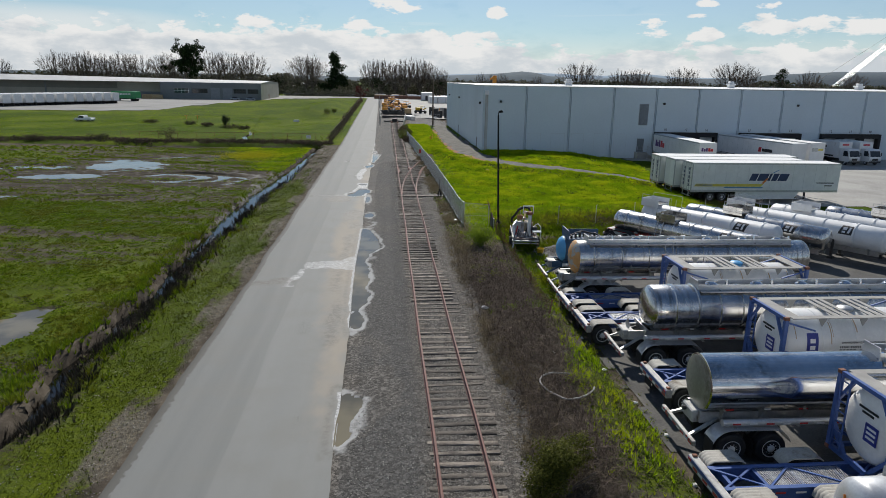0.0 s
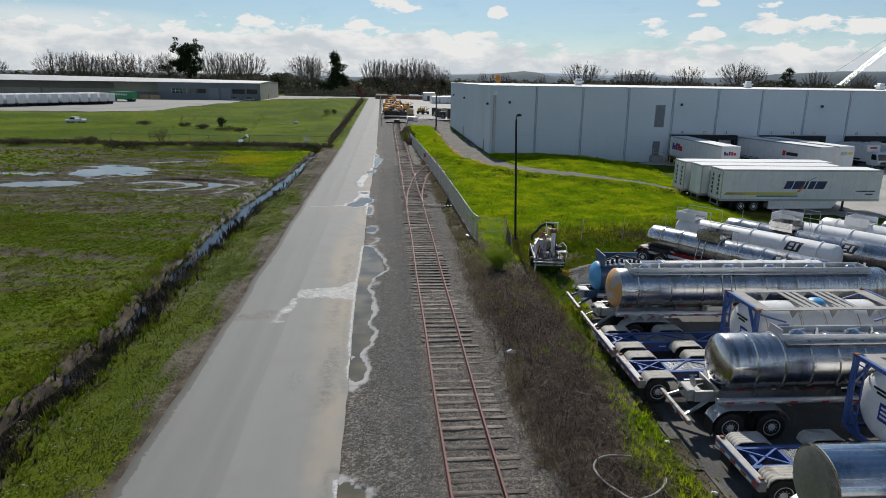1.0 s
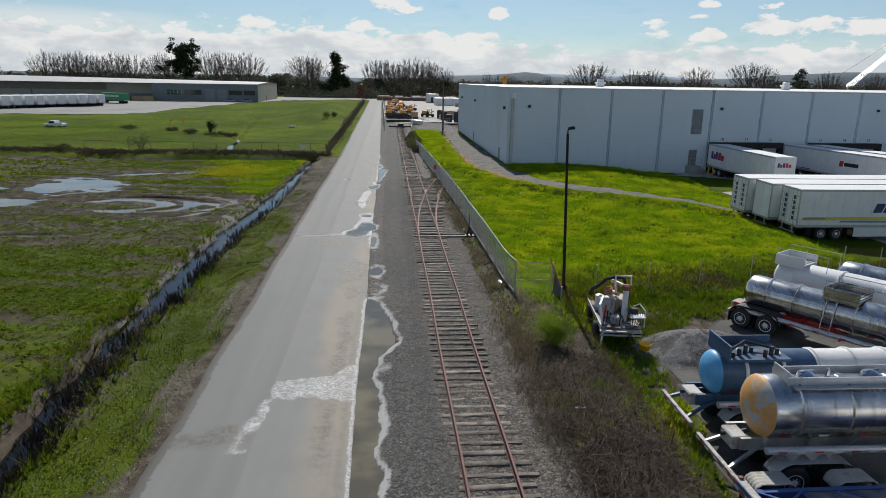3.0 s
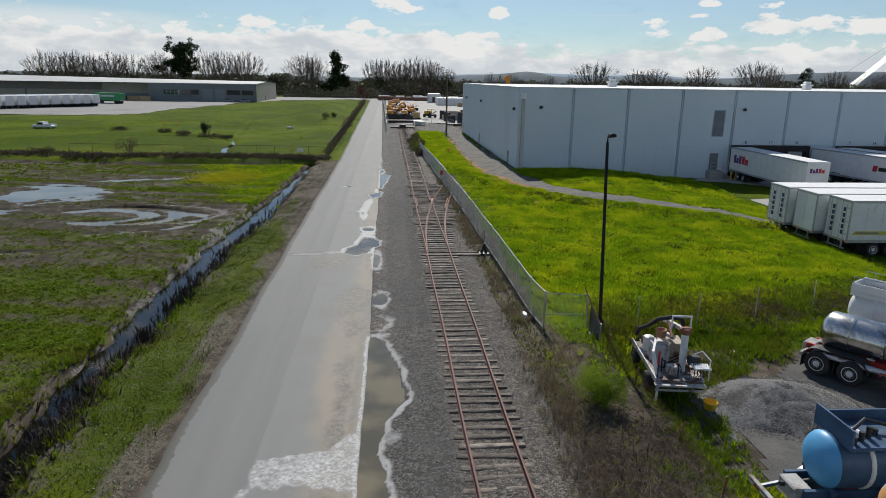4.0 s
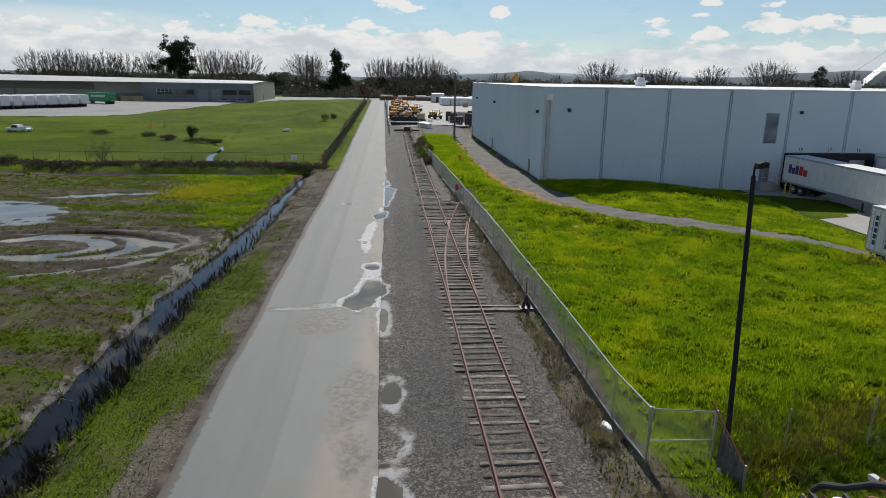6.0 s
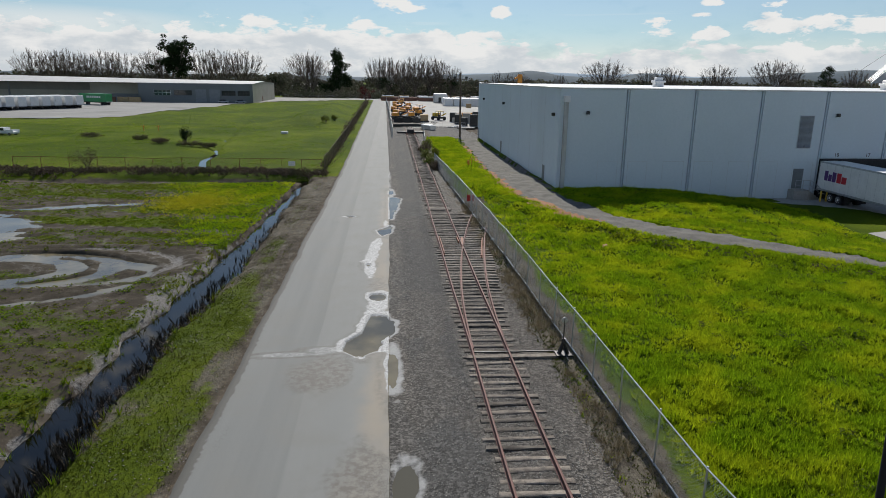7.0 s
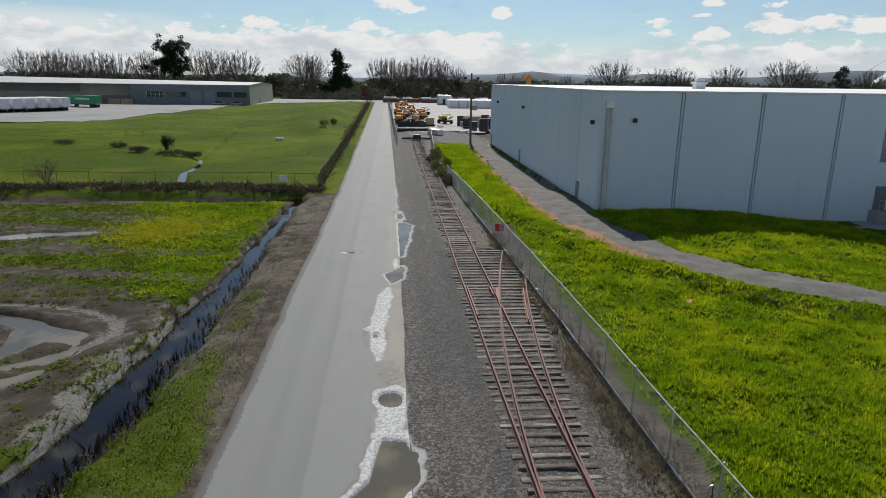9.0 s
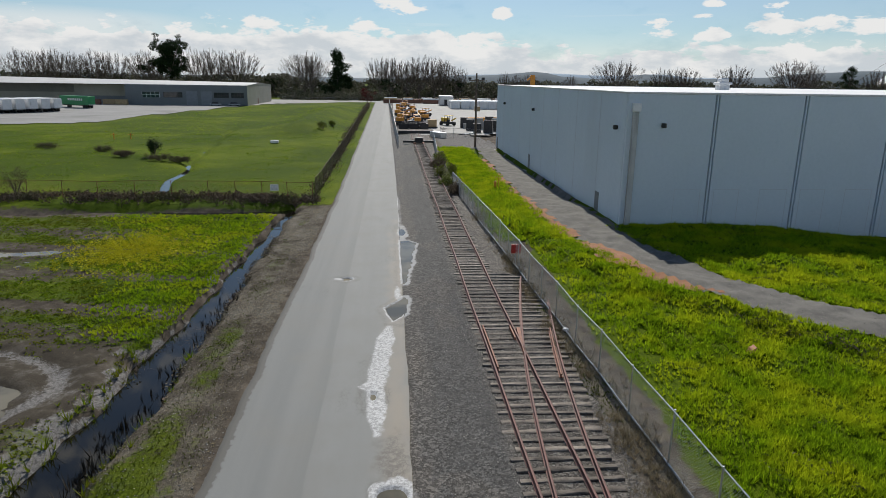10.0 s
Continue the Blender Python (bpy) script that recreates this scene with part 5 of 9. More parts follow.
for y in west[1:-1]:
    part("joint_strip", G().box(WX0 - 0.004, WX0 + 0.02, y - 0.045, y + 0.045, -1.6, WTOP - 0.14), SEAM, warehouse)
part("coping", G().box(WX0 - 0.06, WX1, WY0 - 0.06, WY0 + 0.35, WTOP - 0.12, WTOP + 0.02).box(WX0 - 0.06, WX0 + 0.35, WY0 + 0.35, WY1, WTOP - 0.12, WTOP + 0.02)
     .box(WX0 + 0.35, WX1, WY1 - 0.3, WY1, WTOP - 0.12, WTOP + 0.02), GALV, warehouse, "pale metal coping strip")
part("roof", G().box(WX0 + 0.35, WX1, WY0 + 0.35, WY1 - 0.3, WTOP - 0.6, WTOP - 0.03), ROOF, warehouse, "white roof membrane")
# thin reveal lines low on the panels
for a, b in zip(edges[:4], edges[1:5]):
    for x0, x1 in ((a + 4.3, b - 0.6), (a + 0.5, a + 2.6)):
        if x0 < WX0 + 0.6:
            continue
        g = G()
        g.box(x0, x1, WY0 - 0.004, WY0, 3.10, 3.14)
        g.box(x0, x0 + 0.04, WY0 - 0.004, WY0, -0.8, 3.1)
        g.box(x1 - 0.04, x1, WY0 - 0.004, WY0, -0.8, 3.1)
        part("reveal", g, SEAM, warehouse)
# louvred vent high on the wall
g = G().box(41.2, 42.8, WY0 - 0.05, WY0 - 0.001, 4.55, 8.02)
louvre = part("louvre", g, SEAM, warehouse, "tall grey louvred vent")
g = G()
for i in range(28):
    z = 4.62 + i * 0.12
    g.add([(41.25, WY0 - 0.12, z), (42.75, WY0 - 0.12, z), (42.75, WY0 - 0.052, z + 0.09), (41.25, WY0 - 0.052, z + 0.09)], [(0, 1, 2, 3)])
part("slats", g, DULL_STEEL, louvre)
# personnel door with steps and rails
part("door", G().chamfer(41.3, 42.45, WY0 - 0.06, WY0 - 0.002, 0.25, 2.40), surface("door_grey", (0.16, 0.175, 0.18), (0.20, 0.215, 0.22), 1.0, 0.6), warehouse, "grey steel personnel door")
for k, y in ((0, 111.2), (1, 140.4), (2, 166.8)):
    part("door", G().chamfer(WX0 - 0.05, WX0 - 0.002, y - 0.5, y + 0.5, -0.25, 1.95), bpy.data.materials["door_grey"], warehouse, "grey steel door in the side wall")
    part("stoop", G().box(WX0 - 1.4, WX0 - 0.01, y - 0.8, y + 0.8, -0.6, -0.16 if k else 0.16), CONCRETE, warehouse, "small concrete stoop")
steps = part("steps", G().box(41.0, 42.7, WY0 - 1.2, WY0 - 0.01, -0.9, 0.22), CONCRETE, warehouse, "concrete landing with steel steps")
for i in range(5):
    part("step", G().box(42.7 + 0.28 * i, 42.98 + 0.28 * i, WY0 - 1.15, WY0 - 0.05, -0.9, 0.05 - 0.19 * i), DULL_STEEL, steps)
g = G()
for x in (41.05, 41.9, 42.7):
    g.tube([(x, WY0 - 1.15, 0.2), (x, WY0 - 1.15, 1.3)], 0.025, 6)
g.tube([(41.05, WY0 - 1.15, 1.3), (42.7, WY0 - 1.15, 1.3), (44.1, WY0 - 1.15, 0.35)], 0.025, 6)
g.tube([(41.05, WY0 - 1.15, 0.8), (42.7, WY0 - 1.15, 0.8), (44.1, WY0 - 1.15, -0.15)], 0.025, 6)
g.tube([(44.1, WY0 - 1.15, -0.8), (44.1, WY0 - 1.15, 0.35)], 0.025, 6)
part("railing", g, GALV, steps, "galvanised stair railing")
# conductor head and rain pipe near the corner
pipe = part("downpipe", G().chamfer(15.78, 16.22, WY0 - 0.30, WY0 - 0.003, 0.1, 9.1, 0.04).tube([(16.0, WY0 - 0.18, 0.3), (15.95, WY0 - 0.3, -0.1), (15.7, WY0 - 0.45, -0.35)], 0.12, 10), PIPE, warehouse, "grey rain pipe, dirt streaked")
part("conductor_head", G().chamfer(15.68, 16.32, WY0 - 0.45, WY0 - 0.002, 9.1, 9.75, 0.05), WHITE, pipe, "white rain conductor head")
for x in (18.3, 45.3, 68.3, 90.5):
    g = G().chamfer(x - 0.16, x + 0.16, WY0 - 0.35, WY0 - 0.002, 7.9, 8.25, 0.05)
    part("wall_light", g, BLACK, warehouse, "small black wall light")
for y in (107.3, 138.5, 160.0):
    part("wall_light", G().chamfer(WX0 - 0.35, WX0 - 0.002, y - 0.16, y + 0.16, 7.6, 7.95, 0.05), BLACK, warehouse, "small black wall light")
# loading docks
number = 18
for d0, d1 in DOCKS:
    w = (d1 - d0) / 3
    for i in range(3):
        a, b = d0 + i * w, d0 + (i + 1) * w
        g = G()
        g.box(a + 0.02, a + 0.5, WY0 - 0.55, WY0 + 0.3, -0.75, 3.45)
        g.box(b - 0.5, b - 0.02, WY0 - 0.55, WY0 + 0.3, -0.75, 3.45)
        g.box(a + 0.5, b - 0.5, WY0 - 0.55, WY0 + 0.3, 2.75, 3.45)
        g.box(a + 0.02, b - 0.02, WY0 - 0.3, WY0 + 0.3, -1.2, 0.25)
        dock = part("dock_shelter", g, DARK, warehouse, "black foam dock shelter")
        dm = G()
        for k in range(5):
            dm.chamfer(a + 0.5, b - 0.5, WY0 + 0.32, WY0 + 0.38, 0.26 + k * 0.5, 0.75 + k * 0.5, 0.015)
        part("dock_door", dm, WHITE, dock, "white sectional dock door")
        curve = bpy.data.curves.new("number", "FONT")
        curve.body, curve.size, curve.align_x, curve.extrude = str(number), 0.55, "CENTER", 0.004
        number -= 1
        text = new("number", curve)
        text.data.materials.append(BLACK)
        text.parent = warehouse
        text.matrix_local = pose((a + b) / 2, WY0 - 0.02, 3.7, 90, 0, 0)
        tagged(text, "black dock number")
for x in (43.4, 44.05):
    b = thing("bollard", "yellow steel guard post beside the dock", "bollard", "dock bollards")
    part("post", G().tube([(x, 103.2, -0.8), (x, 103.2, 0.25), (x, 103.2, 0.32)], [0.09, 0.09, 0.04], 10), YELLOW, b)
# roof vents
for x, y, s in ((36.8, 133.0, 1.0), (69.5, 130.0, 0.9), (100.0, 134.0, 1.0)):
    v = thing("roof_vent", "white square roof vent with a stepped cap", "roof vent", "roof vents")
    part("curb", G().chamfer(x - 0.6 * s, x + 0.6 * s, y - 0.6 * s, y + 0.6 * s, WTOP - 0.04, WTOP + 0.55), WHITE, v)
    part("cap", G().chamfer(x - 0.8 * s, x + 0.8 * s, y - 0.8 * s, y + 0.8 * s, WTOP + 0.55, WTOP + 0.85, 0.06).chamfer(x - 0.5 * s, x + 0.5 * s, y - 0.5 * s, y + 0.5 * s, WTOP + 0.85, WTOP + 1.3, 0.08), WHITE, v)

# ---- vehicles ----
CACHE = {}


def keep(key, make):
    """A mesh built once and shared."""
    if key not in CACHE:
        CACHE[key] = make()
    return CACHE[key]


def with_mat(me, mat):
    me.materials.clear()
    me.materials.append(mat)
    return me


def wheel(parent, x, y, z, r=0.5, w=0.28, rim=DULL_STEEL, out=-1, dual=True):
    """A lorry wheel: tyre and dished rim; out: the side that shows."""
    def tyre():
        t = (w * 2 + 0.06 if dual else w) / 2
        p = [(-t, r * 0.58), (-t, r * 0.9), (-t + 0.04, r * 0.985), (-t + 0.08, r)]
        p += [(-0.05, r), (-0.03, r * 0.9), (0.03, r * 0.9), (0.05, r)] if dual else [(-0.02, r), (-0.01, r * 0.97), (0.01, r * 0.97), (0.02, r)]
        p += [(t - 0.08, r), (t - 0.04, r * 0.985), (t, r * 0.9), (t, r * 0.58)]
        return with_mat(G().lathe(p, "y", 28).mesh("tyre"), TYRE)

    def disc():
        t = (w * 2 + 0.06 if dual else w) / 2
        g = G().lathe([(-t + 0.02, r * 0.57), (-t - 0.012, r * 0.60), (-t - 0.012, r * 0.55), (-t + 0.035, r * 0.52), (-t + 0.03, r * 0.32), (-t + 0.0, r * 0.26), (-t - 0.02, r * 0.2), (-t - 0.05, 0.03)], "y", 24)
        for k in range(10):
            a = 2 * math.pi * k / 10
            g.lathe([(-t + 0.0, 0.016), (-t - 0.05, 0.014)], "y", 6, (r * 0.34 * math.cos(a), 0.03, r * 0.34 * math.sin(a)))
        return with_mat(g.mesh("wheel"), rim)

    key = (r, w, dual)
    hub = share("wheel", keep(("disc", rim.name, *key), disc), parent, pose(x, y, z, 0, 0, 0 if out < 0 else 180))
    share("tyre", keep(("tyre", *key), tyre), hub)

    def hole():
        return with_mat(G().lathe([(0.0, 0.012), (-0.004, r * 0.075), (0.02, r * 0.075)], "y", 10).mesh("hand_hole"), BLACK)

    if r > 0.45 and out < 0:
        t = (w * 2 + 0.06 if dual else w) / 2
        for k in range(5):
            a = 2 * math.pi * (k + 0.5) / 5
            share("hand_hole", keep(("hole", *key), hole), hub, pose(r * 0.42 * math.cos(a), -t + 0.03, r * 0.42 * math.sin(a)))
    return hub


def fender(parent, x, y, r, w, span=(10, 170), mat=DULL_STEEL, z=0.5, thick=0.02, axles=1, gap=1.3, label=""):
    """A curved mudguard over one or two wheels."""
    a0, a1 = radians(span[0]), radians(span[1])
    arc = [(x + axles * gap - gap + r * math.cos(a0 + (math.pi / 2 - a0) * i / 8), z + r * math.sin(a0 + (math.pi / 2 - a0) * i / 8)) for i in range(9)]
    arc += [(x + r * math.cos(math.pi / 2 + (a1 - math.pi / 2) * i / 8), z + r * math.sin(math.pi / 2 + (a1 - math.pi / 2) * i / 8)) for i in range(9)]
    inner = [(px_, pz - thick) for px_, pz in reversed(arc)]
    g = G()
    n = len(arc)
    p = [(a, y - w / 2, b) for a, b in arc] + [(a, y + w / 2, b) for a, b in arc]
    p += [(a, y - w / 2, b - thick) for a, b in arc] + [(a, y + w / 2, b - thick) for a, b in arc]
    f = []
    for i in range(n - 1):
        f += [(i, i + 1, n + i + 1, n + i), (2 * n + i, 3 * n + i, 3 * n + i + 1, 2 * n + i + 1), (i, 2 * n + i, 2 * n + i + 1, i + 1), (n + i, n + i + 1, 3 * n + i + 1, 3 * n + i)]
    g.add(p, f)
    return part("fender", g, mat, parent, label)


def barrel_profile(L, r, rings, dish=0.35, flat=False):
    prof = [(0.0, 0.02), (0.0, r * 0.93), (0.03, r)] if flat else [(0.0, 0.02), (0.02, r * 0.35), (0.08, r * 0.62), (0.17, r * 0.83), (0.27, r * 0.95), (dish, r)]
    tail = [(L - u, q) for u, q in reversed(prof)]
    body = []
    x = 1.2 if not flat else 2.2
    while rings and x < L - 0.8:
        body += [(x - 0.07, r), (x - 0.04, r + 0.05), (x + 0.04, r + 0.05), (x + 0.07, r)]
        x += rings
    return prof + body + tail


def reflectors(parent, xs, y, z, size=(0.3, 0.055)):
    """Red and white marker strips along a side."""
    for k, x in enumerate(xs):
        part("marker_strip", G().box(x, x + size[0], y - 0.004, y + 0.004, z, z + size[1]), RED if k % 2 == 0 else WHITE, parent)


def tank_trailer(label, m, L=12.6, r=0.9, zc=2.42, shell=STEEL, end=None, rings=1.25, flat=False, walk_from=2.6, frame_mat=DULL_STEEL, ladder=5.2, tube=True, group="tank trailers", platform=None,
                 spill=True, fend=ALU, front_r=None, wheels_at=(1.55, 2.85), start=0.55, mark=False, end_label="", tail=0.0):
    """A tank semi-trailer; its tail at the origin, its nose along +x."""
    t = thing("tank_trailer", label, "tank trailer", group, m)
    prof = [(start + u, q) for u, q in barrel_profile(L - start, r, rings, flat=flat)]
    if front_r:
        prof = [(u, q if u < L * 0.45 else q * (1 - (1 - front_r / r) * min(1, (u - L * 0.45) / 0.4))) for u, q in prof]
    part("barrel", G().lathe(prof, "x", 40, (0, 0, zc)), shell, t)
    if end:
        part("end_cap", G().lathe([(start - 0.012 + u, q + 0.006) for u, q in barrel_profile(L, r, 0)[:6]] + [(start + 0.36, r + 0.006), (start + 0.36, r - 0.02)], "x", 36, (0, 0, zc)), end, t, end_label or "painted tank end")
    # sub-frame
    for y in (-0.45, 0.45):
        part("frame_rail", G().box(0.2, 5.2, y - 0.05, y + 0.05, zc - r - 0.28, zc - r + 0.10), frame_mat, t)
        part("frame_rail", G().box(L - 3.6, L - 0.4, y - 0.05, y + 0.05, zc - r - 0.22, zc - r + 0.12), frame_mat, t)
    for x in (0.9, 2.2, 3.6, 4.9, L - 3.2, L - 1.0):
        part("saddle", G().prism([(-0.75, zc - r * 0.75), (0.75, zc - r * 0.75), (0.5, zc - r - 0.25), (-0.5, zc - r - 0.25)], x - 0.04, x + 0.04, "x"), frame_mat, t)
    # rear bumper with lamps
    part("bumper", G().chamfer(tail - 0.32, tail - 0.18, -1.22, 1.22, 0.66, 0.82, 0.02), BUMPER, t, "pale steel rear bumper")
    for y in (-0.75, 0.75):
        part("bumper_arm", G().bar((tail - 0.25, y, 0.75), (0.9 + tail, y * 0.6, zc - r - 0.1), 0.09), frame_mat, t)
    for y in (-1.0, -0.8, 0.8, 1.0):
        part("tail_lamp", G().lathe([(tail - 0.335, 0.035), (tail - 0.318, 0.038), (tail - 0.31, 0.02)], "x", 10, (0, y, 0.785)), RED, t)
    if flat:
        part("end_plate", G().lathe([(start - 0.008, 0.02), (start - 0.010, r * 0.9), (start - 0.002, r * 0.93)], "x", 36, (0, 0, zc)), END_PLATE, t, "dull grey flat tank end")
    part("valve_box", G().chamfer(0.0, 0.5, -0.38, 0.38, zc - r - 0.34, zc - r + 0.08, 0.04), BUMPER, t, "weathered outlet box")
    part("outlet", G().tube([(-0.12, 0.1, zc - r - 0.05), (0.3, 0.1, zc - r - 0.05), (0.7, 0, zc - r + 0.1)], 0.07, 10), CHASSIS, t)
    for k in range(8):
        part("marker_strip", G().box(tail - 0.326, tail - 0.321, -1.18 + k * 0.3, -0.93 + k * 0.3, 0.68, 0.735), RED if k % 2 == 0 else WHITE, t)
    for x in wheels_at:
        part("axle", G().tube([(x, -0.9, 0.5), (x, 0.9, 0.5)], 0.06, 8), CHASSIS, t)
        wheel(t, x, -0.9, 0.5, rim=WHITE if frame_mat is not CHASSIS else DULL_STEEL)
        wheel(t, x, 0.9, 0.5, out=1)
        part("mud_flap", G().box(x - 0.62, x - 0.60, -1.18, -0.62, 0.2, 0.75), DARK, t)
    fender(t, wheels_at[0], -0.9, 0.66, 0.62, (20, 160), fend, 0.5, axles=2, gap=wheels_at[1] - wheels_at[0])
    fender(t, wheels_at[0], 0.9, 0.66, 0.62, (20, 160), fend, 0.5, axles=2, gap=wheels_at[1] - wheels_at[0])
    if tube:
        part("hose_tube", G().tube([(0.7, -0.98, zc - r - 0.02), (L * 0.62, -0.98, zc - r - 0.02)], 0.115, 14), ALU, t, "long pale aluminium hose tube")
        for x in (1.1, 3.2, 5.4, 7.2):
            part("tube_bracket", G().box(x - 0.04, x + 0.04, -1.12, -0.6, zc - r - 0.17, zc - r - 0.12), frame_mat, t)
    # top walkway and man lids
    if spill:
        w0, w1 = walk_from, L - 1.2
        g = G().box(w0, w1, -0.42, -0.38, zc + r - 0.12, zc + r + 0.14).box(w0, w1, 0.38, 0.42, zc + r - 0.12, zc + r + 0.14)
        g.box(w0, w0 + 0.04, -0.38, 0.38, zc + r - 0.05, zc + r + 0.30).box(w1 - 0.04, w1, -0.38, 0.38, zc + r - 0.05, zc + r + 0.14)
        part("spill_dam", g, ALU, t, "pale metal spill dam along the top")
        g = G().box(w0 + 0.1, w1, -0.66, -0.44, zc + r - 0.12, zc + r - 0.08)
        part("walkway", g, GALV, t, "grey grating walkway")
        x = w0 + 0.8
        while x < w1 - 0.6:
            lid = part("man_lid", G().lathe([(zc + r - 0.03, 0.25), (zc + r + 0.06, 0.27), (zc + r + 0.09, 0.24), (zc + r + 0.16, 0.12), (zc + r + 0.17, 0.02)], "z", 18, (x, 0, 0)), MIRROR_STEEL, t, "bright round man lid")
            part("clamp", G().bar((x - 0.3, -0.1, zc + r + 0.17), (x + 0.3, 0.1, zc + r + 0.15), 0.05), MIRROR_STEEL, lid)
            part("vent_valve", G().tube([(x + 0.7, 0.05, zc + r), (x + 0.7, 0.05, zc + r + 0.22)], [0.09, 0.05], 10), MIRROR_STEEL, t)
            x += 2.0
    if platform:
        px0 = platform
        g = G()
        g.box(px0, px0 + 1.5, -0.75, 0.75, zc + r + 0.02, zc + r + 0.06)
        for y in (-0.75, 0.71):
            g.box(px0, px0 + 1.5, y, y + 0.04, zc + r - 0.15, zc + r + 0.42)
        g.box(px0, px0 + 0.04, -0.71, 0.71, zc + r - 0.1, zc + r + 0.42)
        part("platform", g, shell, t, "box-shaped top platform")
        g = G()
        for y in (-0.73, 0.73):
            g.tube([(px0 + 0.05, y, zc + r + 0.4), (px0 + 0.05, y, zc + r + 0.72), (px0 + 2.6, y, zc + r + 0.72), (px0 + 2.6, y, zc + r - 0.1)], 0.02, 6)
        part("handrail", g, GALV, t)
        g = G()
        for k in range(9):
            g.box(px0 + 0.1 + k * 0.155, px0 + 0.17 + k * 0.155, -0.7, 0.7, zc + r + 0.062, zc + r + 0.085)
        part("tread", g, PLANK, t, "grating tread")
    if ladder:
        g = G()
        for x in (ladder, ladder + 0.42):
            g.tube([(x, -r - 0.32, 0.75), (x, -r - 0.16, zc - 0.2), (x, -0.62, zc + r + 0.02)], 0.022, 6)
        for i in range(8):
            z = 0.85 + i * 0.28
            y = np.interp(z, [0.75, zc - 0.2, zc + r], [-r - 0.32, -r - 0.16, -0.62])
            g.tube([(ladder, y, z), (ladder + 0.42, y, z)], 0.016, 6)
        part("ladder", g, GALV, t, "steel side ladder")
    for s in (-1, 1):
        part("landing_leg", G().box(L - 3.3, L - 3.15, s * 0.725 - 0.075, s * 0.725 + 0.075, 0.12, 1.4).box(L - 3.4, L - 3.05, s * 0.725 - 0.17, s * 0.725 + 0.17, 0.0, 0.13), CHASSIS, t)
    z = zc - r * 0.8
    y = -math.sqrt(r * r - (r * 0.8) ** 2) - 0.03
    strip = [start + 0.7 + 0.62 * k for k in range(int((L - 2) / 0.62))]
    reflectors(t, strip[::2], -r * 0.62 - 0.03, zc - r * 0.80, (0.3, 0.05))
    if tube:
        reflectors(t, [1.0 + 0.55 * k for k in range(int(L * 0.62 / 0.55) - 2)], -1.1, zc - r - 0.05, (0.26, 0.05))
    if mark:
        # plain dark slanted marks in place of the carrier's sign
        q = (front_r or r) + 0.008
        at = L - 2.9

        def on_tank(u0, u1, a0, a1, mat, name, lean=0.16, lift=0.0):
            p = []
            for i in range(7):
                a = radians(a0 + (a1 - a0) * i / 6)
                sh = lean * (i / 6 - 0.5) * (a1 - a0) / 44
                p += [(at + u0 + sh, -(q + lift) * math.cos(a), zc + (q + lift) * math.sin(a)), (at + u1 + sh, -(q + lift) * math.cos(a), zc + (q + lift) * math.sin(a))]
            part(name, G().add(p, [(2 * i, 2 * i + 1, 2 * i + 3, 2 * i + 2) for i in range(6)]), mat, t)

        on_tank(0.0, 0.85, 8, 54, BLACK, "logo")
        on_tank(0.16, 0.42, 30, 44, WHITE, "logo_bar", 0.06, 0.006)
        on_tank(0.14, 0.36, 16, 24, WHITE, "logo_bar", 0.04, 0.006)
        on_tank(0.52, 0.66, 16, 46, WHITE, "logo_bar", 0.1, 0.006)
    return t


def ribbed_guard(parent, x, y, w=0.62):
    """A flat-topped mudguard with pressed ribs."""
    out = [(-0.62, 0.80), (-0.56, 0.98), (-0.42, 1.08), (0.42, 1.08), (0.56, 0.98), (0.62, 0.80)]
    p, f, n = [], [], 15
    for a, b in out:
        for k in range(n):
            rib = 0.014 if k % 3 == 1 and 0 < k < n - 1 else 0.0
            p.append((x + a * (1 + rib / 0.6), y - w / 2 + w * k / (n - 1), b + rib))
    m = len(p)
    p += [(q[0], q[1], q[2] - 0.03) for q in p]
    for i in range(len(out) - 1):
        for k in range(n - 1):
            c = i * n + k
            f += [(c, c + 1, c + n + 1, c + n), (m + c, m + c + n, m + c + n + 1, m + c + 1)]
        for k in (0, n - 1):
            c = i * n + k
            f.append((c, c + n, m + c + n, m + c))
    return part("mudguard", G().add(p, f), CREAM, parent, "dusty cream ribbed mudguard", 50)


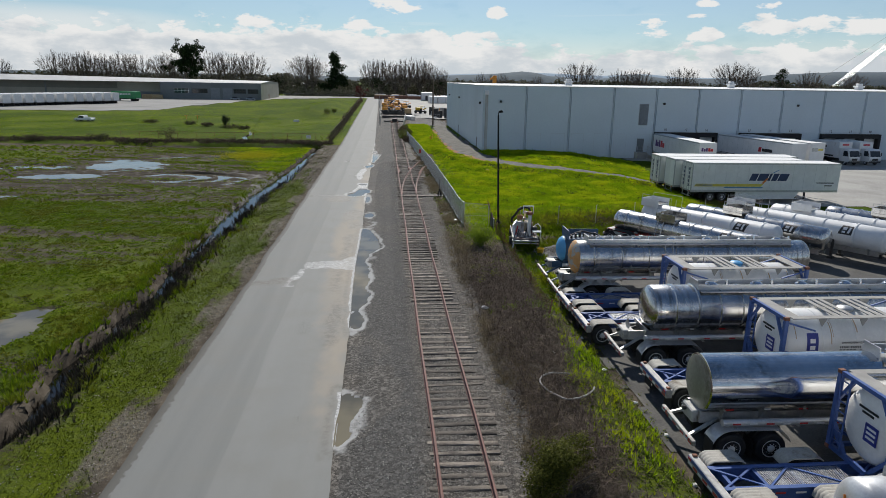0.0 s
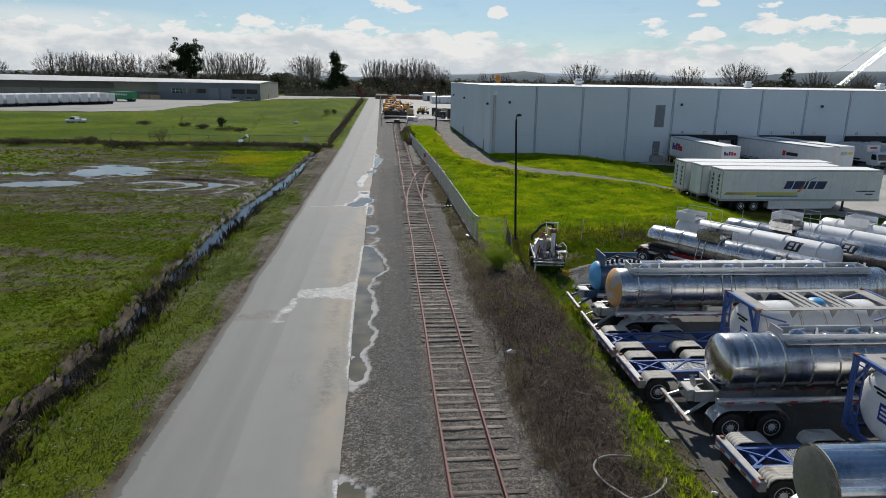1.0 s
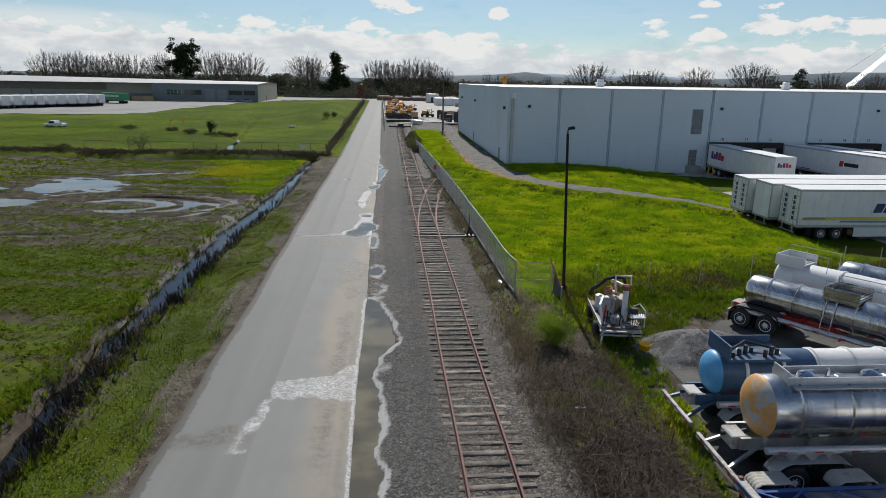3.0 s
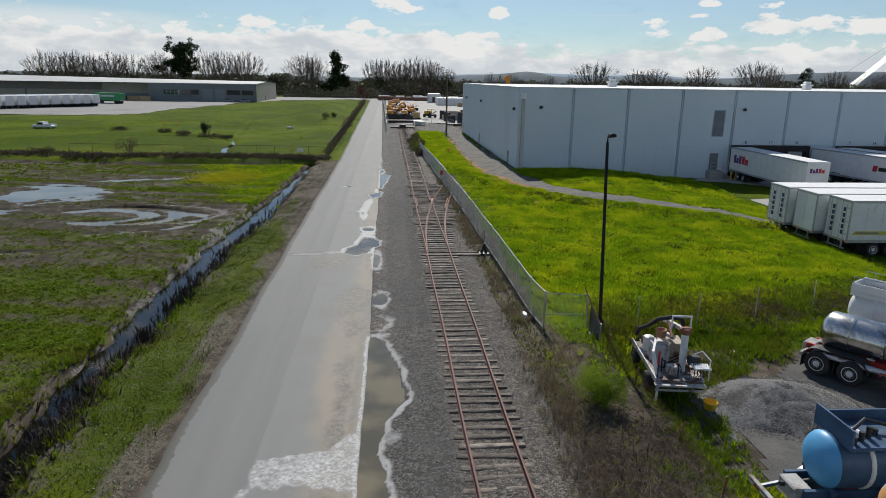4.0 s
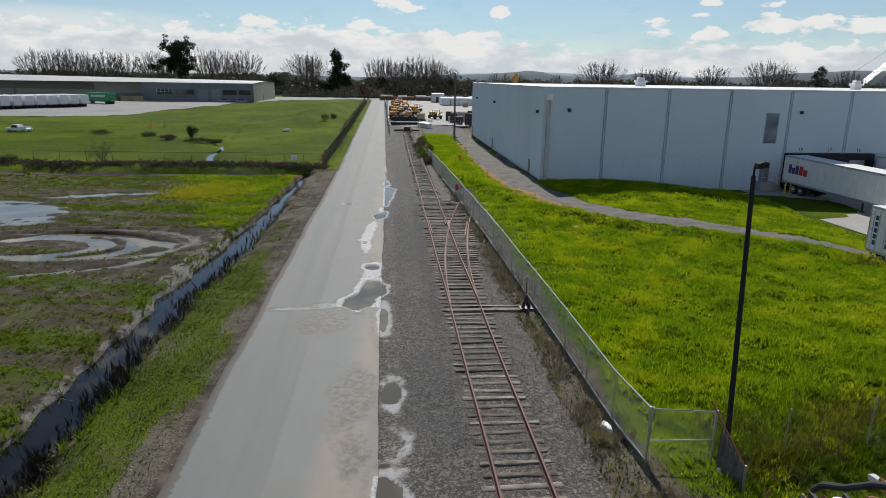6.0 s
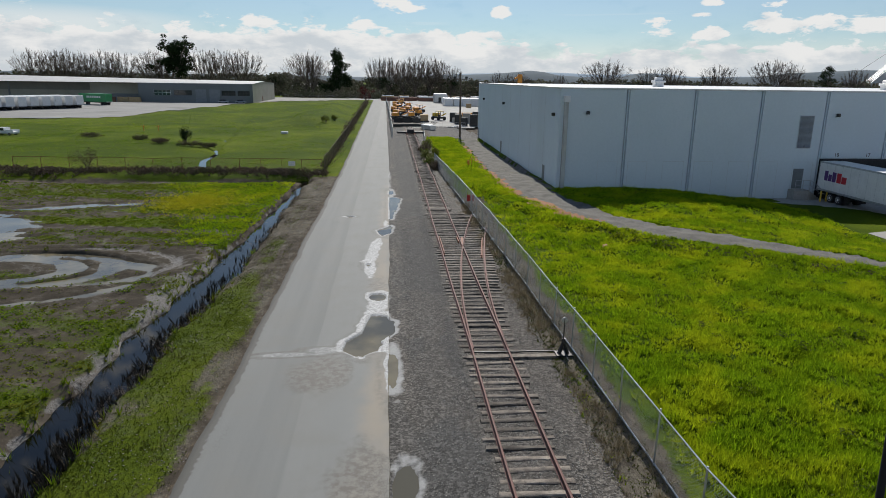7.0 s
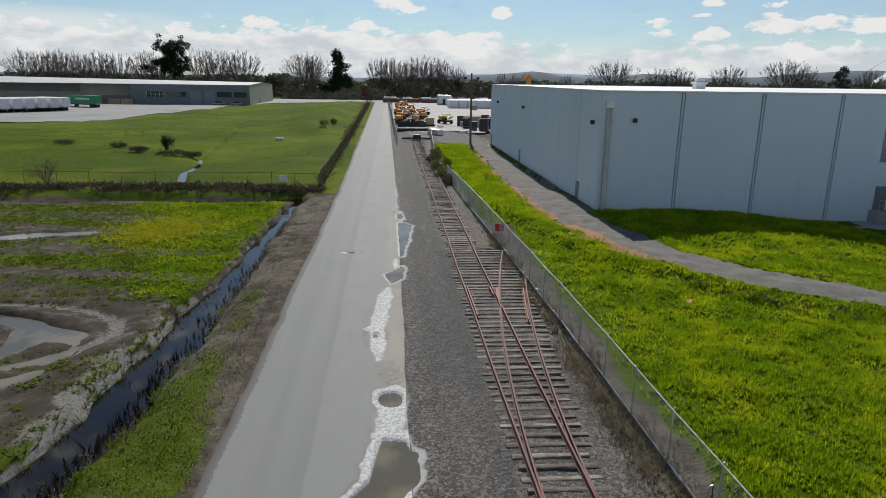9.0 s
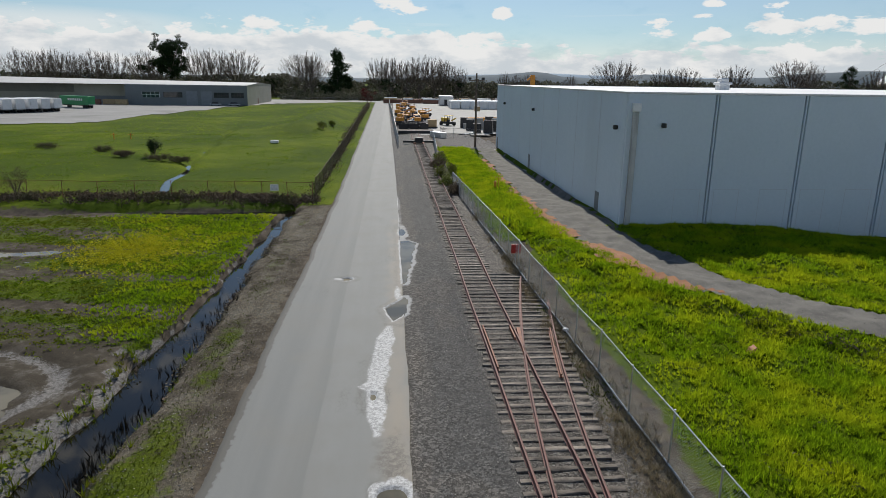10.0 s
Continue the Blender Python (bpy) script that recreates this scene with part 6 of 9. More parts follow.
def chassis(label, m, L=11.5, colour=BLUE):
    """A skeletal container chassis; tail at the origin."""
    c = thing("container_chassis", label, "trailer chassis", "container chassis", m)
    for y in (-0.5, 0.5):
        part("main_beam", G().box(0.24, L, y - 0.012, y + 0.012, 0.60, 0.96).box(0.24, L, y - 0.075, y + 0.075, 0.96, 0.985).box(0.24, L, y - 0.075, y + 0.075, 0.58, 0.60), colour, c)
    for x in (0.55, 1.55, 2.6, 3.9, 5.2, 6.6, 8.0, 9.6, 11.0):
        part("cross_member", G().box(x - 0.05, x + 0.05, -0.486, 0.486, 0.74, 0.94), colour, c)
    for x0, x1, s in ((0.3, 1.5, 1), (0.3, 1.5, -1), (1.6, 2.6, 1), (2.6, 3.85, -1), (4.0, 5.2, 1)):
        part("brace", G().bar((x0, -0.44 * s, 0.968), (x1, 0.44 * s, 0.968), 0.06, 0.03), colour, c, "slanting blue brace")
    g = G()
    x = 1.6
    while x < 4.1:
        g.box(x, x + 0.012, -0.42, 0.42, 0.942, 0.95)
        x += 0.05
    for i in range(18):
        y = -0.42 + i * 0.048
        g.box(1.6, 4.1, y, y + 0.01, 0.941, 0.949)
    part("deck_grating", g, GALV, c, "grey expanded metal deck")
    part("rear_beam", G().chamfer(0.0, 0.24, -1.25, 1.25, 0.66, 0.98, 0.02), BUMPER, c, "pale rear cross beam")
    part("beam_face", G().box(-0.010, -0.001, -1.22, 1.22, 0.84, 0.955), colour, c, "blue painted band")
    for k in range(8):
        part("marker_strip", G().box(-0.008, -0.001, -1.17 + k * 0.3, -0.92 + k * 0.3, 0.72, 0.79), RED if k % 2 == 0 else WHITE, c)
    for y in (-1.1, 1.1):
        part("tail_lamp", G().box(-0.02, -0.011, y - 0.09, y + 0.09, 0.86, 0.93), RED, c)
        part("twist_lock", G().chamfer(0.06, 0.2, y - 0.07, y + 0.07, 0.98, 1.04, 0.02), RUST, c)
    for x in (6.0, 11.2 if L > 11.3 else 10.8):
        part("bolster", G().box(x - 0.12, x + 0.12, -1.22, -0.58, 0.72, 0.95).box(x - 0.12, x + 0.12, 0.58, 1.22, 0.72, 0.95), colour, c)
    reflectors(c, [1.7, 2.3, 3.0, 4.4, 5.2, 7.0, 8.2], -0.518, 0.76)
    for x in (0.78, 3.3):
        part("axle", G().tube([(x, -0.9, 0.5), (x, 0.9, 0.5)], 0.065, 8), CHASSIS, c)
        part("spring_hanger", G().prism([(x - 0.6, 0.6), (x + 0.6, 0.6), (x + 0.3, 0.42), (x - 0.3, 0.42)], -0.55, -0.45, "y").prism([(x - 0.6, 0.6), (x + 0.6, 0.6), (x + 0.3, 0.42), (x - 0.3, 0.42)], 0.45, 0.55, "y"), CHASSIS, c)
        for s in (-1, 1):
            wheel(c, x, 0.93 * s, 0.5, rim=WHITE, out=s)
            ribbed_guard(c, x + (0.12 if x < 1 else 0), 0.93 * s)
    for s in (-1, 1):
        part("mud_flap", G().box(0.24, 0.26, 0.93 * s - 0.3, 0.93 * s + 0.3, 0.12, 0.64), DARK, c)
        part("landing_leg", G().box(8.6, 8.75, s * 0.675 - 0.075, s * 0.675 + 0.075, 0.0, 0.75), CHASSIS, c)
    return c


def tank_container(label, m):
    """A 20-foot tank container in its blue frame; near end at the origin, base at z = 0."""
    L, W, H = 6.06, 2.44, 2.59
    t = thing("tank_container", label, "tank container", "tank containers", m)
    prof = [(0.16, 0.02), (0.17, 0.5), (0.20, 0.8), (0.26, 0.97), (0.35, 1.07), (0.48, 1.12)]
    body = []
    for x in (1.7, 3.0, 4.3):
        body += [(x - 0.03, 1.12), (x - 0.02, 1.135), (x + 0.02, 1.135), (x + 0.03, 1.12)]
    part("barrel", G().lathe(prof + body + [(L - u, q) for u, q in reversed(prof)], "x", 40, (0, 0, 1.32)), TANK_WHITE, t, "white tank barrel with rust streaks")
    for x in (0.075, L - 0.075):
        for y in (-W / 2 + 0.075, W / 2 - 0.075):
            part("corner_post", G().chamfer(x - 0.075, x + 0.075, y - 0.075, y + 0.075, 0.12, H - 0.12, 0.012), BLUE, t)
            for z in (0.0, H - 0.12):
                part("corner_casting", G().chamfer(x - 0.09, x + 0.09, y - 0.08, y + 0.08, z, z + 0.12, 0.012), RUST, t, "rusty corner casting")
        part("end_beam", G().box(x - 0.06, x + 0.06, -W / 2 + 0.15, W / 2 - 0.15, H - 0.14, H - 0.02), BLUE, t)
        part("end_beam", G().box(x - 0.06, x + 0.06, -W / 2 + 0.15, W / 2 - 0.15, 0.02, 0.16), BLUE, t)
        for s in (-1, 1):
            part("end_brace", G().bar((x, s * (W / 2 - 0.12), 1.65), (x, s * 0.55, H - 0.1), 0.09), BLUE, t)
            part("end_brace", G().bar((x, s * (W / 2 - 0.12), 0.85), (x, s * 0.5, 0.12), 0.12), BLUE, t)
    for s in (-1, 1):
        y = s * (W / 2 - 0.075)
        part("side_rail", G().box(0.15, L - 0.15, y - 0.06, y + 0.06, 0.02, 0.14), BLUE, t)
        for x0, x1 in ((0.15, 1.25), (L - 0.15, L - 1.25)):
            part("side_brace", G().bar((x0, y, H - 0.22), (x1, y, H - 0.55), 0.06), BLUE, t)
            part("side_brace", G().bar((x0, y, 0.6), (x1, y, 0.12), 0.09), BLUE, t)
        part("walkway", G().box(0.3, L - 0.3, s * 1.05 - 0.14, s * 1.05 + 0.14, H - 0.08, H - 0.045), PLANK, t, "grey-beige top walkway plank")
    for x0, x1 in ((0.15, 0.65), (L - 0.65, L - 0.15)):
        part("walkway", G().box(x0, x1, -1.0, 1.0, H - 0.078, H - 0.043), PLANK, t)
    for x in (2.15, 2.45, 2.75, 3.55, 3.85, 4.15):
        part("walkway_plank", G().box(x - 0.09, x + 0.09, -0.9, 0.9, H - 0.085, H - 0.05), PLANK, t)
    for x in (1.6, 3.2, 4.7):
        for s in (-1, 1):
            part("walkway_stay", G().prism([(x - 0.2, H - 0.08), (x + 0.2, H - 0.08), (x, H - 0.45)], s * 0.98 - 0.02, s * 0.98 + 0.02, "y"), PLANK, t)
    lid = part("man_lid", G().lathe([(2.38, 0.28), (2.5, 0.3), (2.54, 0.26), (2.58, 0.05)], "z", 20, (3.15, 0, 0)), SKY_BLUE if "blue lid" in label else DULL_STEEL, t)
    g = G()
    for y in (0.62, 0.98):
        g.bar((-0.0, y, 0.2), (-0.0, y, H - 0.1), 0.04)
    for i in range(7):
        g.bar((-0.0, 0.62, 0.4 + i * 0.32), (-0.0, 0.98, 0.4 + i * 0.32), 0.03)
    part("ladder", g, BLUE, t)
    # plain panel on the end and the side in place of the owner's sign
    def on_shell(x0, x1, a0, a1, mat, name, label2, lift=0.012, n=6):
        p, f = [], []
        for i in range(n + 1):
            a = radians(a0 + (a1 - a0) * i / n)
            p += [(x0, -(1.12 + lift) * math.cos(a), 1.32 + (1.12 + lift) * math.sin(a)), (x1, -(1.12 + lift) * math.cos(a), 1.32 + (1.12 + lift) * math.sin(a))]
        f = [(2 * i, 2 * i + 1, 2 * i + 3, 2 * i + 2) for i in range(n)]
        return part(name, G().add(p, f), mat, t, label2)

    on_shell(1.05, 1.5, -38, 30, NAVY, "logo", "plain dark blue panel")
    for k in range(4):
        on_shell(1.17, 1.38, -28 + 13 * k, -20 + 13 * k, WHITE, "logo_bar", "", 0.018, 3)
    for k, (x1, a0) in enumerate(((5.1, 8), (3.2, 2), (4.0, -4))):
        n = 26 if k == 0 else 12
        for i in range(n):
            x = 2.35 + (x1 - 2.35) * i / n
            if i % 7 != 5 and k:
                on_shell(x, x + 0.6 * (x1 - 2.35) / n, a0 - 1.4, a0 + 2.2, BLACK, "lettering_bar", "", 0.016, 1)
    part("logo", G().box(0.135, 0.150, -0.52, -0.02, 0.95, 1.50), NAVY, t, "plain dark blue panel")
    for z in (1.06, 1.2, 1.34):
        part("logo_bar", G().box(0.127, 0.135, -0.45, -0.10, z, z + 0.07), WHITE, t)
    for z, y0, y1 in ((2.02, -0.4, 0.35), (1.9, -0.25, 0.2)):
        part("lettering_bar", G().box(0.150, 0.165, y0, y1, z - 0.2, z - 0.13), BLACK, t)
    for k, (x, a0, a1, w) in enumerate(((2.0, 52, 8, 0.035), (2.08, 58, 22, 0.02), (3.02, 60, 30, 0.05), (4.3, 55, -5, 0.025), (4.36, 50, 26, 0.05), (0.62, 50, 20, 0.03), (5.3, 56, 12, 0.03))):
        on_shell(x, x + w, a0, a1, RUST_RUN, "rust_streak", "", 0.004, 5)
    curve = bpy.data.curves.new("lettering", "FONT")
    curve.body, curve.size, curve.extrude = "ENVIRONMENTALLY HAZARDOUS SUBSTANCES", 0.115, 0.002
    text = new("lettering", curve)
    text.data.materials.append(BLACK)
    text.parent = t
    text.matrix_local = pose(2.4, -1.138, 1.50, 82, 0, 0)
    return t


def van_trailer(label, m, L=16.15, W=2.6, H=4.1, floor=1.1, side=WHITE, marks=(), skirt=True, swing=True):
    """A box semi-trailer; tail at the origin, nose along +x."""
    t = thing("box_trailer", label, "semi-trailer", "box trailers", m)
    g = G().chamfer(0.05, L, -W / 2, W / 2, floor, H, 0.03)
    part("body", g, side, t)
    part("roof_skin", G().box(0.1, L - 0.08, -W / 2 + 0.06, W / 2 - 0.06, H - 0.001, H + 0.012), ROOF, t, "white roof skin")
    for s in (-1, 1):
        y = s * (W / 2 + 0.012)
        part("top_rail", G().box(0.05, L, min(y, y - s * 0.02), max(y, y - s * 0.02), H - 0.16, H + 0.01), GALV, t)
        part("bottom_rail", G().box(0.05, L, min(y, y - s * 0.02), max(y, y - s * 0.02), floor - 0.06, floor + 0.16), GALV, t, "riveted bottom rail")
        g = G()
        for i in range(1, int(L / 1.22)):
            x = i * 1.22
            g.box(x - 0.006, x + 0.006, s * (W / 2 + 0.003) - 0.003, s * (W / 2 + 0.003) + 0.003, floor + 0.16, H - 0.16)
        part("side_seams", g, GALV, t)
    # rear frame and doors
    part("rear_frame", G().box(-0.02, 0.06, -W / 2, -W / 2 + 0.1, floor - 0.06, H).box(-0.02, 0.06, W / 2 - 0.1, W / 2, floor - 0.06, H)
         .box(-0.02, 0.06, -W / 2 + 0.1, W / 2 - 0.1, H - 0.16, H).box(-0.02, 0.06, -W / 2 + 0.1, W / 2 - 0.1, floor - 0.06, floor + 0.1), GALV, t)
    for s in (-1, 1):
        d = part("door", G().chamfer(-0.012, 0.05, min(0.01 * s, s * (W / 2 - 0.1)), max(0.01 * s, s * (W / 2 - 0.1)), floor + 0.1, H - 0.16, 0.01), side, t)
        if swing:
            for y in (0.35, 0.85):
                part("lock_rod", G().tube([(-0.05, s * y, floor + 0.05), (-0.05, s * y, H - 0.1)], 0.02, 6), GALV, d)
            for z in (floor + 0.5, floor + 1.4, H - 0.6):
                part("hinge", G().box(-0.03, -0.012, s * (W / 2 - 0.3) - 0.14, s * (W / 2 - 0.3) + 0.14, z, z + 0.06), GALV, d)
    part("under_ride_guard", G().box(-0.02, 0.08, -1.0, 1.0, 0.52, 0.62).box(-0.02, 0.08, -0.75, -0.67, 0.6, floor).box(-0.02, 0.08, 0.67, 0.75, 0.6, floor), GALV, t)
    for y in (-1.05, -0.9, 0.9, 1.05):
        part("tail_lamp", G().box(-0.03, -0.021, y - 0.05, y + 0.05, floor - 0.05, floor + 0.05), RED, t)
    for y in (-0.5, 0.5):
        part("frame_rail", G().box(0.3, 5.6, y - 0.05, y + 0.05, floor - 0.35, floor - 0.05), CHASSIS, t)
    for x in (2.2, 3.5):
        part("axle", G().tube([(x, -0.9, 0.5), (x, 0.9, 0.5)], 0.07, 8), CHASSIS, t)
        for s in (-1, 1):
            wheel(t, x, 0.92 * s, 0.5, rim=WHITE, out=s)
    for x in (1.3, 4.4):
        for s in (-1, 1):
            part("mud_flap", G().box(x - 0.01, x + 0.01, 0.92 * s - 0.3, 0.92 * s + 0.3, 0.25, floor - 0.06), DARK, t)
    if skirt:
        for s in (-1, 1):
            y = s * (W / 2 - 0.06)
            part("side_skirt", G().prism([(4.9, floor - 0.06), (11.9, floor - 0.06), (11.4, 0.32), (4.9, 0.26)], y - 0.02, y + 0.02, "y"), side, t, "white aerodynamic side skirt")
    for s in (-1, 1):
        part("landing_gear", G().box(L - 3.4, L - 3.25, s * 0.8 - 0.07, s * 0.8 + 0.07, 0.1, floor).box(L - 3.5, L - 3.15, s * 0.8 - 0.16, s * 0.8 + 0.16, 0.0, 0.1), CHASSIS, t)
    part("nose_panel", G().box(L, L + 0.006, -W / 2 + 0.1, W / 2 - 0.1, floor + 0.2, H - 0.15), side, t)
    for name, face, u0, u1, z0, z1, mat, slant in marks:
        if face == "t":
            g = G().box(-0.022, -0.014, u0, u1, z0, z1)
        elif face == "n":
            g = G().box(L + 0.008, L + 0.014, u0, u1, z0, z1)
        else:
            s = -1 if face == "r" else 1
            y = s * (W / 2 + 0.008)
            g = G().prism([(u0, z0), (u1, z0), (u1 + slant, z1), (u0 + slant, z1)], y - 0.004, y + 0.004, "y")
        part(name, g, mat, t)
    return t

# ---- the tanker yard: a row with tails to the fence ----
YZ = -0.285
scrawled = tank_trailer("small bright tank trailer with red scrawl on its domed end", pose(9.9, 12.0, YZ), 12.0, 0.82, 2.2, ALU, walk_from=1.6, rings=1.6, ladder=0)
for k, (y0, z0, y1, z1) in enumerate(((-0.35, 2.35, -0.1, 2.62), (-0.1, 2.62, 0.02, 2.3), (0.02, 2.3, 0.22, 2.58), (-0.3, 2.2, 0.2, 2.12))):
    def dome(y, z):
        q = math.hypot(y, z - 2.2) / 0.82
        return (0.55 + float(np.interp(q, [0, 0.35, 0.62, 0.83, 0.95], [0.0, 0.02, 0.08, 0.17, 0.27])) - 0.02, y, z)
    part("scrawl", G().tube([dome(y0 + (y1 - y0) * i / 5, z0 + (z1 - z0) * i / 5) for i in range(6)], 0.03, 5), LOGO_ORANGE, scrawled)
tank_trailer("mirror-polished flat-ended tank trailer parked on the yard", pose(9.85, 18.65, YZ, 0, 0, -1), 13.0, 0.94, 2.28, MIRROR_STEEL, flat=True, rings=0, walk_from=6.0, ladder=0, wheels_at=(1.0, 2.3), start=0.25)
b2 = tank_trailer("ribbed stainless steel tank trailer with a long top walkway", pose(10.0, 25.45, YZ, 0, 0, -1), 14.5, 0.98, 2.38, STEEL, rings=0.95, walk_from=3.0, ladder=0, wheels_at=(1.18, 2.62), start=0.85)
part("placard_plate", G().prism([(0.0, 1.35), (0.28, 1.63), (0.0, 1.91), (-0.28, 1.63)], 0.30, 0.315, "x"), BUMPER, b2, "worn diamond placard plate")
b1 = tank_trailer("stainless tank trailer with a faded orange round end", pose(9.4, 33.6, YZ, 0, 0, -1), 14.0, 0.92, 2.4, STEEL, ORANGE_END, 1.5, walk_from=1.4, ladder=5.6, end_label="faded orange domed end, paint worn grey")
for x in (1.5, 2.1, 2.7):
    part("placard_plate", G().prism([(x - 0.25, 1.35), (x, 1.10), (x + 0.25, 1.35), (x, 1.60)], -1.02, -1.005, "y"), BUMPER, b1, "grey diamond placard plate")
vac = tank_trailer("rusty cream vacuum tank trailer with a blue pump deck", pose(9.5, 36.6, YZ, 0, 0, -1), 13.0, 0.74, 2.08, TANK_WHITE, SKY_BLUE, 1.3, walk_from=4.0, ladder=0, frame_mat=CAB_BLUE, spill=False, end_label="bright blue domed end with red rim")
part("blue_shell", G().lathe([(0.9, 0.75), (0.9, 0.752), (4.2, 0.752), (4.2, 0.74)], "x", 36, (0, 0, 2.08)), CAB_BLUE, vac, "dark blue front part of the tank")
part("pump_deck", G().chamfer(1.0, 3.2, -0.75, 0.75, 2.72, 2.82, 0.02).box(1.0, 1.06, -0.75, 0.75, 2.82, 3.3).box(1.0, 3.2, 0.7, 0.75, 2.82, 3.1), CAB_BLUE, vac)
for k in range(7):
    part("valve", G().tube([(1.25 + 0.28 * k, -0.5 + 0.13 * (k % 4), 2.8), (1.25 + 0.28 * k, -0.5 + 0.13 * (k % 4), 3.0 + 0.07 * (k % 3))], 0.07, 8), BLACK, vac)
part("pump_pipe", G().tube([(1.2, -0.3, 2.95), (2.0, 0.2, 3.1), (3.0, -0.2, 2.95)], 0.05, 8), BLACK, vac, "black pipe")

for x, y, label in ((8.95, 15.3, "blue skeletal chassis with dusty cream mudguards"), (10.0, 21.8, "blue skeletal chassis tucked between tank trailers"), (9.0, 28.15, "bright blue skeletal chassis under a tank container"), (8.95, 30.95, "faded blue skeletal chassis, empty")):
    chassis(label, pose(x, y, YZ, 0, 0, 0), 11.6 if y < 30 else 12.2, colour=BLUE)
tank_container("white tank container in a blue frame, rust streaked", pose(13.45, 15.6, YZ + 0.935), )
tank_container("white tank container with rust streaks and dark blue panel", pose(14.4, 22.2, YZ + 0.935))
tank_container("white tank container with a blue lid on top", pose(13.5, 28.6, YZ + 0.935))

# a slanting row behind it
ROW = (("long steel tank trailer on a red frame with a top box", 17.0, 47.1, -56.4, 11.9, 0.80, STEEL, 1.3, 4.3, RED, CHASSIS, 0.79),
       ("white tank trailer with a railed platform at its tail", 20.2, 49.8, -57.0, 11.3, 0.82, WHITE, 2.1, 0.7, DULL_STEEL, WHITE, None),
       ("stepped steel tank trailer with a railed top platform", 23.5, 49.4, -58.5, 11.4, 0.82, STEEL, 1.3, 4.0, DULL_STEEL, ALU, 0.77),
       ("white tank trailer with a railed platform at its tail", 26.8, 49.4, -58.0, 12.2, 0.84, WHITE, 2.1, 0.9, DULL_STEEL, WHITE, None),
       ("white tank trailer with a wide railed platform", 30.4, 49.2, -58.0, 12.2, 0.84, WHITE, 2.1, 2.4, DULL_STEEL, WHITE, None),
       ("pale steel tank trailer at the far side of the yard", 34.4, 48.3, -58.0, 12.2, 0.84, STEEL, 1.3, 4.0, DULL_STEEL, ALU, None))
for label, x, y, turn, length, radius, shell, rings, box_at, rail_mat, guard, nose in ROW:
    tank_trailer(label, pose(x, y, YZ, 0, 0, turn), length, radius, 1.72, shell, None, rings, frame_mat=rail_mat, platform=box_at, spill=False, mark=True, wheels_at=(0.95, 2.2), tail=0.55, ladder=box_at + 0.2 if 4 < box_at else 0, fend=guard, front_r=nose)

# ---- box trailers and lorries at the docks ----
AZ = -0.795
SW = [("logo", "r", 6.2, 6.95, 2.25, 3.0, LOGO_BLUE, 0.28), ("logo", "r", 7.05, 8.1, 2.25, 3.0, LOGO_BLUE, 0.28), ("logo", "r", 8.2, 8.45, 2.25, 3.0, LOGO_BLUE, 0.28), ("logo", "r", 8.6, 9.2, 2.25, 3.0, LOGO_BLUE, 0.28),
      ("logo", "r", 9.3, 10.3, 2.25, 3.0, LOGO_BLUE, 0.28), ("logo_swoosh", "r", 7.6, 7.85, 1.95, 2.5, LOGO_ORANGE, 0.5), ("logo_swoosh", "r", 8.6, 8.75, 3.05, 3.4, STRIPE_BLUE, 0.7),
      ("stripe", "r", 0.3, 7.6, 1.62, 1.9, STRIPE_YELLOW, 0.2), ("stripe", "r", 3.5, 7.7, 1.45, 1.6, STRIPE_BLUE, 0.15), ("lettering_bar", "r", 0.5, 2.3, 1.68, 1.84, GALV, 0.0),
      ("lettering_bar", "r", 13.6, 15.6, 2.0, 2.1, BLACK, 0.0), ("lettering_bar", "r", 14.6, 15.4, 1.7, 1.8, BLACK, 0.0)]
TAIL = [("logo", "t", y - 0.14, y + 0.14, 1.55 + 0.42 * k, 1.85 + 0.42 * k, LOGO_BLUE, 0) for y in (-0.6, 0.6) for k in range(5)]
SW = SW + TAIL
van_trailer("white box trailer with dark blue lettering shapes and a yellow stripe", pose(31.9, 66.5, AZ + 0.1, 0, 0, -1.0), marks=SW)
van_trailer("white box trailer with a plain roller door, unmarked", pose(31.3, 69.5, AZ + 0.1, 0, 0, -1.0), 14.6, swing=False, skirt=False)
van_trailer("white box trailer with grey rear doors", pose(30.9, 72.5, AZ + 0.1, 0, 0, -1.0), marks=TAIL, skirt=False)
FX = [("logo", "r", u, u + w, 2.2, z, mat, 0.0) for u, w, z, mat in ((1.0, 0.55, 3.2, LOGO_PURPLE), (1.62, 0.55, 2.9, LOGO_PURPLE), (2.24, 0.58, 3.2, LOGO_PURPLE), (2.95, 0.66, 3.2, LOGO_RED), (3.68, 0.72, 2.9, LOGO_RED))]
FX += [("logo", "n", u, u + w, 2.9, z, mat, 0) for u, w, z, mat in ((-0.95, 0.28, 3.4, LOGO_PURPLE), (-0.62, 0.26, 3.25, LOGO_PURPLE), (-0.31, 0.28, 3.4, LOGO_PURPLE), (0.04, 0.3, 3.4, LOGO_RED), (0.38, 0.34, 3.25, LOGO_RED))]
van_trailer("white box trailer backed against a dock, purple and red marks", pose(45.2, 104.8, AZ, 0, 0, -90), marks=FX, skirt=False)
RY = [("logo", "r", 9.5, 10.1, 2.3, 3.0, LOGO_RED, 0.1), ("logo", "r", 10.3, 12.4, 2.4, 2.85, BLACK, 0.0), ("lettering_bar", "r", 0.4, 5.0, 1.35, 1.42, BLACK, 0.0)]
van_trailer("white box trailer at a dock with a red and black mark", pose(56.0, 104.6, AZ, 0, 0, -80), marks=RY, skirt=False)
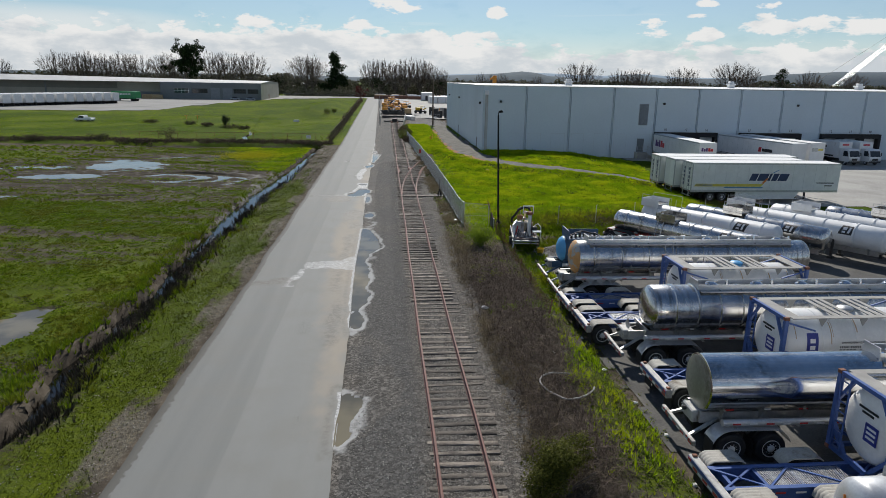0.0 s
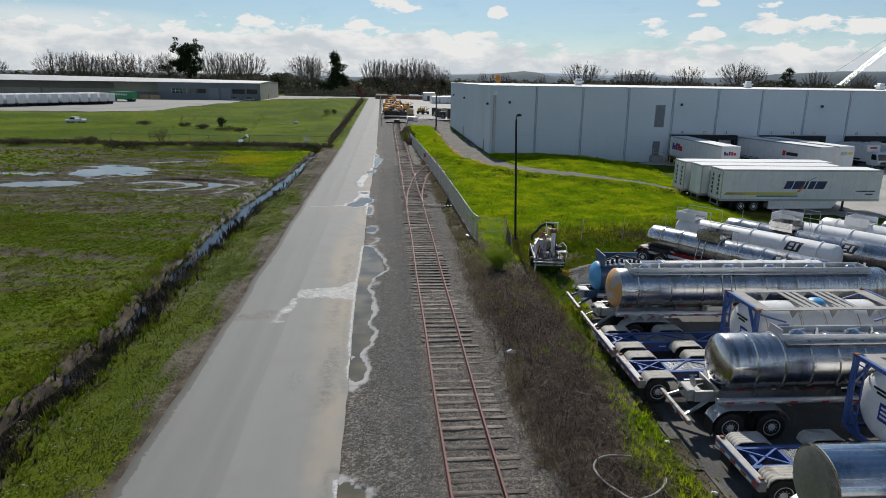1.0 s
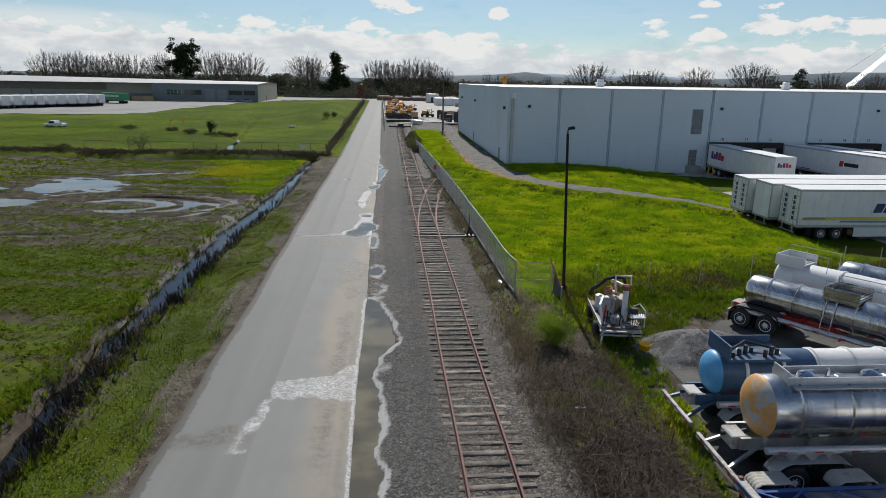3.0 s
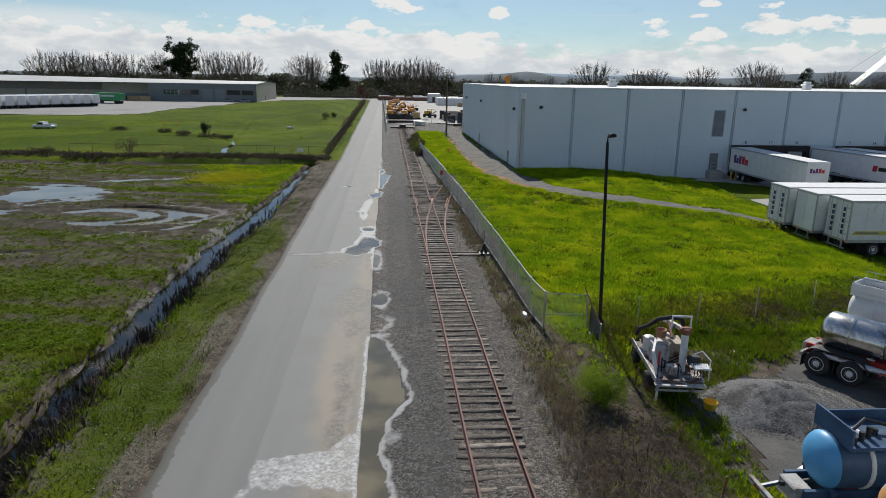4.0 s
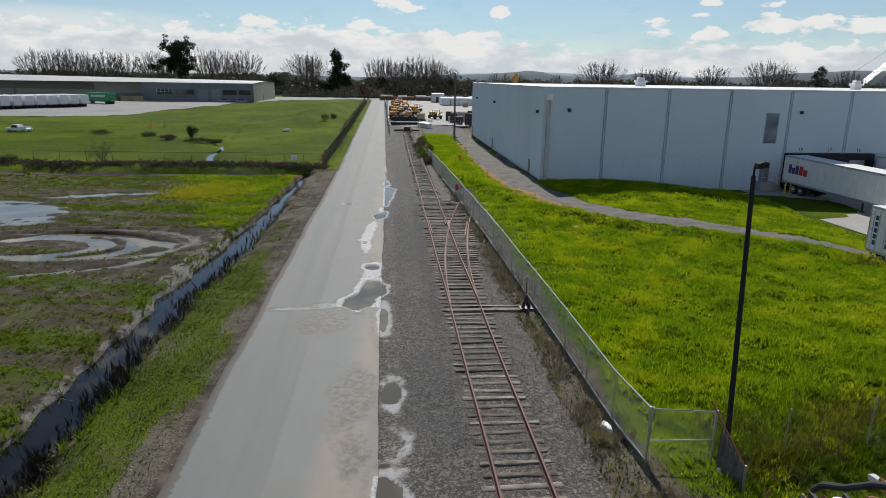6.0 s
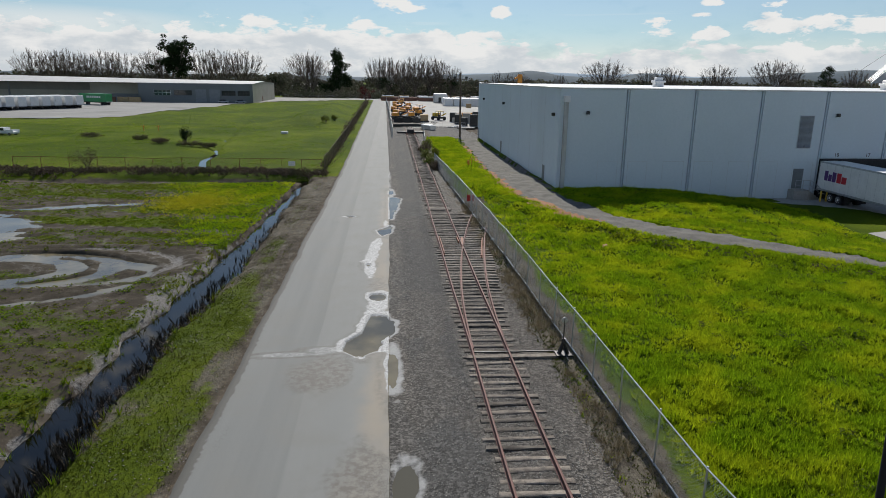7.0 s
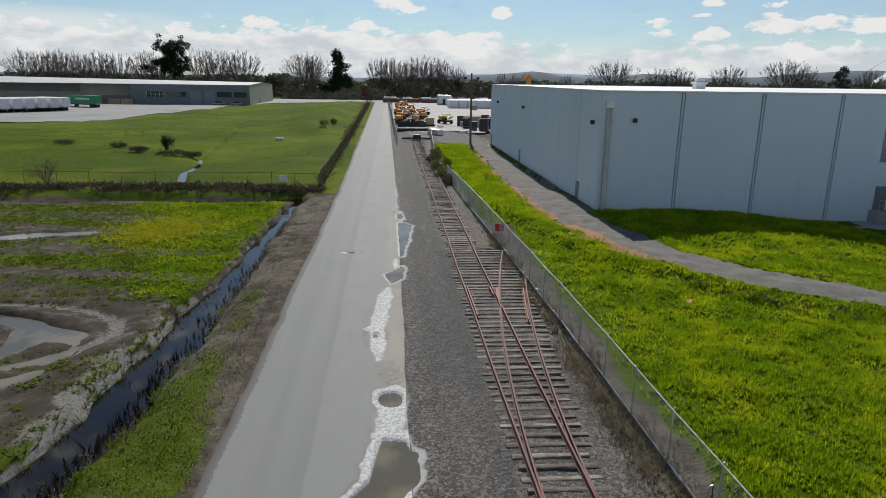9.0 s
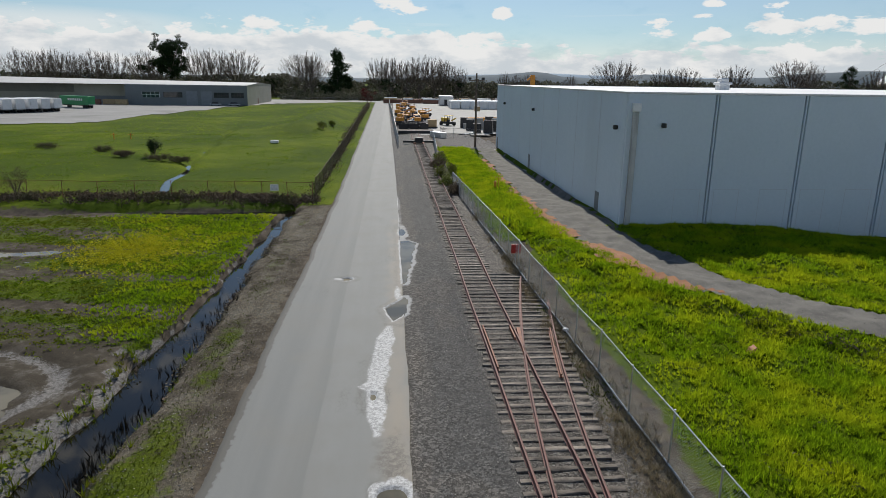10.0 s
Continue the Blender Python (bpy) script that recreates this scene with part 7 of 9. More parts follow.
DC = [("logo", "n", -1.0, 0.0, 2.9, 3.4, GALV, 0), ("logo", "n", 0.1, 1.0, 3.0, 3.3, STRIPE_YELLOW, 0)]
van_trailer("white box trailer at a dock with a grey and yellow mark", pose(59.6, 104.9, AZ, 0, 0, -80), 15.4, marks=DC, skirt=False)


def box_lorry(label, m, marks=()):
    """A two-axle lorry with a box body; tail at the origin."""
    t = thing("box_truck", label, "truck", "box trucks", m)
    part("box_body", G().chamfer(0, 5.6, -1.2, 1.2, 0.95, 3.45, 0.03), WHITE, t)
    part("frame_rail", G().box(0.2, 7.6, -0.42, -0.32, 0.6, 0.9).box(0.2, 7.6, 0.32, 0.42, 0.6, 0.9), CHASSIS, t)
    cab = part("cab", G().prism([(5.75, 0.55), (7.75, 0.55), (7.8, 1.25), (7.45, 2.35), (7.1, 2.5), (5.75, 2.5)], -1.02, 1.02, "y"), WHITE, t, "white cab-over cab")
    part("windscreen", G().prism([(7.79, 1.36), (7.805, 1.36), (7.50, 2.24), (7.485, 2.24)], -0.9, 0.9, "y"), GLASS, cab)
    for s in (-1, 1):
        part("side_window", G().prism([(6.5, 1.4), (7.55, 1.4), (7.25, 2.2), (6.5, 2.2)], s * 1.025 - 0.004, s * 1.025 + 0.004, "y"), GLASS, cab)
        part("head_lamp", G().box(7.78, 7.83, s * 0.75 - 0.17, s * 0.75 + 0.17, 0.75, 0.95), GALV, cab)
        part("mirror", G().box(7.5, 7.56, s * 1.2 - 0.1, s * 1.2 + 0.1, 1.5, 1.95), BLACK, cab)
    part("grille", G().box(7.79, 7.825, -0.5, 0.5, 0.75, 1.1), BLACK, cab)
    part("bumper", G().chamfer(7.6, 7.88, -1.0, 1.0, 0.4, 0.68, 0.03), CHASSIS, t)
    for x in (1.6, 6.9):
        for s in (-1, 1):
            wheel(t, x, 0.85 * s, 0.4, 0.4, 0.22, WHITE, s, x < 3)
    for name, u0, u1, z0, z1, mat in marks:
        part(name, G().box(u0, u1, -1.212, -1.204, z0, z1), mat, t)
    part("lettering_bar", G().box(5.6, 5.61, -0.6, 0.6, 2.9, 3.15), LOGO_RED, t)
    return t


LM = [("logo", 0.6, 1.3, 2.3, 2.9, LOGO_RED), ("logo", 1.4, 3.0, 2.4, 2.8, BLACK), ("lettering_bar", 1.6, 2.8, 2.1, 2.25, BLACK), ("lettering_bar", 0.2, 4.6, 1.1, 1.35, BLACK)]
box_lorry("white box truck parked nose out at the dock", pose(72.8, 104.6, AZ, 0, 0, -84), LM)
box_lorry("white box truck parked nose out beside another", pose(76.6, 104.7, AZ, 0, 0, -86))

# ---- fences ----
def link_mesh(a, b, z0a, z1a, z0b, z1b, pitch=0.085, wire=0.0035):
    """Chain-link between two posts: two families of slanting wires, as thin three-sided rods."""
    a, b = np.array(a, float), np.array(b, float)
    L = np.linalg.norm(b - a)
    h = ((z1a - z0a) + (z1b - z0b)) / 2
    v, f = [], []
    side = np.array([-(b - a)[1], (b - a)[0]]) / L
    for fam in (1, -1):
        u = -h
        while u < L:
            s0, s1 = (u, u + h) if fam > 0 else (u + h, u)
            ts = sorted([(0 - s0) / (s1 - s0), (L - s0) / (s1 - s0)])
            q0, q1 = max(0.0, ts[0]), min(1.0, ts[1])
            if q1 - q0 > 0.02:
                p = []
                for q in (q0, q1):
                    s = s0 + (s1 - s0) * q
                    k = s / L
                    xy = a + (b - a) * k
                    zz = (z0a + (z0b - z0a) * k) + q * ((z1a + (z1b - z1a) * k) - (z0a + (z0b - z0a) * k))
                    p.append((xy, zz))
                o = len(v)
                for xy, zz in p:
                    v += [(*(xy + side * wire), zz), (*(xy - side * wire), zz), (*xy, zz + wire * 1.7)]
                f += [(o, o + 1, o + 4, o + 3), (o + 1, o + 2, o + 5, o + 4), (o + 2, o, o + 3, o + 5)]
            u += pitch
    return v, f


def chain_fence(label, line, high=1.8, post_gap=3.0, mat=GALV, rail=True, pitch=0.085, wire=0.0022, base=None, lean=0.0, wire_mat=WIRE, kerb=False):
    """A chain-link fence along a line of (x, y)."""
    fence = thing("chain_link_fence", label, "fence")
    stops = []
    for (ax, ay), (bx, by) in zip(line[:-1], line[1:]):
        n = max(1, round(math.hypot(bx - ax, by - ay) / post_gap))
        stops += [(ax + (bx - ax) * i / n, ay + (by - ay) * i / n) for i in range(n)]
    stops.append(line[-1])
    zs = [float(height(np.array(x), np.array(y))) if base is None else base for x, y in stops]
    r = random.Random(len(stops))
    for (x, y), z in zip(stops, zs):
        dx, dy = r.gauss(0, 0.03) + lean, r.gauss(0, 0.02)
        part("post", G().tube([(x, y, z - 0.1), (x + dx, y + dy, z + high + 0.06)], 0.03, 8), mat, fence)
    v, f, rails = [], [], G()
    for (a, b), (za, zb) in zip(zip(stops[:-1], stops[1:]), zip(zs[:-1], zs[1:])):
        mv, mf = link_mesh(a, b, za + 0.05, za + high, zb + 0.05, zb + high, pitch, wire)
        o = len(v)
        v += mv
        f += [tuple(i + o for i in q) for q in mf]
        if rail:
            part("top_rail", G().tube([(*a, za + high), (*b, zb + high)], 0.022, 6), mat, fence)
        if kerb:
            part("bottom_rail", G().tube([(*a, za + 0.07), (*b, zb + 0.07)], 0.03, 6), mat, fence, "pale rail along the fence's foot")
    part("wire_mesh", raw_mesh("wire_mesh", v, f, wire_mat), wire_mat, fence, "diamond wire mesh")
    return fence, stops, zs


chain_fence("galvanised chain-link fence with posts and a top rail", [(6.0, 49.6), (5.6, 72.5), (5.3, 85), (4.9, 96), (4.5, 108.5), (3.95, 125)], wire=0.002, kerb=True)
chain_fence("galvanised chain-link fence at the track's far end", [(3.9, 150), (4.6, 166), (5.4, 184)], 1.9)
gate, stops, zs = chain_fence("short chain-link fence panel with a middle rail", [(6.0, 49.65), (8.0, 49.6)], 1.75, 2.0)
part("middle_rail", G().tube([(6.0, 49.65, 1.05), (8.0, 49.6, 1.05)], 0.02, 6), GALV, gate)
chain_fence("sparse old chain-link fence with leaning posts in tall grass", [(8.0, 49.6), (10.6, 50.1), (13.9, 50.8), (17.3, 51.6), (21.0, 52.6), (25, 53.6), (34, 55.5)], 1.7, 3.4, DULL_STEEL, False, 0.11, 0.0022, None, 0.0, RUST)
chain_fence("sagging rusty chain-link fence half buried in dry brush", [(8.15, 47.2), (8.2, 44), (8.1, 40), (7.9, 34), (7.8, 29)], 0.75, 4.0, RUST, False, 0.11, 0.003, None, 0.12, RUST)
chain_fence("rusty chain-link fence along the grass field", [(-10.2, 118.6), (-15, 118.7), (-20, 118.6), (-30, 118.3), (-46, 118.6)], 1.6, 3.0, RUST, True, 0.14, 0.003, None, 0.0, RUST)
chain_fence("dark overgrown chain-link fence beside the road", [(-10.0, 119.0), (-10.0, 135), (-10.2, 165), (-10.6, 200), (-11.2, 250), (-12.0, 330)], 1.9, 4.0, WOOD, True, 0.2, 0.004, None, 0.0, TWIG)
chain_fence("grey chain-link fence between road and equipment yard", [(-1.45, 168), (-1.9, 205), (-2.4, 262), (-3.4, 330), (-3.8, 380)], 2.2, 5.0, DULL_STEEL, True, 0.25, 0.004)
chain_fence("chain-link fence across the equipment yard", [(7, 186), (15.2, 188)], 1.9, 3.0, DULL_STEEL, True, 0.25, 0.004)
# leaning sheet-metal panel at the fence's end
sheet_panel = thing("sheet_metal_panel", "dirty dark grey sheet panel leaning against fence posts", "metal panel")
g = G()
pts = []
for i in range(25):
    y = 49.45 - i * 0.055
    x = 8.05 + 0.03 * math.sin(i * 1.6) + 0.004 * i
    top = 1.55 - 0.55 * i / 24
    pts += [(x, y, 0.12), (x + 0.06, y, top), (x + 0.012, y, 0.12), (x + 0.072, y, top)]
g.add(pts, [(4 * i, 4 * i + 4, 4 * i + 5, 4 * i + 1) for i in range(24)] + [(4 * i + 2, 4 * i + 3, 4 * i + 7, 4 * i + 6) for i in range(24)] + [(4 * i + 1, 4 * i + 5, 4 * i + 7, 4 * i + 3) for i in range(24)])
part("sheet", g, PANEL_GREY, sheet_panel)
part("brace", G().tube([(7.9, 49.8, 2.2), (8.15, 48.1, 1.05)], 0.03, 6), RUST, sheet_panel)
part("post", G().tube([(8.16, 48.1, 0.0), (8.16, 48.1, 1.15)], 0.035, 8), GALV, sheet_panel)
# small signs
board = thing("fence_sign", "small white notice board on the field fence", "sign")
part("board", G().box(-14.2, -13.4, 118.56, 118.59, 0.75, 1.35), WHITE, board)
for z in (1.2, 1.08, 0.96, 0.84):
    part("lettering_bar", G().box(-14.1, -13.5, 118.552, 118.558, z, z + 0.05), GALV, board)
red_board = thing("red_sign", "red metal sign fixed to the chain-link fence", "sign")
part("board", G().box(4.7, 5.3, 94.0, 94.04, 1.0, 1.55), RED, red_board)
part("post", G().tube([(5.0, 94.07, 0.1), (5.0, 94.07, 1.55)], 0.025, 6), GALV, red_board)

# ---- lamp post and utility pole ----
lamp = thing("lamp_post", "tall slim black lamp post leaning slightly", "lamp post")
part("pole", G().tube([(8.92, 50.4, 0.1), (8.62, 50.46, 8.75)], [0.085, 0.065], 12), LAMP_BLACK, lamp)
part("base", G().lathe([(0.0, 0.18), (0.35, 0.18), (0.42, 0.1)], "z", 12, (8.91, 50.4, 0.08)), LAMP_BLACK, lamp)
part("arm", G().tube([(8.62, 50.46, 8.7), (8.62, 50.46, 8.95), (8.74, 50.42, 9.04)], 0.035, 8), LAMP_BLACK, lamp)
part("lamp_head", G().prism([(8.62, 8.96), (8.92, 8.99), (8.95, 9.10), (8.84, 9.16), (8.64, 9.10)], 50.30, 50.52, "y"), LAMP_BLACK, lamp, "black floodlight head")
part("lens", G().box(8.945, 8.96, 50.32, 50.50, 9.0, 9.09), LAMP_BLACK, lamp)
util = thing("utility_pole", "dark wooden utility pole with a cross arm and lamps", "utility pole")
part("pole", G().tube([(12.0, 170, -0.3), (11.95, 170, 12.4)], [0.22, 0.15], 10), WOOD, util)
part("cross_arm", G().box(10.7, 13.3, 169.9, 170.1, 11.1, 11.25), WOOD, util)
for x in (10.8, 13.1):
    part("lamp", G().chamfer(x - 0.25, x + 0.25, 169.7, 170.3, 11.3, 11.7, 0.06), CHASSIS, util)
for x in (11.4, 12.6):
    part("insulator", G().tube([(x, 170, 11.25), (x, 170, 11.5)], 0.06, 6), GALV, util)

# ---- drill trailer by the fence ----
rig = thing("drill_trailer", "rusty white drill rig on a flatbed trailer with a black hose", "drill rig", "", pose(9.62, 43.35, 0.0, 0, 0, -8) @ Matrix.Scale(0.88, 4))
part("bed", G().chamfer(-1.0, 1.0, 0.0, 4.2, 0.72, 0.84, 0.02), BED, rig, "dirty grey steel flatbed streaked with rust")
for x in (-1.0, 0.96):
    part("bed_rail", G().box(x, x + 0.05, 0.0, 4.4, 0.70, 0.92), RIG_WHITE, rig)
for x in (-0.5, 0.5):
    part("frame_beam", G().box(x - 0.06, x + 0.06, 0.0, 4.8, 0.5, 0.72), CHASSIS, rig)
part("tail_step", G().box(-1.05, 1.05, -0.25, 0.02, 0.64, 0.72).box(-1.05, 1.05, -0.25, -0.2, 0.46, 0.54), RIG_WHITE, rig, "rusty white tail step")
for y in (0.9, 3.6):
    for s in (-1, 1):
        wheel(rig, 1.08 * s if y < 2 else 0.95 * s, y, 0.40, 0.42, 0.26, CHASSIS, s, False).rotation_euler = (0, 0, radians(90 if s > 0 else -90))
part("mast", G().tube([(0.35, 1.0, 0.84), (0.35, 1.0, 2.75)], 0.15, 16), WHITE, rig, "white steel mast column")
part("mast_collar", G().lathe([(2.55, 0.2), (2.6, 0.26), (2.78, 0.26), (2.82, 0.2)], "z", 16, (0.35, 1.0, 0)), RUST, rig)
part("boom", G().bar((0.35, 1.0, 2.7), (0.1, 3.2, 2.35), 0.18, 0.16), RIG_WHITE, rig, "rusty white boom")
part("boom_stay", G().bar((0.0, 1.6, 2.1), (0.1, 2.8, 2.55), 0.1), RUST, rig)
g = G()
g.tube([(-0.15, 1.35, 2.6), (-0.15, 1.35, 3.2), (0.65, 1.35, 3.2), (0.65, 1.35, 2.6)], 0.05, 8)
part("hoop", g, WHITE, rig, "white tubular hoop")
g = G().tube([(0.5, 1.6, 1.6), (0.5, 1.5, 2.4), (0.3, 1.5, 3.02), (-0.1, 1.6, 3.06), (-0.45, 2.2, 2.75), (-0.7, 2.9, 2.15), (-0.9, 3.6, 1.75), (-0.9, 4.0, 1.3)], 0.10, 10)
part("hose", g, DARK, rig, "thick black ribbed hose")
part("engine_box", G().chamfer(-0.75, -0.05, 1.5, 2.5, 0.84, 1.75, 0.04), RIG_WHITE, rig, "rusty white engine box")
part("control_box", G().chamfer(-0.35, 0.15, 0.5, 1.0, 0.84, 1.2, 0.04), RIG_WHITE, rig)
part("tool_box", G().chamfer(0.05, 0.7, 1.9, 3.0, 0.84, 1.7, 0.04), TAN, rig, "tan steel tool box, rust stained")
part("tank", G().lathe([(0.84, 0.02), (0.84, 0.24), (1.5, 0.24), (1.56, 0.12)], "z", 16, (-0.55, 3.2, 0)), WHITE, rig)
part("bucket", G().lathe([(1.95, 0.2), (2.3, 0.26), (2.3, 0.22), (2.05, 0.03)], "z", 14, (-0.35, 2.1, 0)), TERRACOTTA, rig, "terracotta coloured bucket")
part("side_arm", G().bar((-0.8, 0.5, 0.84), (-0.95, 0.9, 1.7), 0.12).bar((-0.95, 0.9, 1.7), (-0.6, 1.9, 1.9), 0.1), WHITE, rig)
part("red_arm", G().bar((-0.75, 0.7, 0.9), (-0.55, 1.3, 1.55), 0.09), RED, rig)
part("valve_table", G().box(0.55, 1.25, 0.0, 0.55, 1.35, 1.41), WHITE, rig, "white lever bank")
for k in range(8):
    part("lever", G().tube([(0.6 + 0.085 * k, 0.3, 1.4), (0.6 + 0.085 * k, 0.33, 1.62)], 0.014, 5), BLACK, rig)
for k in range(5):
    part("cable", G().tube([(0.65 + 0.12 * k, 0.25, 1.36), (0.6 + 0.13 * k, 0.1, 1.05), (0.68 + 0.1 * k, 0.4, 0.86)], 0.022, 5), DARK, rig)
part("guard_rail", G().tube([(1.2, 0.1, 0.85), (1.2, 0.1, 1.75), (1.0, 0.6, 1.95), (0.7, 0.7, 1.75)], 0.03, 6), WHITE, rig)
part("outrigger", G().bar((-0.9, -0.1, 0.6), (-0.98, -0.25, 0.02), 0.08), TANK_WHITE, rig)
part("pump", G().chamfer(-0.3, 0.3, 2.75, 3.3, 0.84, 1.3, 0.05), CHASSIS, rig, "greasy black pump")
part("gear_case", G().lathe([(0.72, 0.05), (0.72, 0.22), (1.15, 0.22), (1.15, 0.05)], "x", 14, (-0.2, 0.75, 1.45)), CHASSIS, rig)
part("chain_guard", G().box(0.5, 0.56, 1.15, 1.3, 1.0, 2.2), RUST, rig, "rusty chain guard")
part("winch_drum", G().lathe([(-0.7, 0.2), (-0.68, 0.2), (-0.68, 0.11), (-0.3, 0.11), (-0.3, 0.2), (-0.28, 0.2)], "x", 14, (0, 3.75, 1.1)), RUST, rig)
for k in range(6):
    x, y = -0.85 + 0.28 * k, 0.25 + 0.5 * (k % 3)
    part("hydraulic_hose", G().tube([(x, y, 0.86), (x + 0.1, y + 0.4, 1.2 + 0.12 * (k % 2)), (x + 0.35, y + 0.7, 0.95), (0.3, 1.1, 1.3 + 0.15 * k)], 0.028, 6), DARK, rig)
for k in range(4):
    part("pipe", G().tube([(0.78 + 0.07 * k, 1.2, 0.88 + 0.02 * (k % 2)), (0.76 + 0.07 * k, 4.1, 0.89)], 0.035, 7), (RUST, RIG_WHITE, CHASSIS, RUST)[k], rig)
part("elbow_pipe", G().tube([(-0.2, 2.5, 1.8), (-0.1, 2.2, 2.05), (0.2, 1.9, 2.0)], 0.11, 10), WHITE, rig)
tub = thing("yellow_tub", "yellow plastic tub lying on the grass", "tub")
part("tub", G().lathe([(0.0, 0.2), (0.28, 0.27), (0.3, 0.24), (0.05, 0.16)], "z", 16, (10.6, 42.8, -0.12)), YELLOW, tub)

# ---- litter and loose pieces ----
def litter(x, y, s, mat, label, name="rubbish"):
    r = random.Random(int(x * 100 + y))
    t = thing(name, label, "rubbish", "scattered rubbish", pose(x, y, float(height(np.array(x), np.array(y))) + 0.02, 0, 0, r.uniform(0, 180)))
    g = G()
    n = 7
    ring = [(s * r.uniform(0.5, 1) * math.cos(2 * math.pi * k / n), s * 0.6 * r.uniform(0.5, 1) * math.sin(2 * math.pi * k / n)) for k in range(n)]
    p = [(a, b, 0.0) for a, b in ring] + [(a * 0.7, b * 0.7, s * r.uniform(0.2, 0.45)) for a, b in ring] + [(0, 0, s * 0.4)]
    f = [(k, (k + 1) % n, n + (k + 1) % n, n + k) for k in range(n)] + [(n + k, n + (k + 1) % n, 2 * n) for k in range(n)]
    part("crumpled_piece", g.add(p, f), mat, t)
    return t


for x, y, s, mat, label in ((4.95, 30.6, 0.3, WHITE, "crumpled white plastic sheet in dry brush"), (5.6, 51.9, 0.42, WHITE, "crumpled white sack beside the fence"), (5.4, 83.4, 0.25, WHITE, "white paper caught below the fence"),
                            (8.9, 24.0, 0.16, WHITE, "white plastic bag on grass"), (9.3, 21.5, 0.2, WHITE, "white plastic bag on grass"), (9.0, 27.5, 0.13, WHITE, "scrap of white paper in brush"), (9.5, 19.2, 0.22, WHITE, "torn white plastic on grass"),
                            (6.9, 24.6, 0.14, WHITE, "scrap of white paper in brush"), (7.9, 35.2, 0.15, WHITE, "scrap of white paper in brush"), (6.2, 33.8, 0.12, WHITE, "scrap of white paper in brush"), (9.6, 40.9, 0.18, WHITE, "white plastic bag on grass"),
                            (14.3, 47.9, 0.18, WHITE, "white plastic bag on grass"), (17.3, 56.5, 0.2, WHITE, "pale scrap in the grass"), (9.2, 16.4, 0.2, WHITE, "torn white plastic on grass"), (8.1, 49.2, 0.25, WHITE, "crumpled white sack on the ground"), (12.6, 80.3, 0.5, TERRACOTTA, "pale reddish clod in the grass")):
    litter(x, y, s, mat, label)
hose = thing("old_hose", "loop of pale old hose lying in dry brush", "hose")
r = random.Random(3)
pts = [(6.4 + 0.85 * math.cos(a) + 0.2 * math.sin(2.2 * a), 20.9 + 1.0 * math.sin(a), float(height(np.array(6.4 + 0.85 * math.cos(a)), np.array(20.9 + math.sin(a)))) + 0.30) for a in np.linspace(1.2, 6.2, 22)]
part("hose_loop", G().tube(pts, 0.034, 6), PLANK, hose)
for k, (x, y, a, L) in enumerate(((6.5, 32.6, 20, 0.9), (6.9, 30.9, -35, 0.8), (5.6, 27.3, 60, 1.1), (6.0, 36.5, 10, 0.8), (6.9, 26.2, -20, 1.2), (0.6, 52.0, 75, 0.6), (0.2, 47.5, -60, 0.8))):
    t = thing("loose_board", "weathered grey board lying on the ground", "board", "loose boards", pose(x, y, float(height(np.array(x), np.array(y))) + 0.09, 0, 3, a))
    part("plank", G().chamfer(-L / 2, L / 2, -0.05, 0.05, 0, 0.03, 0.006), DULL_STEEL if k % 2 else WOOD, t)
# gravel heap beside the rig
X, Y = np.meshgrid(np.linspace(-3.2, 3.2, 60), np.linspace(-2.4, 2.4, 48))
hz = np.clip(1.0 - np.hypot(X / 3.0, Y / 2.2), 0, 1) ** 0.9 * 0.95 + (fbm(X * 2, Y * 2, 121) - 0.5) * 0.25
v = np.stack([X + 13.5, Y + 43.2, hz - 0.32], -1).reshape(-1, 3)
i = np.arange(47)[:, None] * 60 + np.arange(59)[None]
tagged(part("gravel_heap", raw_mesh("gravel_heap", v, np.stack([i, i + 1, i + 61, i + 60], -1).reshape(-1, 4), GRAVEL, True), GRAVEL), "low heap of grey gravel at the yard's edge", "gravel heap", kind="stuff")

# ---- distance: low hills behind everything ----
def ridge(name, y, x0, x1, top, seed, material, label):
    """A far rounded ridge with depth."""
    xs = np.linspace(x0, x1, 120)
    prof = np.array([0.0, 0.55, 0.85, 1.0, 0.8, 0.0])
    rows = np.array([0, 40, 90, 150, 260, 420.0])
    H = np.interp(xs, [p[0] for p in top], [p[1] for p in top]) + (fbm(xs * 0.012, xs * 0, seed, 5) - 0.5) * 5
    X, R = np.meshgrid(xs, rows)
    Z = prof[:, None] * np.maximum(H, 2)[None]
    v = np.stack([X, y + R, Z], -1).reshape(-1, 3)
    i = np.arange(len(rows) - 1)[:, None] * len(xs) + np.arange(len(xs) - 1)[None]
    tagged(part(name, raw_mesh(name, v, np.stack([i, i + 1, i + len(xs) + 1, i + len(xs)], -1).reshape(-1, 4), material, True), material), label, "hills", kind="structure")


ridge("hills", 1500, -1800, 2300, [(-1800, 16), (-300, 14), (0, 12), (179, 20), (260, 24), (348, 36), (401, 22), (500, 17), (576, 19), (607, 30), (660, 27), (710, 20), (820, 21), (945, 28), (985, 34), (1180, 45), (2300, 70)], 101, HAZY_HILL, "low wooded hills on the skyline, coloured dull blue for haze")
ridge("far_hills", 3200, -3000, 4200, [(-3000, 10), (0, 14), (388, 36), (755, 50), (1100, 40), (1318, 52), (1541, 36), (2051, 46), (2561, 60), (4200, 80)], 103, HAZY_FAR_HILL, "hills far away, coloured pale blue for haze")

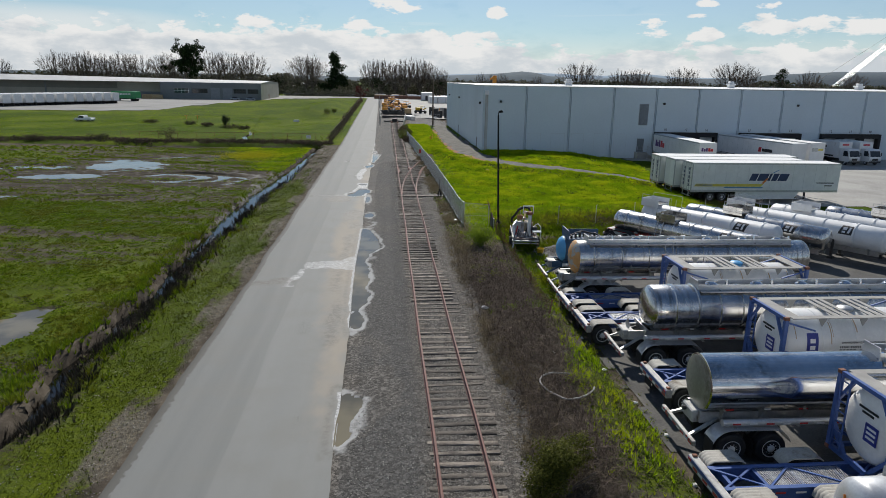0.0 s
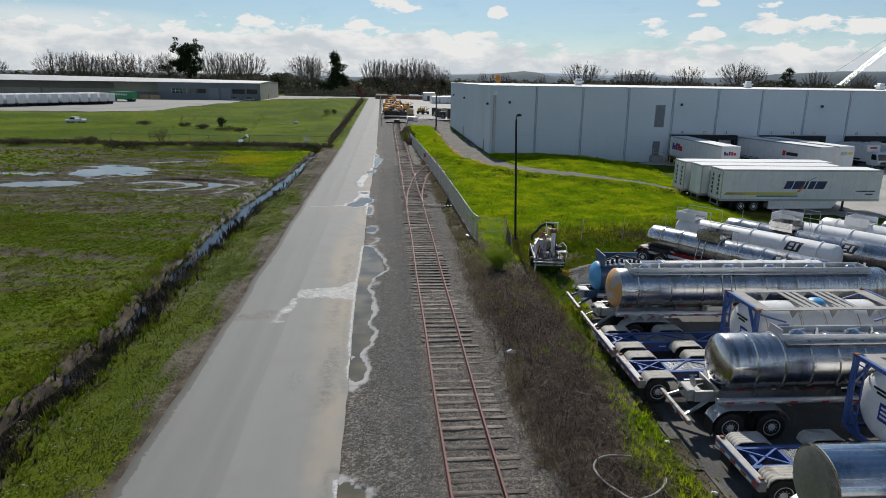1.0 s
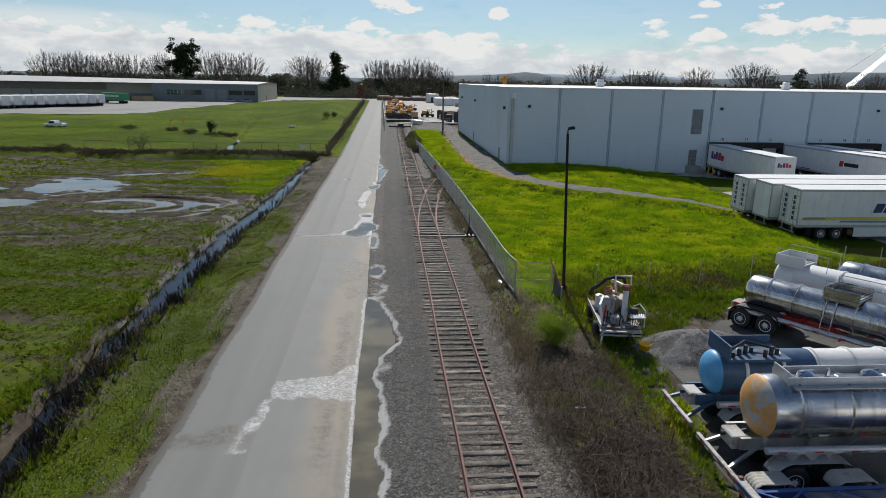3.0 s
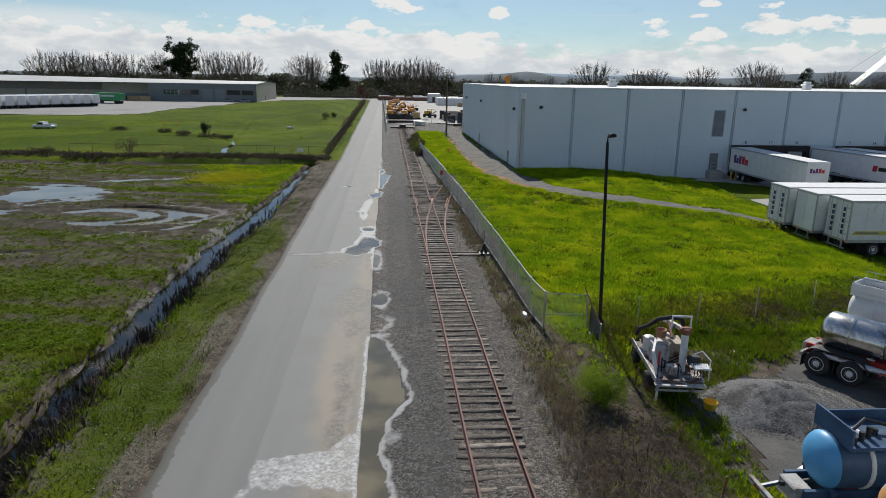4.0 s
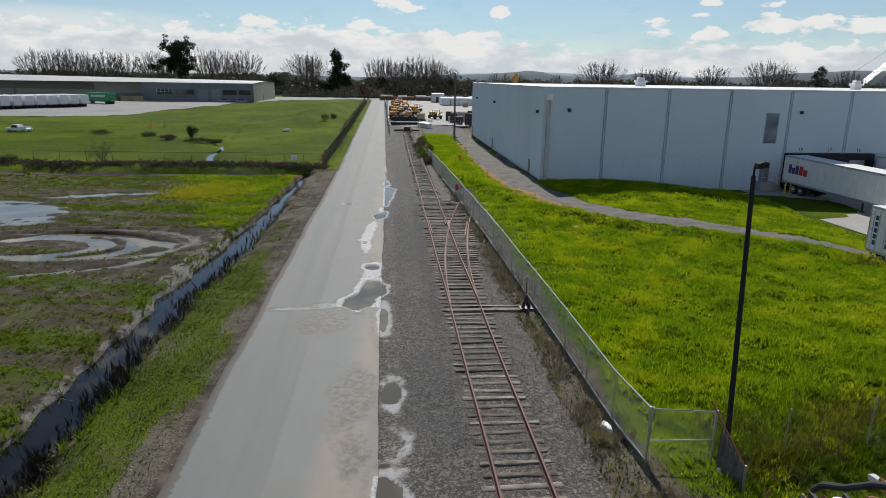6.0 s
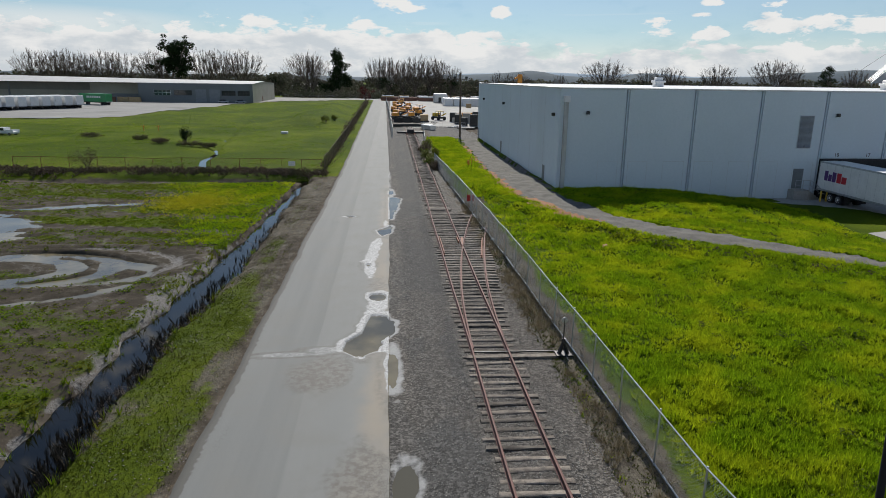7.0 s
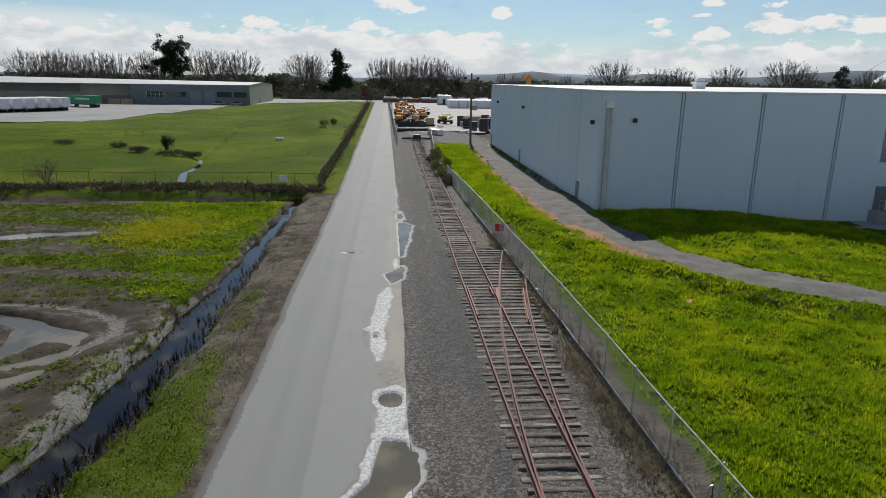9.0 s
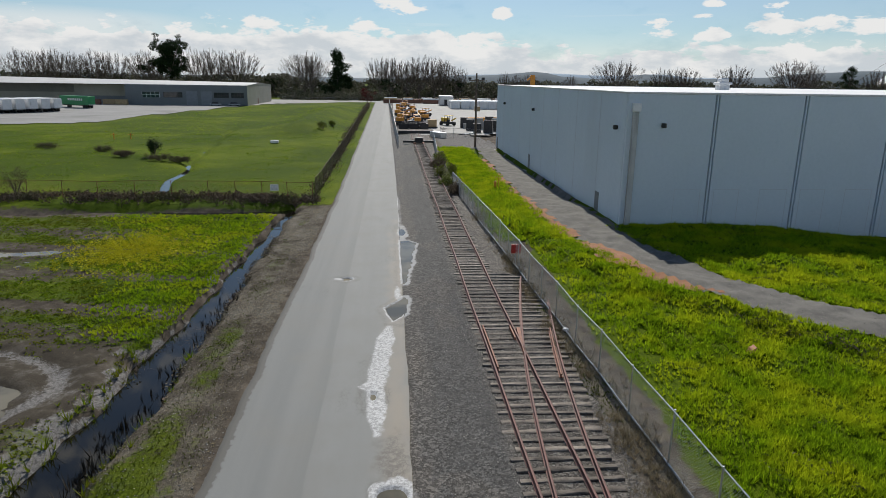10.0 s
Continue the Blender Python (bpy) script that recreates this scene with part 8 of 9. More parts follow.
# ---- the distant grey building and its yard ----
GALV_ROOF = surface("pale_metal_roof", (0.40, 0.40, 0.39), (0.52, 0.52, 0.50), 0.08, 0.6, 0.0, 0.05, 30.0, (0.30, 0.29, 0.27), 0.05, (0.5, 0.8))
depot = thing("distribution_depot", "long low grey depot with a shallow pale roof", "building", kind="structure")
part("grey_wall", G().box(-104, -58.5, 320, 320.4, 0, 8.0), GREY_WALL, depot)
part("side_wall", G().box(-58.9, -58.5, 320.4, 372, 0, 8.0), BEIGE_WALL, depot)
part("beige_wall", G().box(-126, -104, 327, 327.4, 0, 7.6), BEIGE_WALL, depot)
part("beige_wall", G().box(-300, -126, 330, 330.4, 0, 7.8), BEIGE_WALL, depot)
part("wall_band", G().box(-126, -104, 326.9, 326.99, 0, 3.4), GREY_WALL, depot)
part("upper_band", G().box(-300, -126, 329.88, 329.99, 4.6, 7.8), surface("olive_band", (0.17, 0.17, 0.14), (0.22, 0.215, 0.18), 0.2, 0.85), depot)
part("return_wall", G().box(-104.4, -104, 320.4, 327, 0, 8.0), GREY_WALL, depot)
g = G().add([(-300, 329.9, 7.8), (-58.4, 319.8, 8.0), (-58.4, 346, 8.9), (-300, 352, 11.6), (-300, 380, 7.8), (-58.4, 372, 8.0)], [(0, 1, 2, 3), (3, 2, 5, 4)])
part("roof", g, GALV_ROOF, depot, "pale shallow gable roof")
part("gable", G().add([(-58.45, 320, 8.0), (-58.45, 372, 8.0), (-58.45, 346, 8.85)], [(0, 1, 2)]), BEIGE_WALL, depot)
for x0, x1 in ((-98.0, -91.5), (-90.0, -83.0), (-71.0, -65.5), (-64.5, -59.8)):
    win = part("window", G().box(x0, x1, 319.86, 319.98, 3.2, 5.2), GLASS, depot, "dark strip window")
    g = G()
    for k in range(5):
        x = x0 + (x1 - x0) * k / 4
        g.box(x - 0.05, x + 0.05, 319.8, 319.86, 3.2, 5.2)
    g.box(x0, x1, 319.8, 319.86, 4.15, 4.25)
    part("mullion", g, WHITE if x0 == -98.0 else CHASSIS, win)
for x0 in (-81.5, -76.0):
    part("roller_door", G().box(x0, x0 + 4.2, 319.86, 319.98, 0.2, 5.6), surface("roller_grey", (0.20, 0.22, 0.23), (0.25, 0.27, 0.28), 1.0, 0.7), depot)
for k in range(6):
    part("pilaster", G().box(-290 + k * 26, -289.4 + k * 26, 329.7, 329.99, 0, 7.7), GREY_WALL, depot)
part("door", G().box(-58.48, -58.42, 340, 341.6, 0.2, 2.6), BROWN, depot)
for x in (-63.0, -70.0):
    car = thing("parked_car", "small silver car beside the depot wall", "car", "parked cars")
    part("body", G().chamfer(x - 2.1, x + 2.1, 316.6, 318.3, 0.55, 1.15, 0.15), GALV, car)
    part("cabin", G().prism([(x - 1.5, 1.14), (x + 1.2, 1.14), (x + 0.7, 1.7), (x - 1.1, 1.7)], 316.75, 318.15, "y"), GLASS, car)
    for u in (-1.3, 1.3):
        for q in (316.7, 318.2):
            part("wheel", G().lathe([(-0.1, 0.32), (0.1, 0.32), (0.1, 0.1)], "y", 14, (x + u, q, 0.52)), TYRE, car)


def far_trailer(label, m, mat=WHITE, L=13.0):
    t = thing("parked_trailer", label, "semi-trailer", "parked trailers", m)
    part("body", G().chamfer(0, L, -1.28, 1.28, 1.1, 4.0, 0.04), mat, t)
    part("frame_rail", G().box(0.2, L - 0.5, -0.5, 0.5, 0.8, 1.1), CHASSIS, t)
    for x in (1.6, 2.9):
        for s in (-1, 1):
            part("wheel", G().lathe([(-0.2, 0.5), (0.2, 0.5), (0.2, 0.1)], "y", 14, (x, s * 0.95, 0.5)), TYRE, t)
    part("landing_leg", G().box(L - 3, L - 2.8, -0.8, 0.8, 0.0, 0.9), CHASSIS, t)
    part("rear_frame", G().box(-0.02, 0.05, -1.26, 1.26, 1.05, 1.3), GALV, t)
    return t


one = far_trailer("white box trailer parked in a row at the depot", pose(-102.5, 264, 0.28, 0, 0, 150))
for k in range(1, 13):
    copy_thing(one, pose(-102.5 - 1.95 * k, 264 - 3.1 * k, 0.28, 0, 0, 150 + random.Random(k).uniform(-2, 2)))
far_trailer("long white box trailer standing alone at the depot", pose(-122, 218, 0.28, 0, 0, 172), WHITE, 15.5)
g40 = far_trailer("green ribbed shipping container on a chassis", pose(-102.6, 287, 0.28, 0, 0, 150), GREEN, 14.5)
g = G()
for k in range(8):
    g.box(3.0 + k * 0.95, 3.65 + k * 0.95, 1.282, 1.29, 2.5, 3.2)
part("lettering_bar", g, WHITE, g40)
for k in range(3):
    t = thing("timber_stack", "low stack of tan crates by the depot", "crates", "crate stacks", pose(-115 + 5.0 * k, 318 + (k % 2), 0.3))
    part("crate", G().chamfer(-2.2, 2.2, -0.6, 0.6, 0, 2.0, 0.03), LUMBER if k else BROWN, t)

# pickup on the far field
pick = thing("pickup_truck", "white pickup truck parked on the field", "pickup truck", "", pose(-71.5, 164, 0.1, 0, 0, 165) @ Matrix.Scale(0.85, 4))
part("body", G().chamfer(-2.7, 2.7, -0.95, 0.95, 0.55, 1.1, 0.08), WHITE, pick)
part("cab", G().prism([(-0.6, 1.1), (1.6, 1.1), (1.0, 1.8), (-0.4, 1.8)], -0.85, 0.85, "y"), WHITE, pick)
part("window", G().prism([(-0.4, 1.18), (1.35, 1.18), (0.9, 1.7), (-0.3, 1.7)], -0.87, 0.87, "y"), GLASS, pick)
for y in (-0.93, 0.86):
    part("bed_side", G().box(-2.65, -0.7, y, y + 0.07, 1.1, 1.35), WHITE, pick)
for x in (-1.7, 1.75):
    for s in (-1, 1):
        wheel(pick, x, 0.85 * s, 0.38, 0.38, 0.24, GALV, s, False)
# orange stakes and an object on the field
for x, y in ((-51.5, 176.0), (-48.8, 176.5)):
    t = thing("survey_stake", "orange survey stake in the field", "stake", "survey stakes")
    z = float(height(np.array(x), np.array(y)))
    part("stake", G().bar((x, y, z), (x, y, z + 1.1), 0.12), ORANGE, t)
    part("cross_bar", G().bar((x - 0.5, y, z + 0.9), (x + 0.5, y, z + 0.9), 0.08), ORANGE, t)
t = thing("trough", "small white trough standing in the grass", "trough")
part("basin", G().chamfer(-23.6, -22.2, 171.4, 172.2, 0.2, 0.65, 0.06), WHITE, t)
hyd = thing("hydrant_post", "orange and yellow standpipe in the grass bank", "standpipe")
part("pipe", G().tube([(8.3, 123.5, 0.0), (8.3, 123.5, 0.9), (8.3, 123.5, 1.0)], [0.16, 0.16, 0.08], 10), ORANGE, hyd)
part("marker", G().tube([(8.7, 123.6, 0.0), (8.7, 123.6, 1.4)], 0.06, 8), YELLOW, hyd)

# ---- equipment yard ----
def loader(label, m, mat=ORANGE):
    t = thing("track_machine", label, "machine", "orange machines", m)
    part("chassis", G().chamfer(-2.0, 2.0, -1.0, 1.0, 0.45, 0.95, 0.06), CHASSIS, t)
    part("engine_cover", G().chamfer(-2.0, -0.3, -0.8, 0.8, 0.95, 1.9, 0.12), mat, t)
    part("canopy", G().chamfer(-0.3, 1.2, -0.85, 0.85, 2.35, 2.5, 0.04), mat, t)
    for x in (-0.2, 1.1):
        for y in (-0.78, 0.78):
            part("canopy_post", G().bar((x, y, 0.95), (x, y, 2.36), 0.09), CHASSIS, t)
    part("boom", G().bar((1.0, 0.4, 1.2), (2.9, 0.4, 1.9), 0.25), mat, t)
    part("seat", G().chamfer(0.1, 0.6, -0.3, 0.3, 0.95, 1.5, 0.05), BLACK, t)
    for x in (-1.4, 1.4):
        for s in (-1, 1):
            part("wheel", G().lathe([(-0.2, 0.5), (0.2, 0.5), (0.2, 0.12)], "y", 16, (x, s * 1.0, 0.5)), TYRE, t)
    return t


r = random.Random(77)
base = loader("orange rail maintenance machine in the yard", pose(0.6, 222, 0.15, 0, 0, 20))
for x, y, a in ((3.8, 223, 95), (0.2, 240, 70), (3.2, 247, -20), (6.2, 239, 110), (0.4, 262, 15), (4.2, 268, 80), (0.9, 285, 45), (7.6, 262, 30), (4.8, 296, 100), (1.0, 310, 0), (3.0, 330, 60)):
    copy_thing(base, pose(x, y, 0.15, 0, 0, a))
loader("yellow compact loader parked on the concrete", pose(11.4, 221, 0.15, 0, 0, -60), YELLOW)
t = thing("tan_machine_box", "tan wheeled machine with a square box", "machine")
part("box", G().chamfer(5.9, 8.0, 211, 213.2, 0.5, 2.1, 0.08), LUMBER, t)
part("skid", G().box(5.7, 8.2, 211.2, 213, 0.14, 0.5), CHASSIS, t)
dark = [("black steel rack", -0.8, 204), ("black steel rack", 1.4, 204.5), ("black steel rack", 3.6, 204.2), ("black steel rack", 0.2, 209), ("black steel rack", 3.0, 209.5)]
for k, (n, x, y) in enumerate(dark):
    t = thing("axle_rack", "black steel rack of rail axles and frames", "rack", "axle racks", pose(x + 0.8, y, 0.15, 0, 0, 6 * k))
    part("frame", G().box(-1.0, 1.0, -1.2, -1.08, 0.2, 1.5).box(-1.0, 1.0, 1.08, 1.2, 0.2, 1.5).box(-1.0, 1.0, -1.08, 1.08, 0.1, 0.3), BLACK, t)
    for u in (-0.6, 0.0, 0.6):
        part("axle", G().tube([(u, -1.1, 0.9), (u, 1.1, 0.9)], 0.16, 10), CHASSIS, t)
    part("top_beam", G().bar((-1.0, 0.3, 1.5), (1.0, -0.4, 1.7), 0.14), BLACK, t)
slab = thing("timber_platform", "grey weathered timber platform across the track's end", "platform")
for k in range(6):
    part("beam", G().chamfer(-1.2, 6.3, 195.0 + k * 0.62, 195.55 + k * 0.62, 0.2, 0.75 + 0.03 * (k % 2), 0.03), CHASSIS if k % 3 == 0 else WOOD, slab)
for k in range(16):
    a, b = r.uniform(14.5, 22.0), r.uniform(197, 214)
    t = thing("concrete_block", "grey concrete block stacked in the yard", "concrete block", "concrete blocks", pose(a, b, 0.14, 0, 0, r.uniform(-12, 12)))
    h = r.uniform(0.9, 2.8)
    part("block", G().chamfer(-0.9, 0.9, -0.5, 0.5, 0, h, 0.05), CONCRETE if k % 3 else CHASSIS, t)
for k in range(5):
    t = thing("steel_pipe", "grey steel pipe lying in the yard", "pipe", "loose pipes", pose(13.2 + 0.5 * k, 193 + k, 0.3, 0, 0, 60 + 8 * k))
    part("tube", G().tube([(-1.5, 0, 0), (1.5, 0, 0)], 0.16, 8), GALV, t)
for k in range(6):
    t = thing("timber_bundle", "stack of tan timber in the yard", "timber", "timber stacks", pose(19 + 2.2 * k, 236 + 3 * (k % 2), 0.14, 0, 0, 4 * k))
    part("bundle", G().chamfer(-2.2, 2.2, -0.6, 0.6, 0, 1.2, 0.04), LUMBER if k % 2 else ORANGE, t)
tank_box = thing("grey_tank", "pale grey rectangular tank at the track's end", "tank", "", pose(6.6, 186, 0.14, 0, 0, 25))
part("shell", G().chamfer(-0.7, 0.7, -2.2, 2.2, 0, 1.1, 0.1), GALV, tank_box)
for k in range(14):
    t = thing("wrapped_bale", "white plastic-wrapped bale on the concrete", "bale", "wrapped bales", pose(22.5 + 3.6 * (k % 7), 318 + 9 * (k // 7), 0.14, 0, 0, r.uniform(-2, 2)))
    part("bale", G().chamfer(-1.75, 1.75, -3.4, 3.4, 0, 3.1, 0.22), WHITE, t)
t = thing("site_office", "pale grey portable office beside the bales", "cabin", "", pose(21.5, 352, 0.14))
part("shell", G().chamfer(-3.0, 3.0, -4, 4, 0.2, 4.2, 0.1), GALV, t)
part("door", G().box(-1.0, 0.2, -4.03, -4.0, 0.3, 2.6), CHASSIS, t)
t = thing("sawhorse_lift", "small tan crate before the bales", "crate", "", pose(29, 300, 0.14))
part("crate", G().chamfer(-1, 1, -0.8, 0.8, 0, 1.6, 0.05), LUMBER, t)
for k in range(16):
    x, y = -2 + 9.2 * (k % 8), 372 + 13 * (k // 8) + r.uniform(-2, 2)
    t = thing("rail_stack", "long stack of brown rails with pale wrapping", "rail stack", "rail stacks", pose(x, y, 0.15, 0, 0, r.uniform(-6, 6)))
    part("rails", G().chamfer(-4.4, 4.4, -1.1, 1.1, 0, 1.7, 0.05), BROWN, t)
    part("wrapping", G().chamfer(-4.2, r.uniform(0, 4.2), -1.05, 1.05, 1.7, 2.3, 0.05), WHITE if k % 3 else LUMBER, t)
mast = thing("orange_lift", "orange lift mast rising behind the warehouse", "lift")
part("mast", G().chamfer(46.8, 48.4, 291.6, 292.8, 0, 13.2, 0.1).bar((47.6, 292, 13), (45.6, 292, 11.5), 0.6), ORANGE, mast)
# lattice crane on the skyline
crane = thing("lattice_crane", "pale lattice crane boom far beyond the warehouse", "crane")
a, b = Vector((560, 800, 6)), Vector((705, 815, 120))
d = (b - a).normalized()
u, w = d.cross(Vector((0, 1, 0))).normalized() * 2.0, Vector((0, 2.0, 0))
g = G()
for s, q in ((1, 1), (1, -1), (-1, 1), (-1, -1)):
    g.bar(a + u * s + w * q, b + u * s * 0.6 + w * q * 0.6, 0.42)
n = 30
for k in range(n):
    p0, p1 = a + (b - a) * (k / n), a + (b - a) * ((k + 1) / n)
    for q in (-1, 1):
        g.bar(p0 + u + w * q, p1 - u + w * q, 0.22)
        g.bar(p0 - u + w * q, p1 + u + w * q, 0.22)
part("boom", g, GALV, crane)
part("stay", G().bar(a + Vector((-20, 0, 10)), b, 0.25).bar(a + Vector((-60, 0, 0)), a + Vector((-20, 0, 10)), 0.25), CHASSIS, crane)
part("cab", G().chamfer(548, 566, 792, 808, 0, 8, 0.5), CHASSIS, crane)
# low houses and sheds among the far trees
for k, (x, y, w, h) in enumerate(((-230, 470, 26, 5), (-150, 480, 18, 6), (60, 520, 30, 6), (120, 530, 40, 5), (190, 520, 26, 6), (-60, 500, 20, 5), (260, 540, 50, 7))):
    t = thing("far_shed", "low pale shed among distant trees", "shed", "far sheds", pose(x, y, 0))
    part("wall", G().box(-w / 2, w / 2, -6, 6, 0, h), BEIGE_WALL if k % 2 else WALL, t)
    part("roof", G().prism([(-6.6, h), (6.6, h), (0, h + 2)], -w / 2 - 0.5, w / 2 + 0.5, "x"), ROOF if k % 2 else GREY_WALL, t)
# rail along the far cross street
street_rail = chain_fence("low grey rail fence along the far street", [(-60, 398), (-12, 399)], 1.5, 4.0, DULL_STEEL, True, 0.4, 0.005)

# ---- trees ----
def bare_tree(seed, mains=34, round_=0.44):
    """A leafless tree of height 1: a short trunk and a rounded fan of limbs that bend upwards, each ending in sprays of fine twigs."""
    r = random.Random(seed)
    limbs, twv, twf = G(), [], []

    def twig(p, d, L, w):
        s = Vector((-d.y, d.x, 0.0)).normalized() * w if abs(d.z) < 0.99 else Vector((w, 0, 0))
        o = len(twv)
        q = p + d * L * 0.5
        e = q + (d + Vector((r.gauss(0, 0.2), r.gauss(0, 0.2), 0.08))).normalized() * L * 0.5
        twv.extend([tuple(p - s), tuple(p + s), tuple(q + s * 0.7), tuple(q - s * 0.7), tuple(e)])
        twf.extend([(o, o + 1, o + 2), (o, o + 2, o + 3), (o + 3, o + 2, o + 4)])

    limbs.tube([(0, 0, -0.02), (0.004, 0, 0.12), (0, 0.004, 0.24)], [0.020, 0.015, 0.012], 7, False)
    for k in range(mains):
        a = 2.4 * k + r.uniform(-0.3, 0.3)
        lean = math.sqrt((k + 0.5) / mains)
        reach = round_ * lean * r.uniform(0.85, 1.05)
        top = 0.46 + 0.42 * math.sqrt(max(0.0, 1 - (0.95 * lean) ** 2)) * r.uniform(0.85, 1.0)
        p0 = Vector((0, 0, r.uniform(0.12, 0.26)))
        p3 = Vector((math.cos(a) * reach, math.sin(a) * reach, top))
        p1 = p0 + Vector((p3.x * 0.42, p3.y * 0.42, (top - p0.z) * 0.28))
        p2 = p0 + Vector((p3.x * 0.78, p3.y * 0.78, (top - p0.z) * 0.62))
        limbs.tube([p0, p1, p2, p3], [0.0055, 0.0034, 0.0017, 0.0006], 4, False)
        line = [p0, p1, p2, p3]
        for j in range(13):
            f = r.uniform(1.0, 3.0)
            i = min(2, int(f))
            q = line[i].lerp(line[i + 1], f - i)
            d = (line[i + 1] - line[i]).normalized()
            out = (q - Vector((0, 0, 0.30))).normalized()
            nd = (d * 0.5 + out * 0.8 + Vector((r.gauss(0, 0.32), r.gauss(0, 0.32), r.gauss(0.05, 0.2)))).normalized()
            L = r.uniform(0.10, 0.20) * (1.15 - 0.18 * f)
            end = q + nd * L
            limbs.tube([q, (q + end) / 2 + Vector((0, 0, -0.006)), end], [0.0013, 0.0010, 0.0006], 3, False)
            for _ in range(8):
                g = r.uniform(0.2, 1.0)
                twig(q.lerp(end, g), (nd + Vector((r.gauss(0, 0.42), r.gauss(0, 0.42), r.gauss(0.05, 0.25)))).normalized(), L * r.uniform(0.45, 0.85), 0.0015)
    me1 = limbs.mesh("trunk")
    me1.materials.append(BARE)
    top = sorted(v[2] for v in twv)[int(len(twv) * 0.985)]
    me2 = raw_mesh("twigs", twv, twf, BARE)
    return me1, me2, top


BARE_TREES = [bare_tree(200 + k, 30 + 3 * k, 0.40 + 0.03 * k) for k in range(4)]


def plant_bare(x, y, h, k, wide=1.0, turn=0.0, group="bare trees"):
    t = thing("bare_tree", "tall leafless grey-brown tree with fine upright twigs", "tree", group, pose(x, y, 0, 0, 0, turn) @ Matrix.Diagonal((h * wide / BARE_TREES[k][2], h * wide / BARE_TREES[k][2], h / BARE_TREES[k][2], 1)))
    share("trunk", BARE_TREES[k][0], t)
    share("crown", BARE_TREES[k][1], t)
    return t


r = random.Random(12)
for k, (x, h, w) in enumerate(((-205, 22.5, 1.1), (-194, 22, 1.0), (-184, 22.5, 1.0), (-176, 21, 0.9), (-167, 22.5, 1.1), (-156, 21.5, 1.1), (-137, 22.5, 1.1), (-131, 20, 0.9), (-108, 24, 1.0), (-99, 23.5, 1.0), (-87, 23.5, 1.15), (-52, 22.8, 1.1), (-47, 22, 1.0),
                               (-9, 21, 0.9), (-2, 21.3, 0.9), (6, 19, 0.8), (13, 22.2, 1.1), (22, 21.8, 1.0), (28, 20, 0.8), (36, 16.5, 0.6), (62, 14.5, 0.7), (70, 13.8, 0.7), (77, 14.2, 0.7), (130, 21.3, 1.3), (160, 18, 1.1), (169, 18.5, 1.2), (202, 20, 1.2), (235, 23, 1.3), (246, 19, 1.0), (294, 19, 1.0), (320, 18, 1.1), (-240, 18, 1.0), (100, 13.5, 0.9))):
    plant_bare(x, 440 + r.uniform(-6, 6), h * 1.03, k % 4, 0.95 * w, r.uniform(0, 360))


def crown_tree(name, label, x, y, base, clumps, leaf_mat, size, trunk_h, trunk_r, leaf=0.22, count=60, seed=1, z0=0.0):
    """A leafy tree: tapered trunk with limbs, and a crown of clumps of small leaves."""
    r = random.Random(seed)
    t = thing(name, label, "tree", "", pose(x, y, z0))
    g = G().tube([(0, 0, -0.2), (0.1, 0.05, trunk_h * 0.5), (0, 0.1, trunk_h)], [trunk_r, trunk_r * 0.75, trunk_r * 0.5], 8, False)
    places, sizes = [], []
    for cx, cy, cz, cr in clumps:
        g.tube([(0, 0.05, min(trunk_h * r.uniform(0.6, 1.0), cz)), (cx * 0.5, cy * 0.5, (trunk_h + cz) / 2), (cx, cy, cz)], [trunk_r * 0.45, trunk_r * 0.3, trunk_r * 0.1], 5, False)
        for _ in range(max(3, int(5 * cr / size))):
            d = Vector((r.gauss(0, 0.5), r.gauss(0, 0.5), r.gauss(0, 0.42)))
            places.append((cx + d.x * cr, cy + d.y * cr, cz + d.z * cr))
            sizes.append(size * r.uniform(0.6, 1.15))
    part("trunk", g, BARK, t)
    scatter("crown", places, sizes, leafy(count, seed, leaf), leaf_mat, t)
    return t


r = random.Random(31)
cl = [(r.gauss(0, 5.0), r.gauss(0, 3), 13 + 3.2 * k % 13 + r.gauss(0, 1.2), r.uniform(2.4, 3.6)) for k in range(30)] + [(-5.5, 0, 24, 2.2), (5.0, 1, 24.5, 2.6), (1, 0, 26, 2.4), (6, 0, 15, 2.0)]
crown_tree("eucalyptus", "tall dark eucalyptus with open layered clumps of leaves", -121, 429, 0, cl, DARK_LEAF, 2.1, 17, 0.7, 0.34, 80, 41)
cl = [(r.gauss(0, 4.2) * (1 - k / 26), r.gauss(0, 2.2) * (1 - k / 26), 4 + k * 1.05, 3.4 * (1 - k / 30)) for k in range(21)]
crown_tree("dark_conifer", "dense dark evergreen tree with a ragged outline", -32.5, 438, 0, cl, DARK_LEAF, 2.7, 18, 0.6, 0.36, 90, 42)
cl = [(r.gauss(0, 3.2) * (1.2 - k / 16), r.gauss(0, 2) * (1.2 - k / 16), 9 + k * 0.95, 2.2) for k in range(13)]
crown_tree("pine", "dark flat-topped pine on the skyline", 264, 427, 0, cl, DARK_LEAF, 1.5, 17, 0.4, 0.32, 60, 43)
cl = [(r.gauss(0, 1.6), r.gauss(0, 1.6), 2.0 + r.uniform(0, 4.5), 1.6) for k in range(12)]
crown_tree("red_leaf_tree", "dark red-leaved tree at the end of the road", -13.4, 352, 0, cl, RED_LEAF, 0.9, 4.0, 0.25, 0.24, 50, 44)
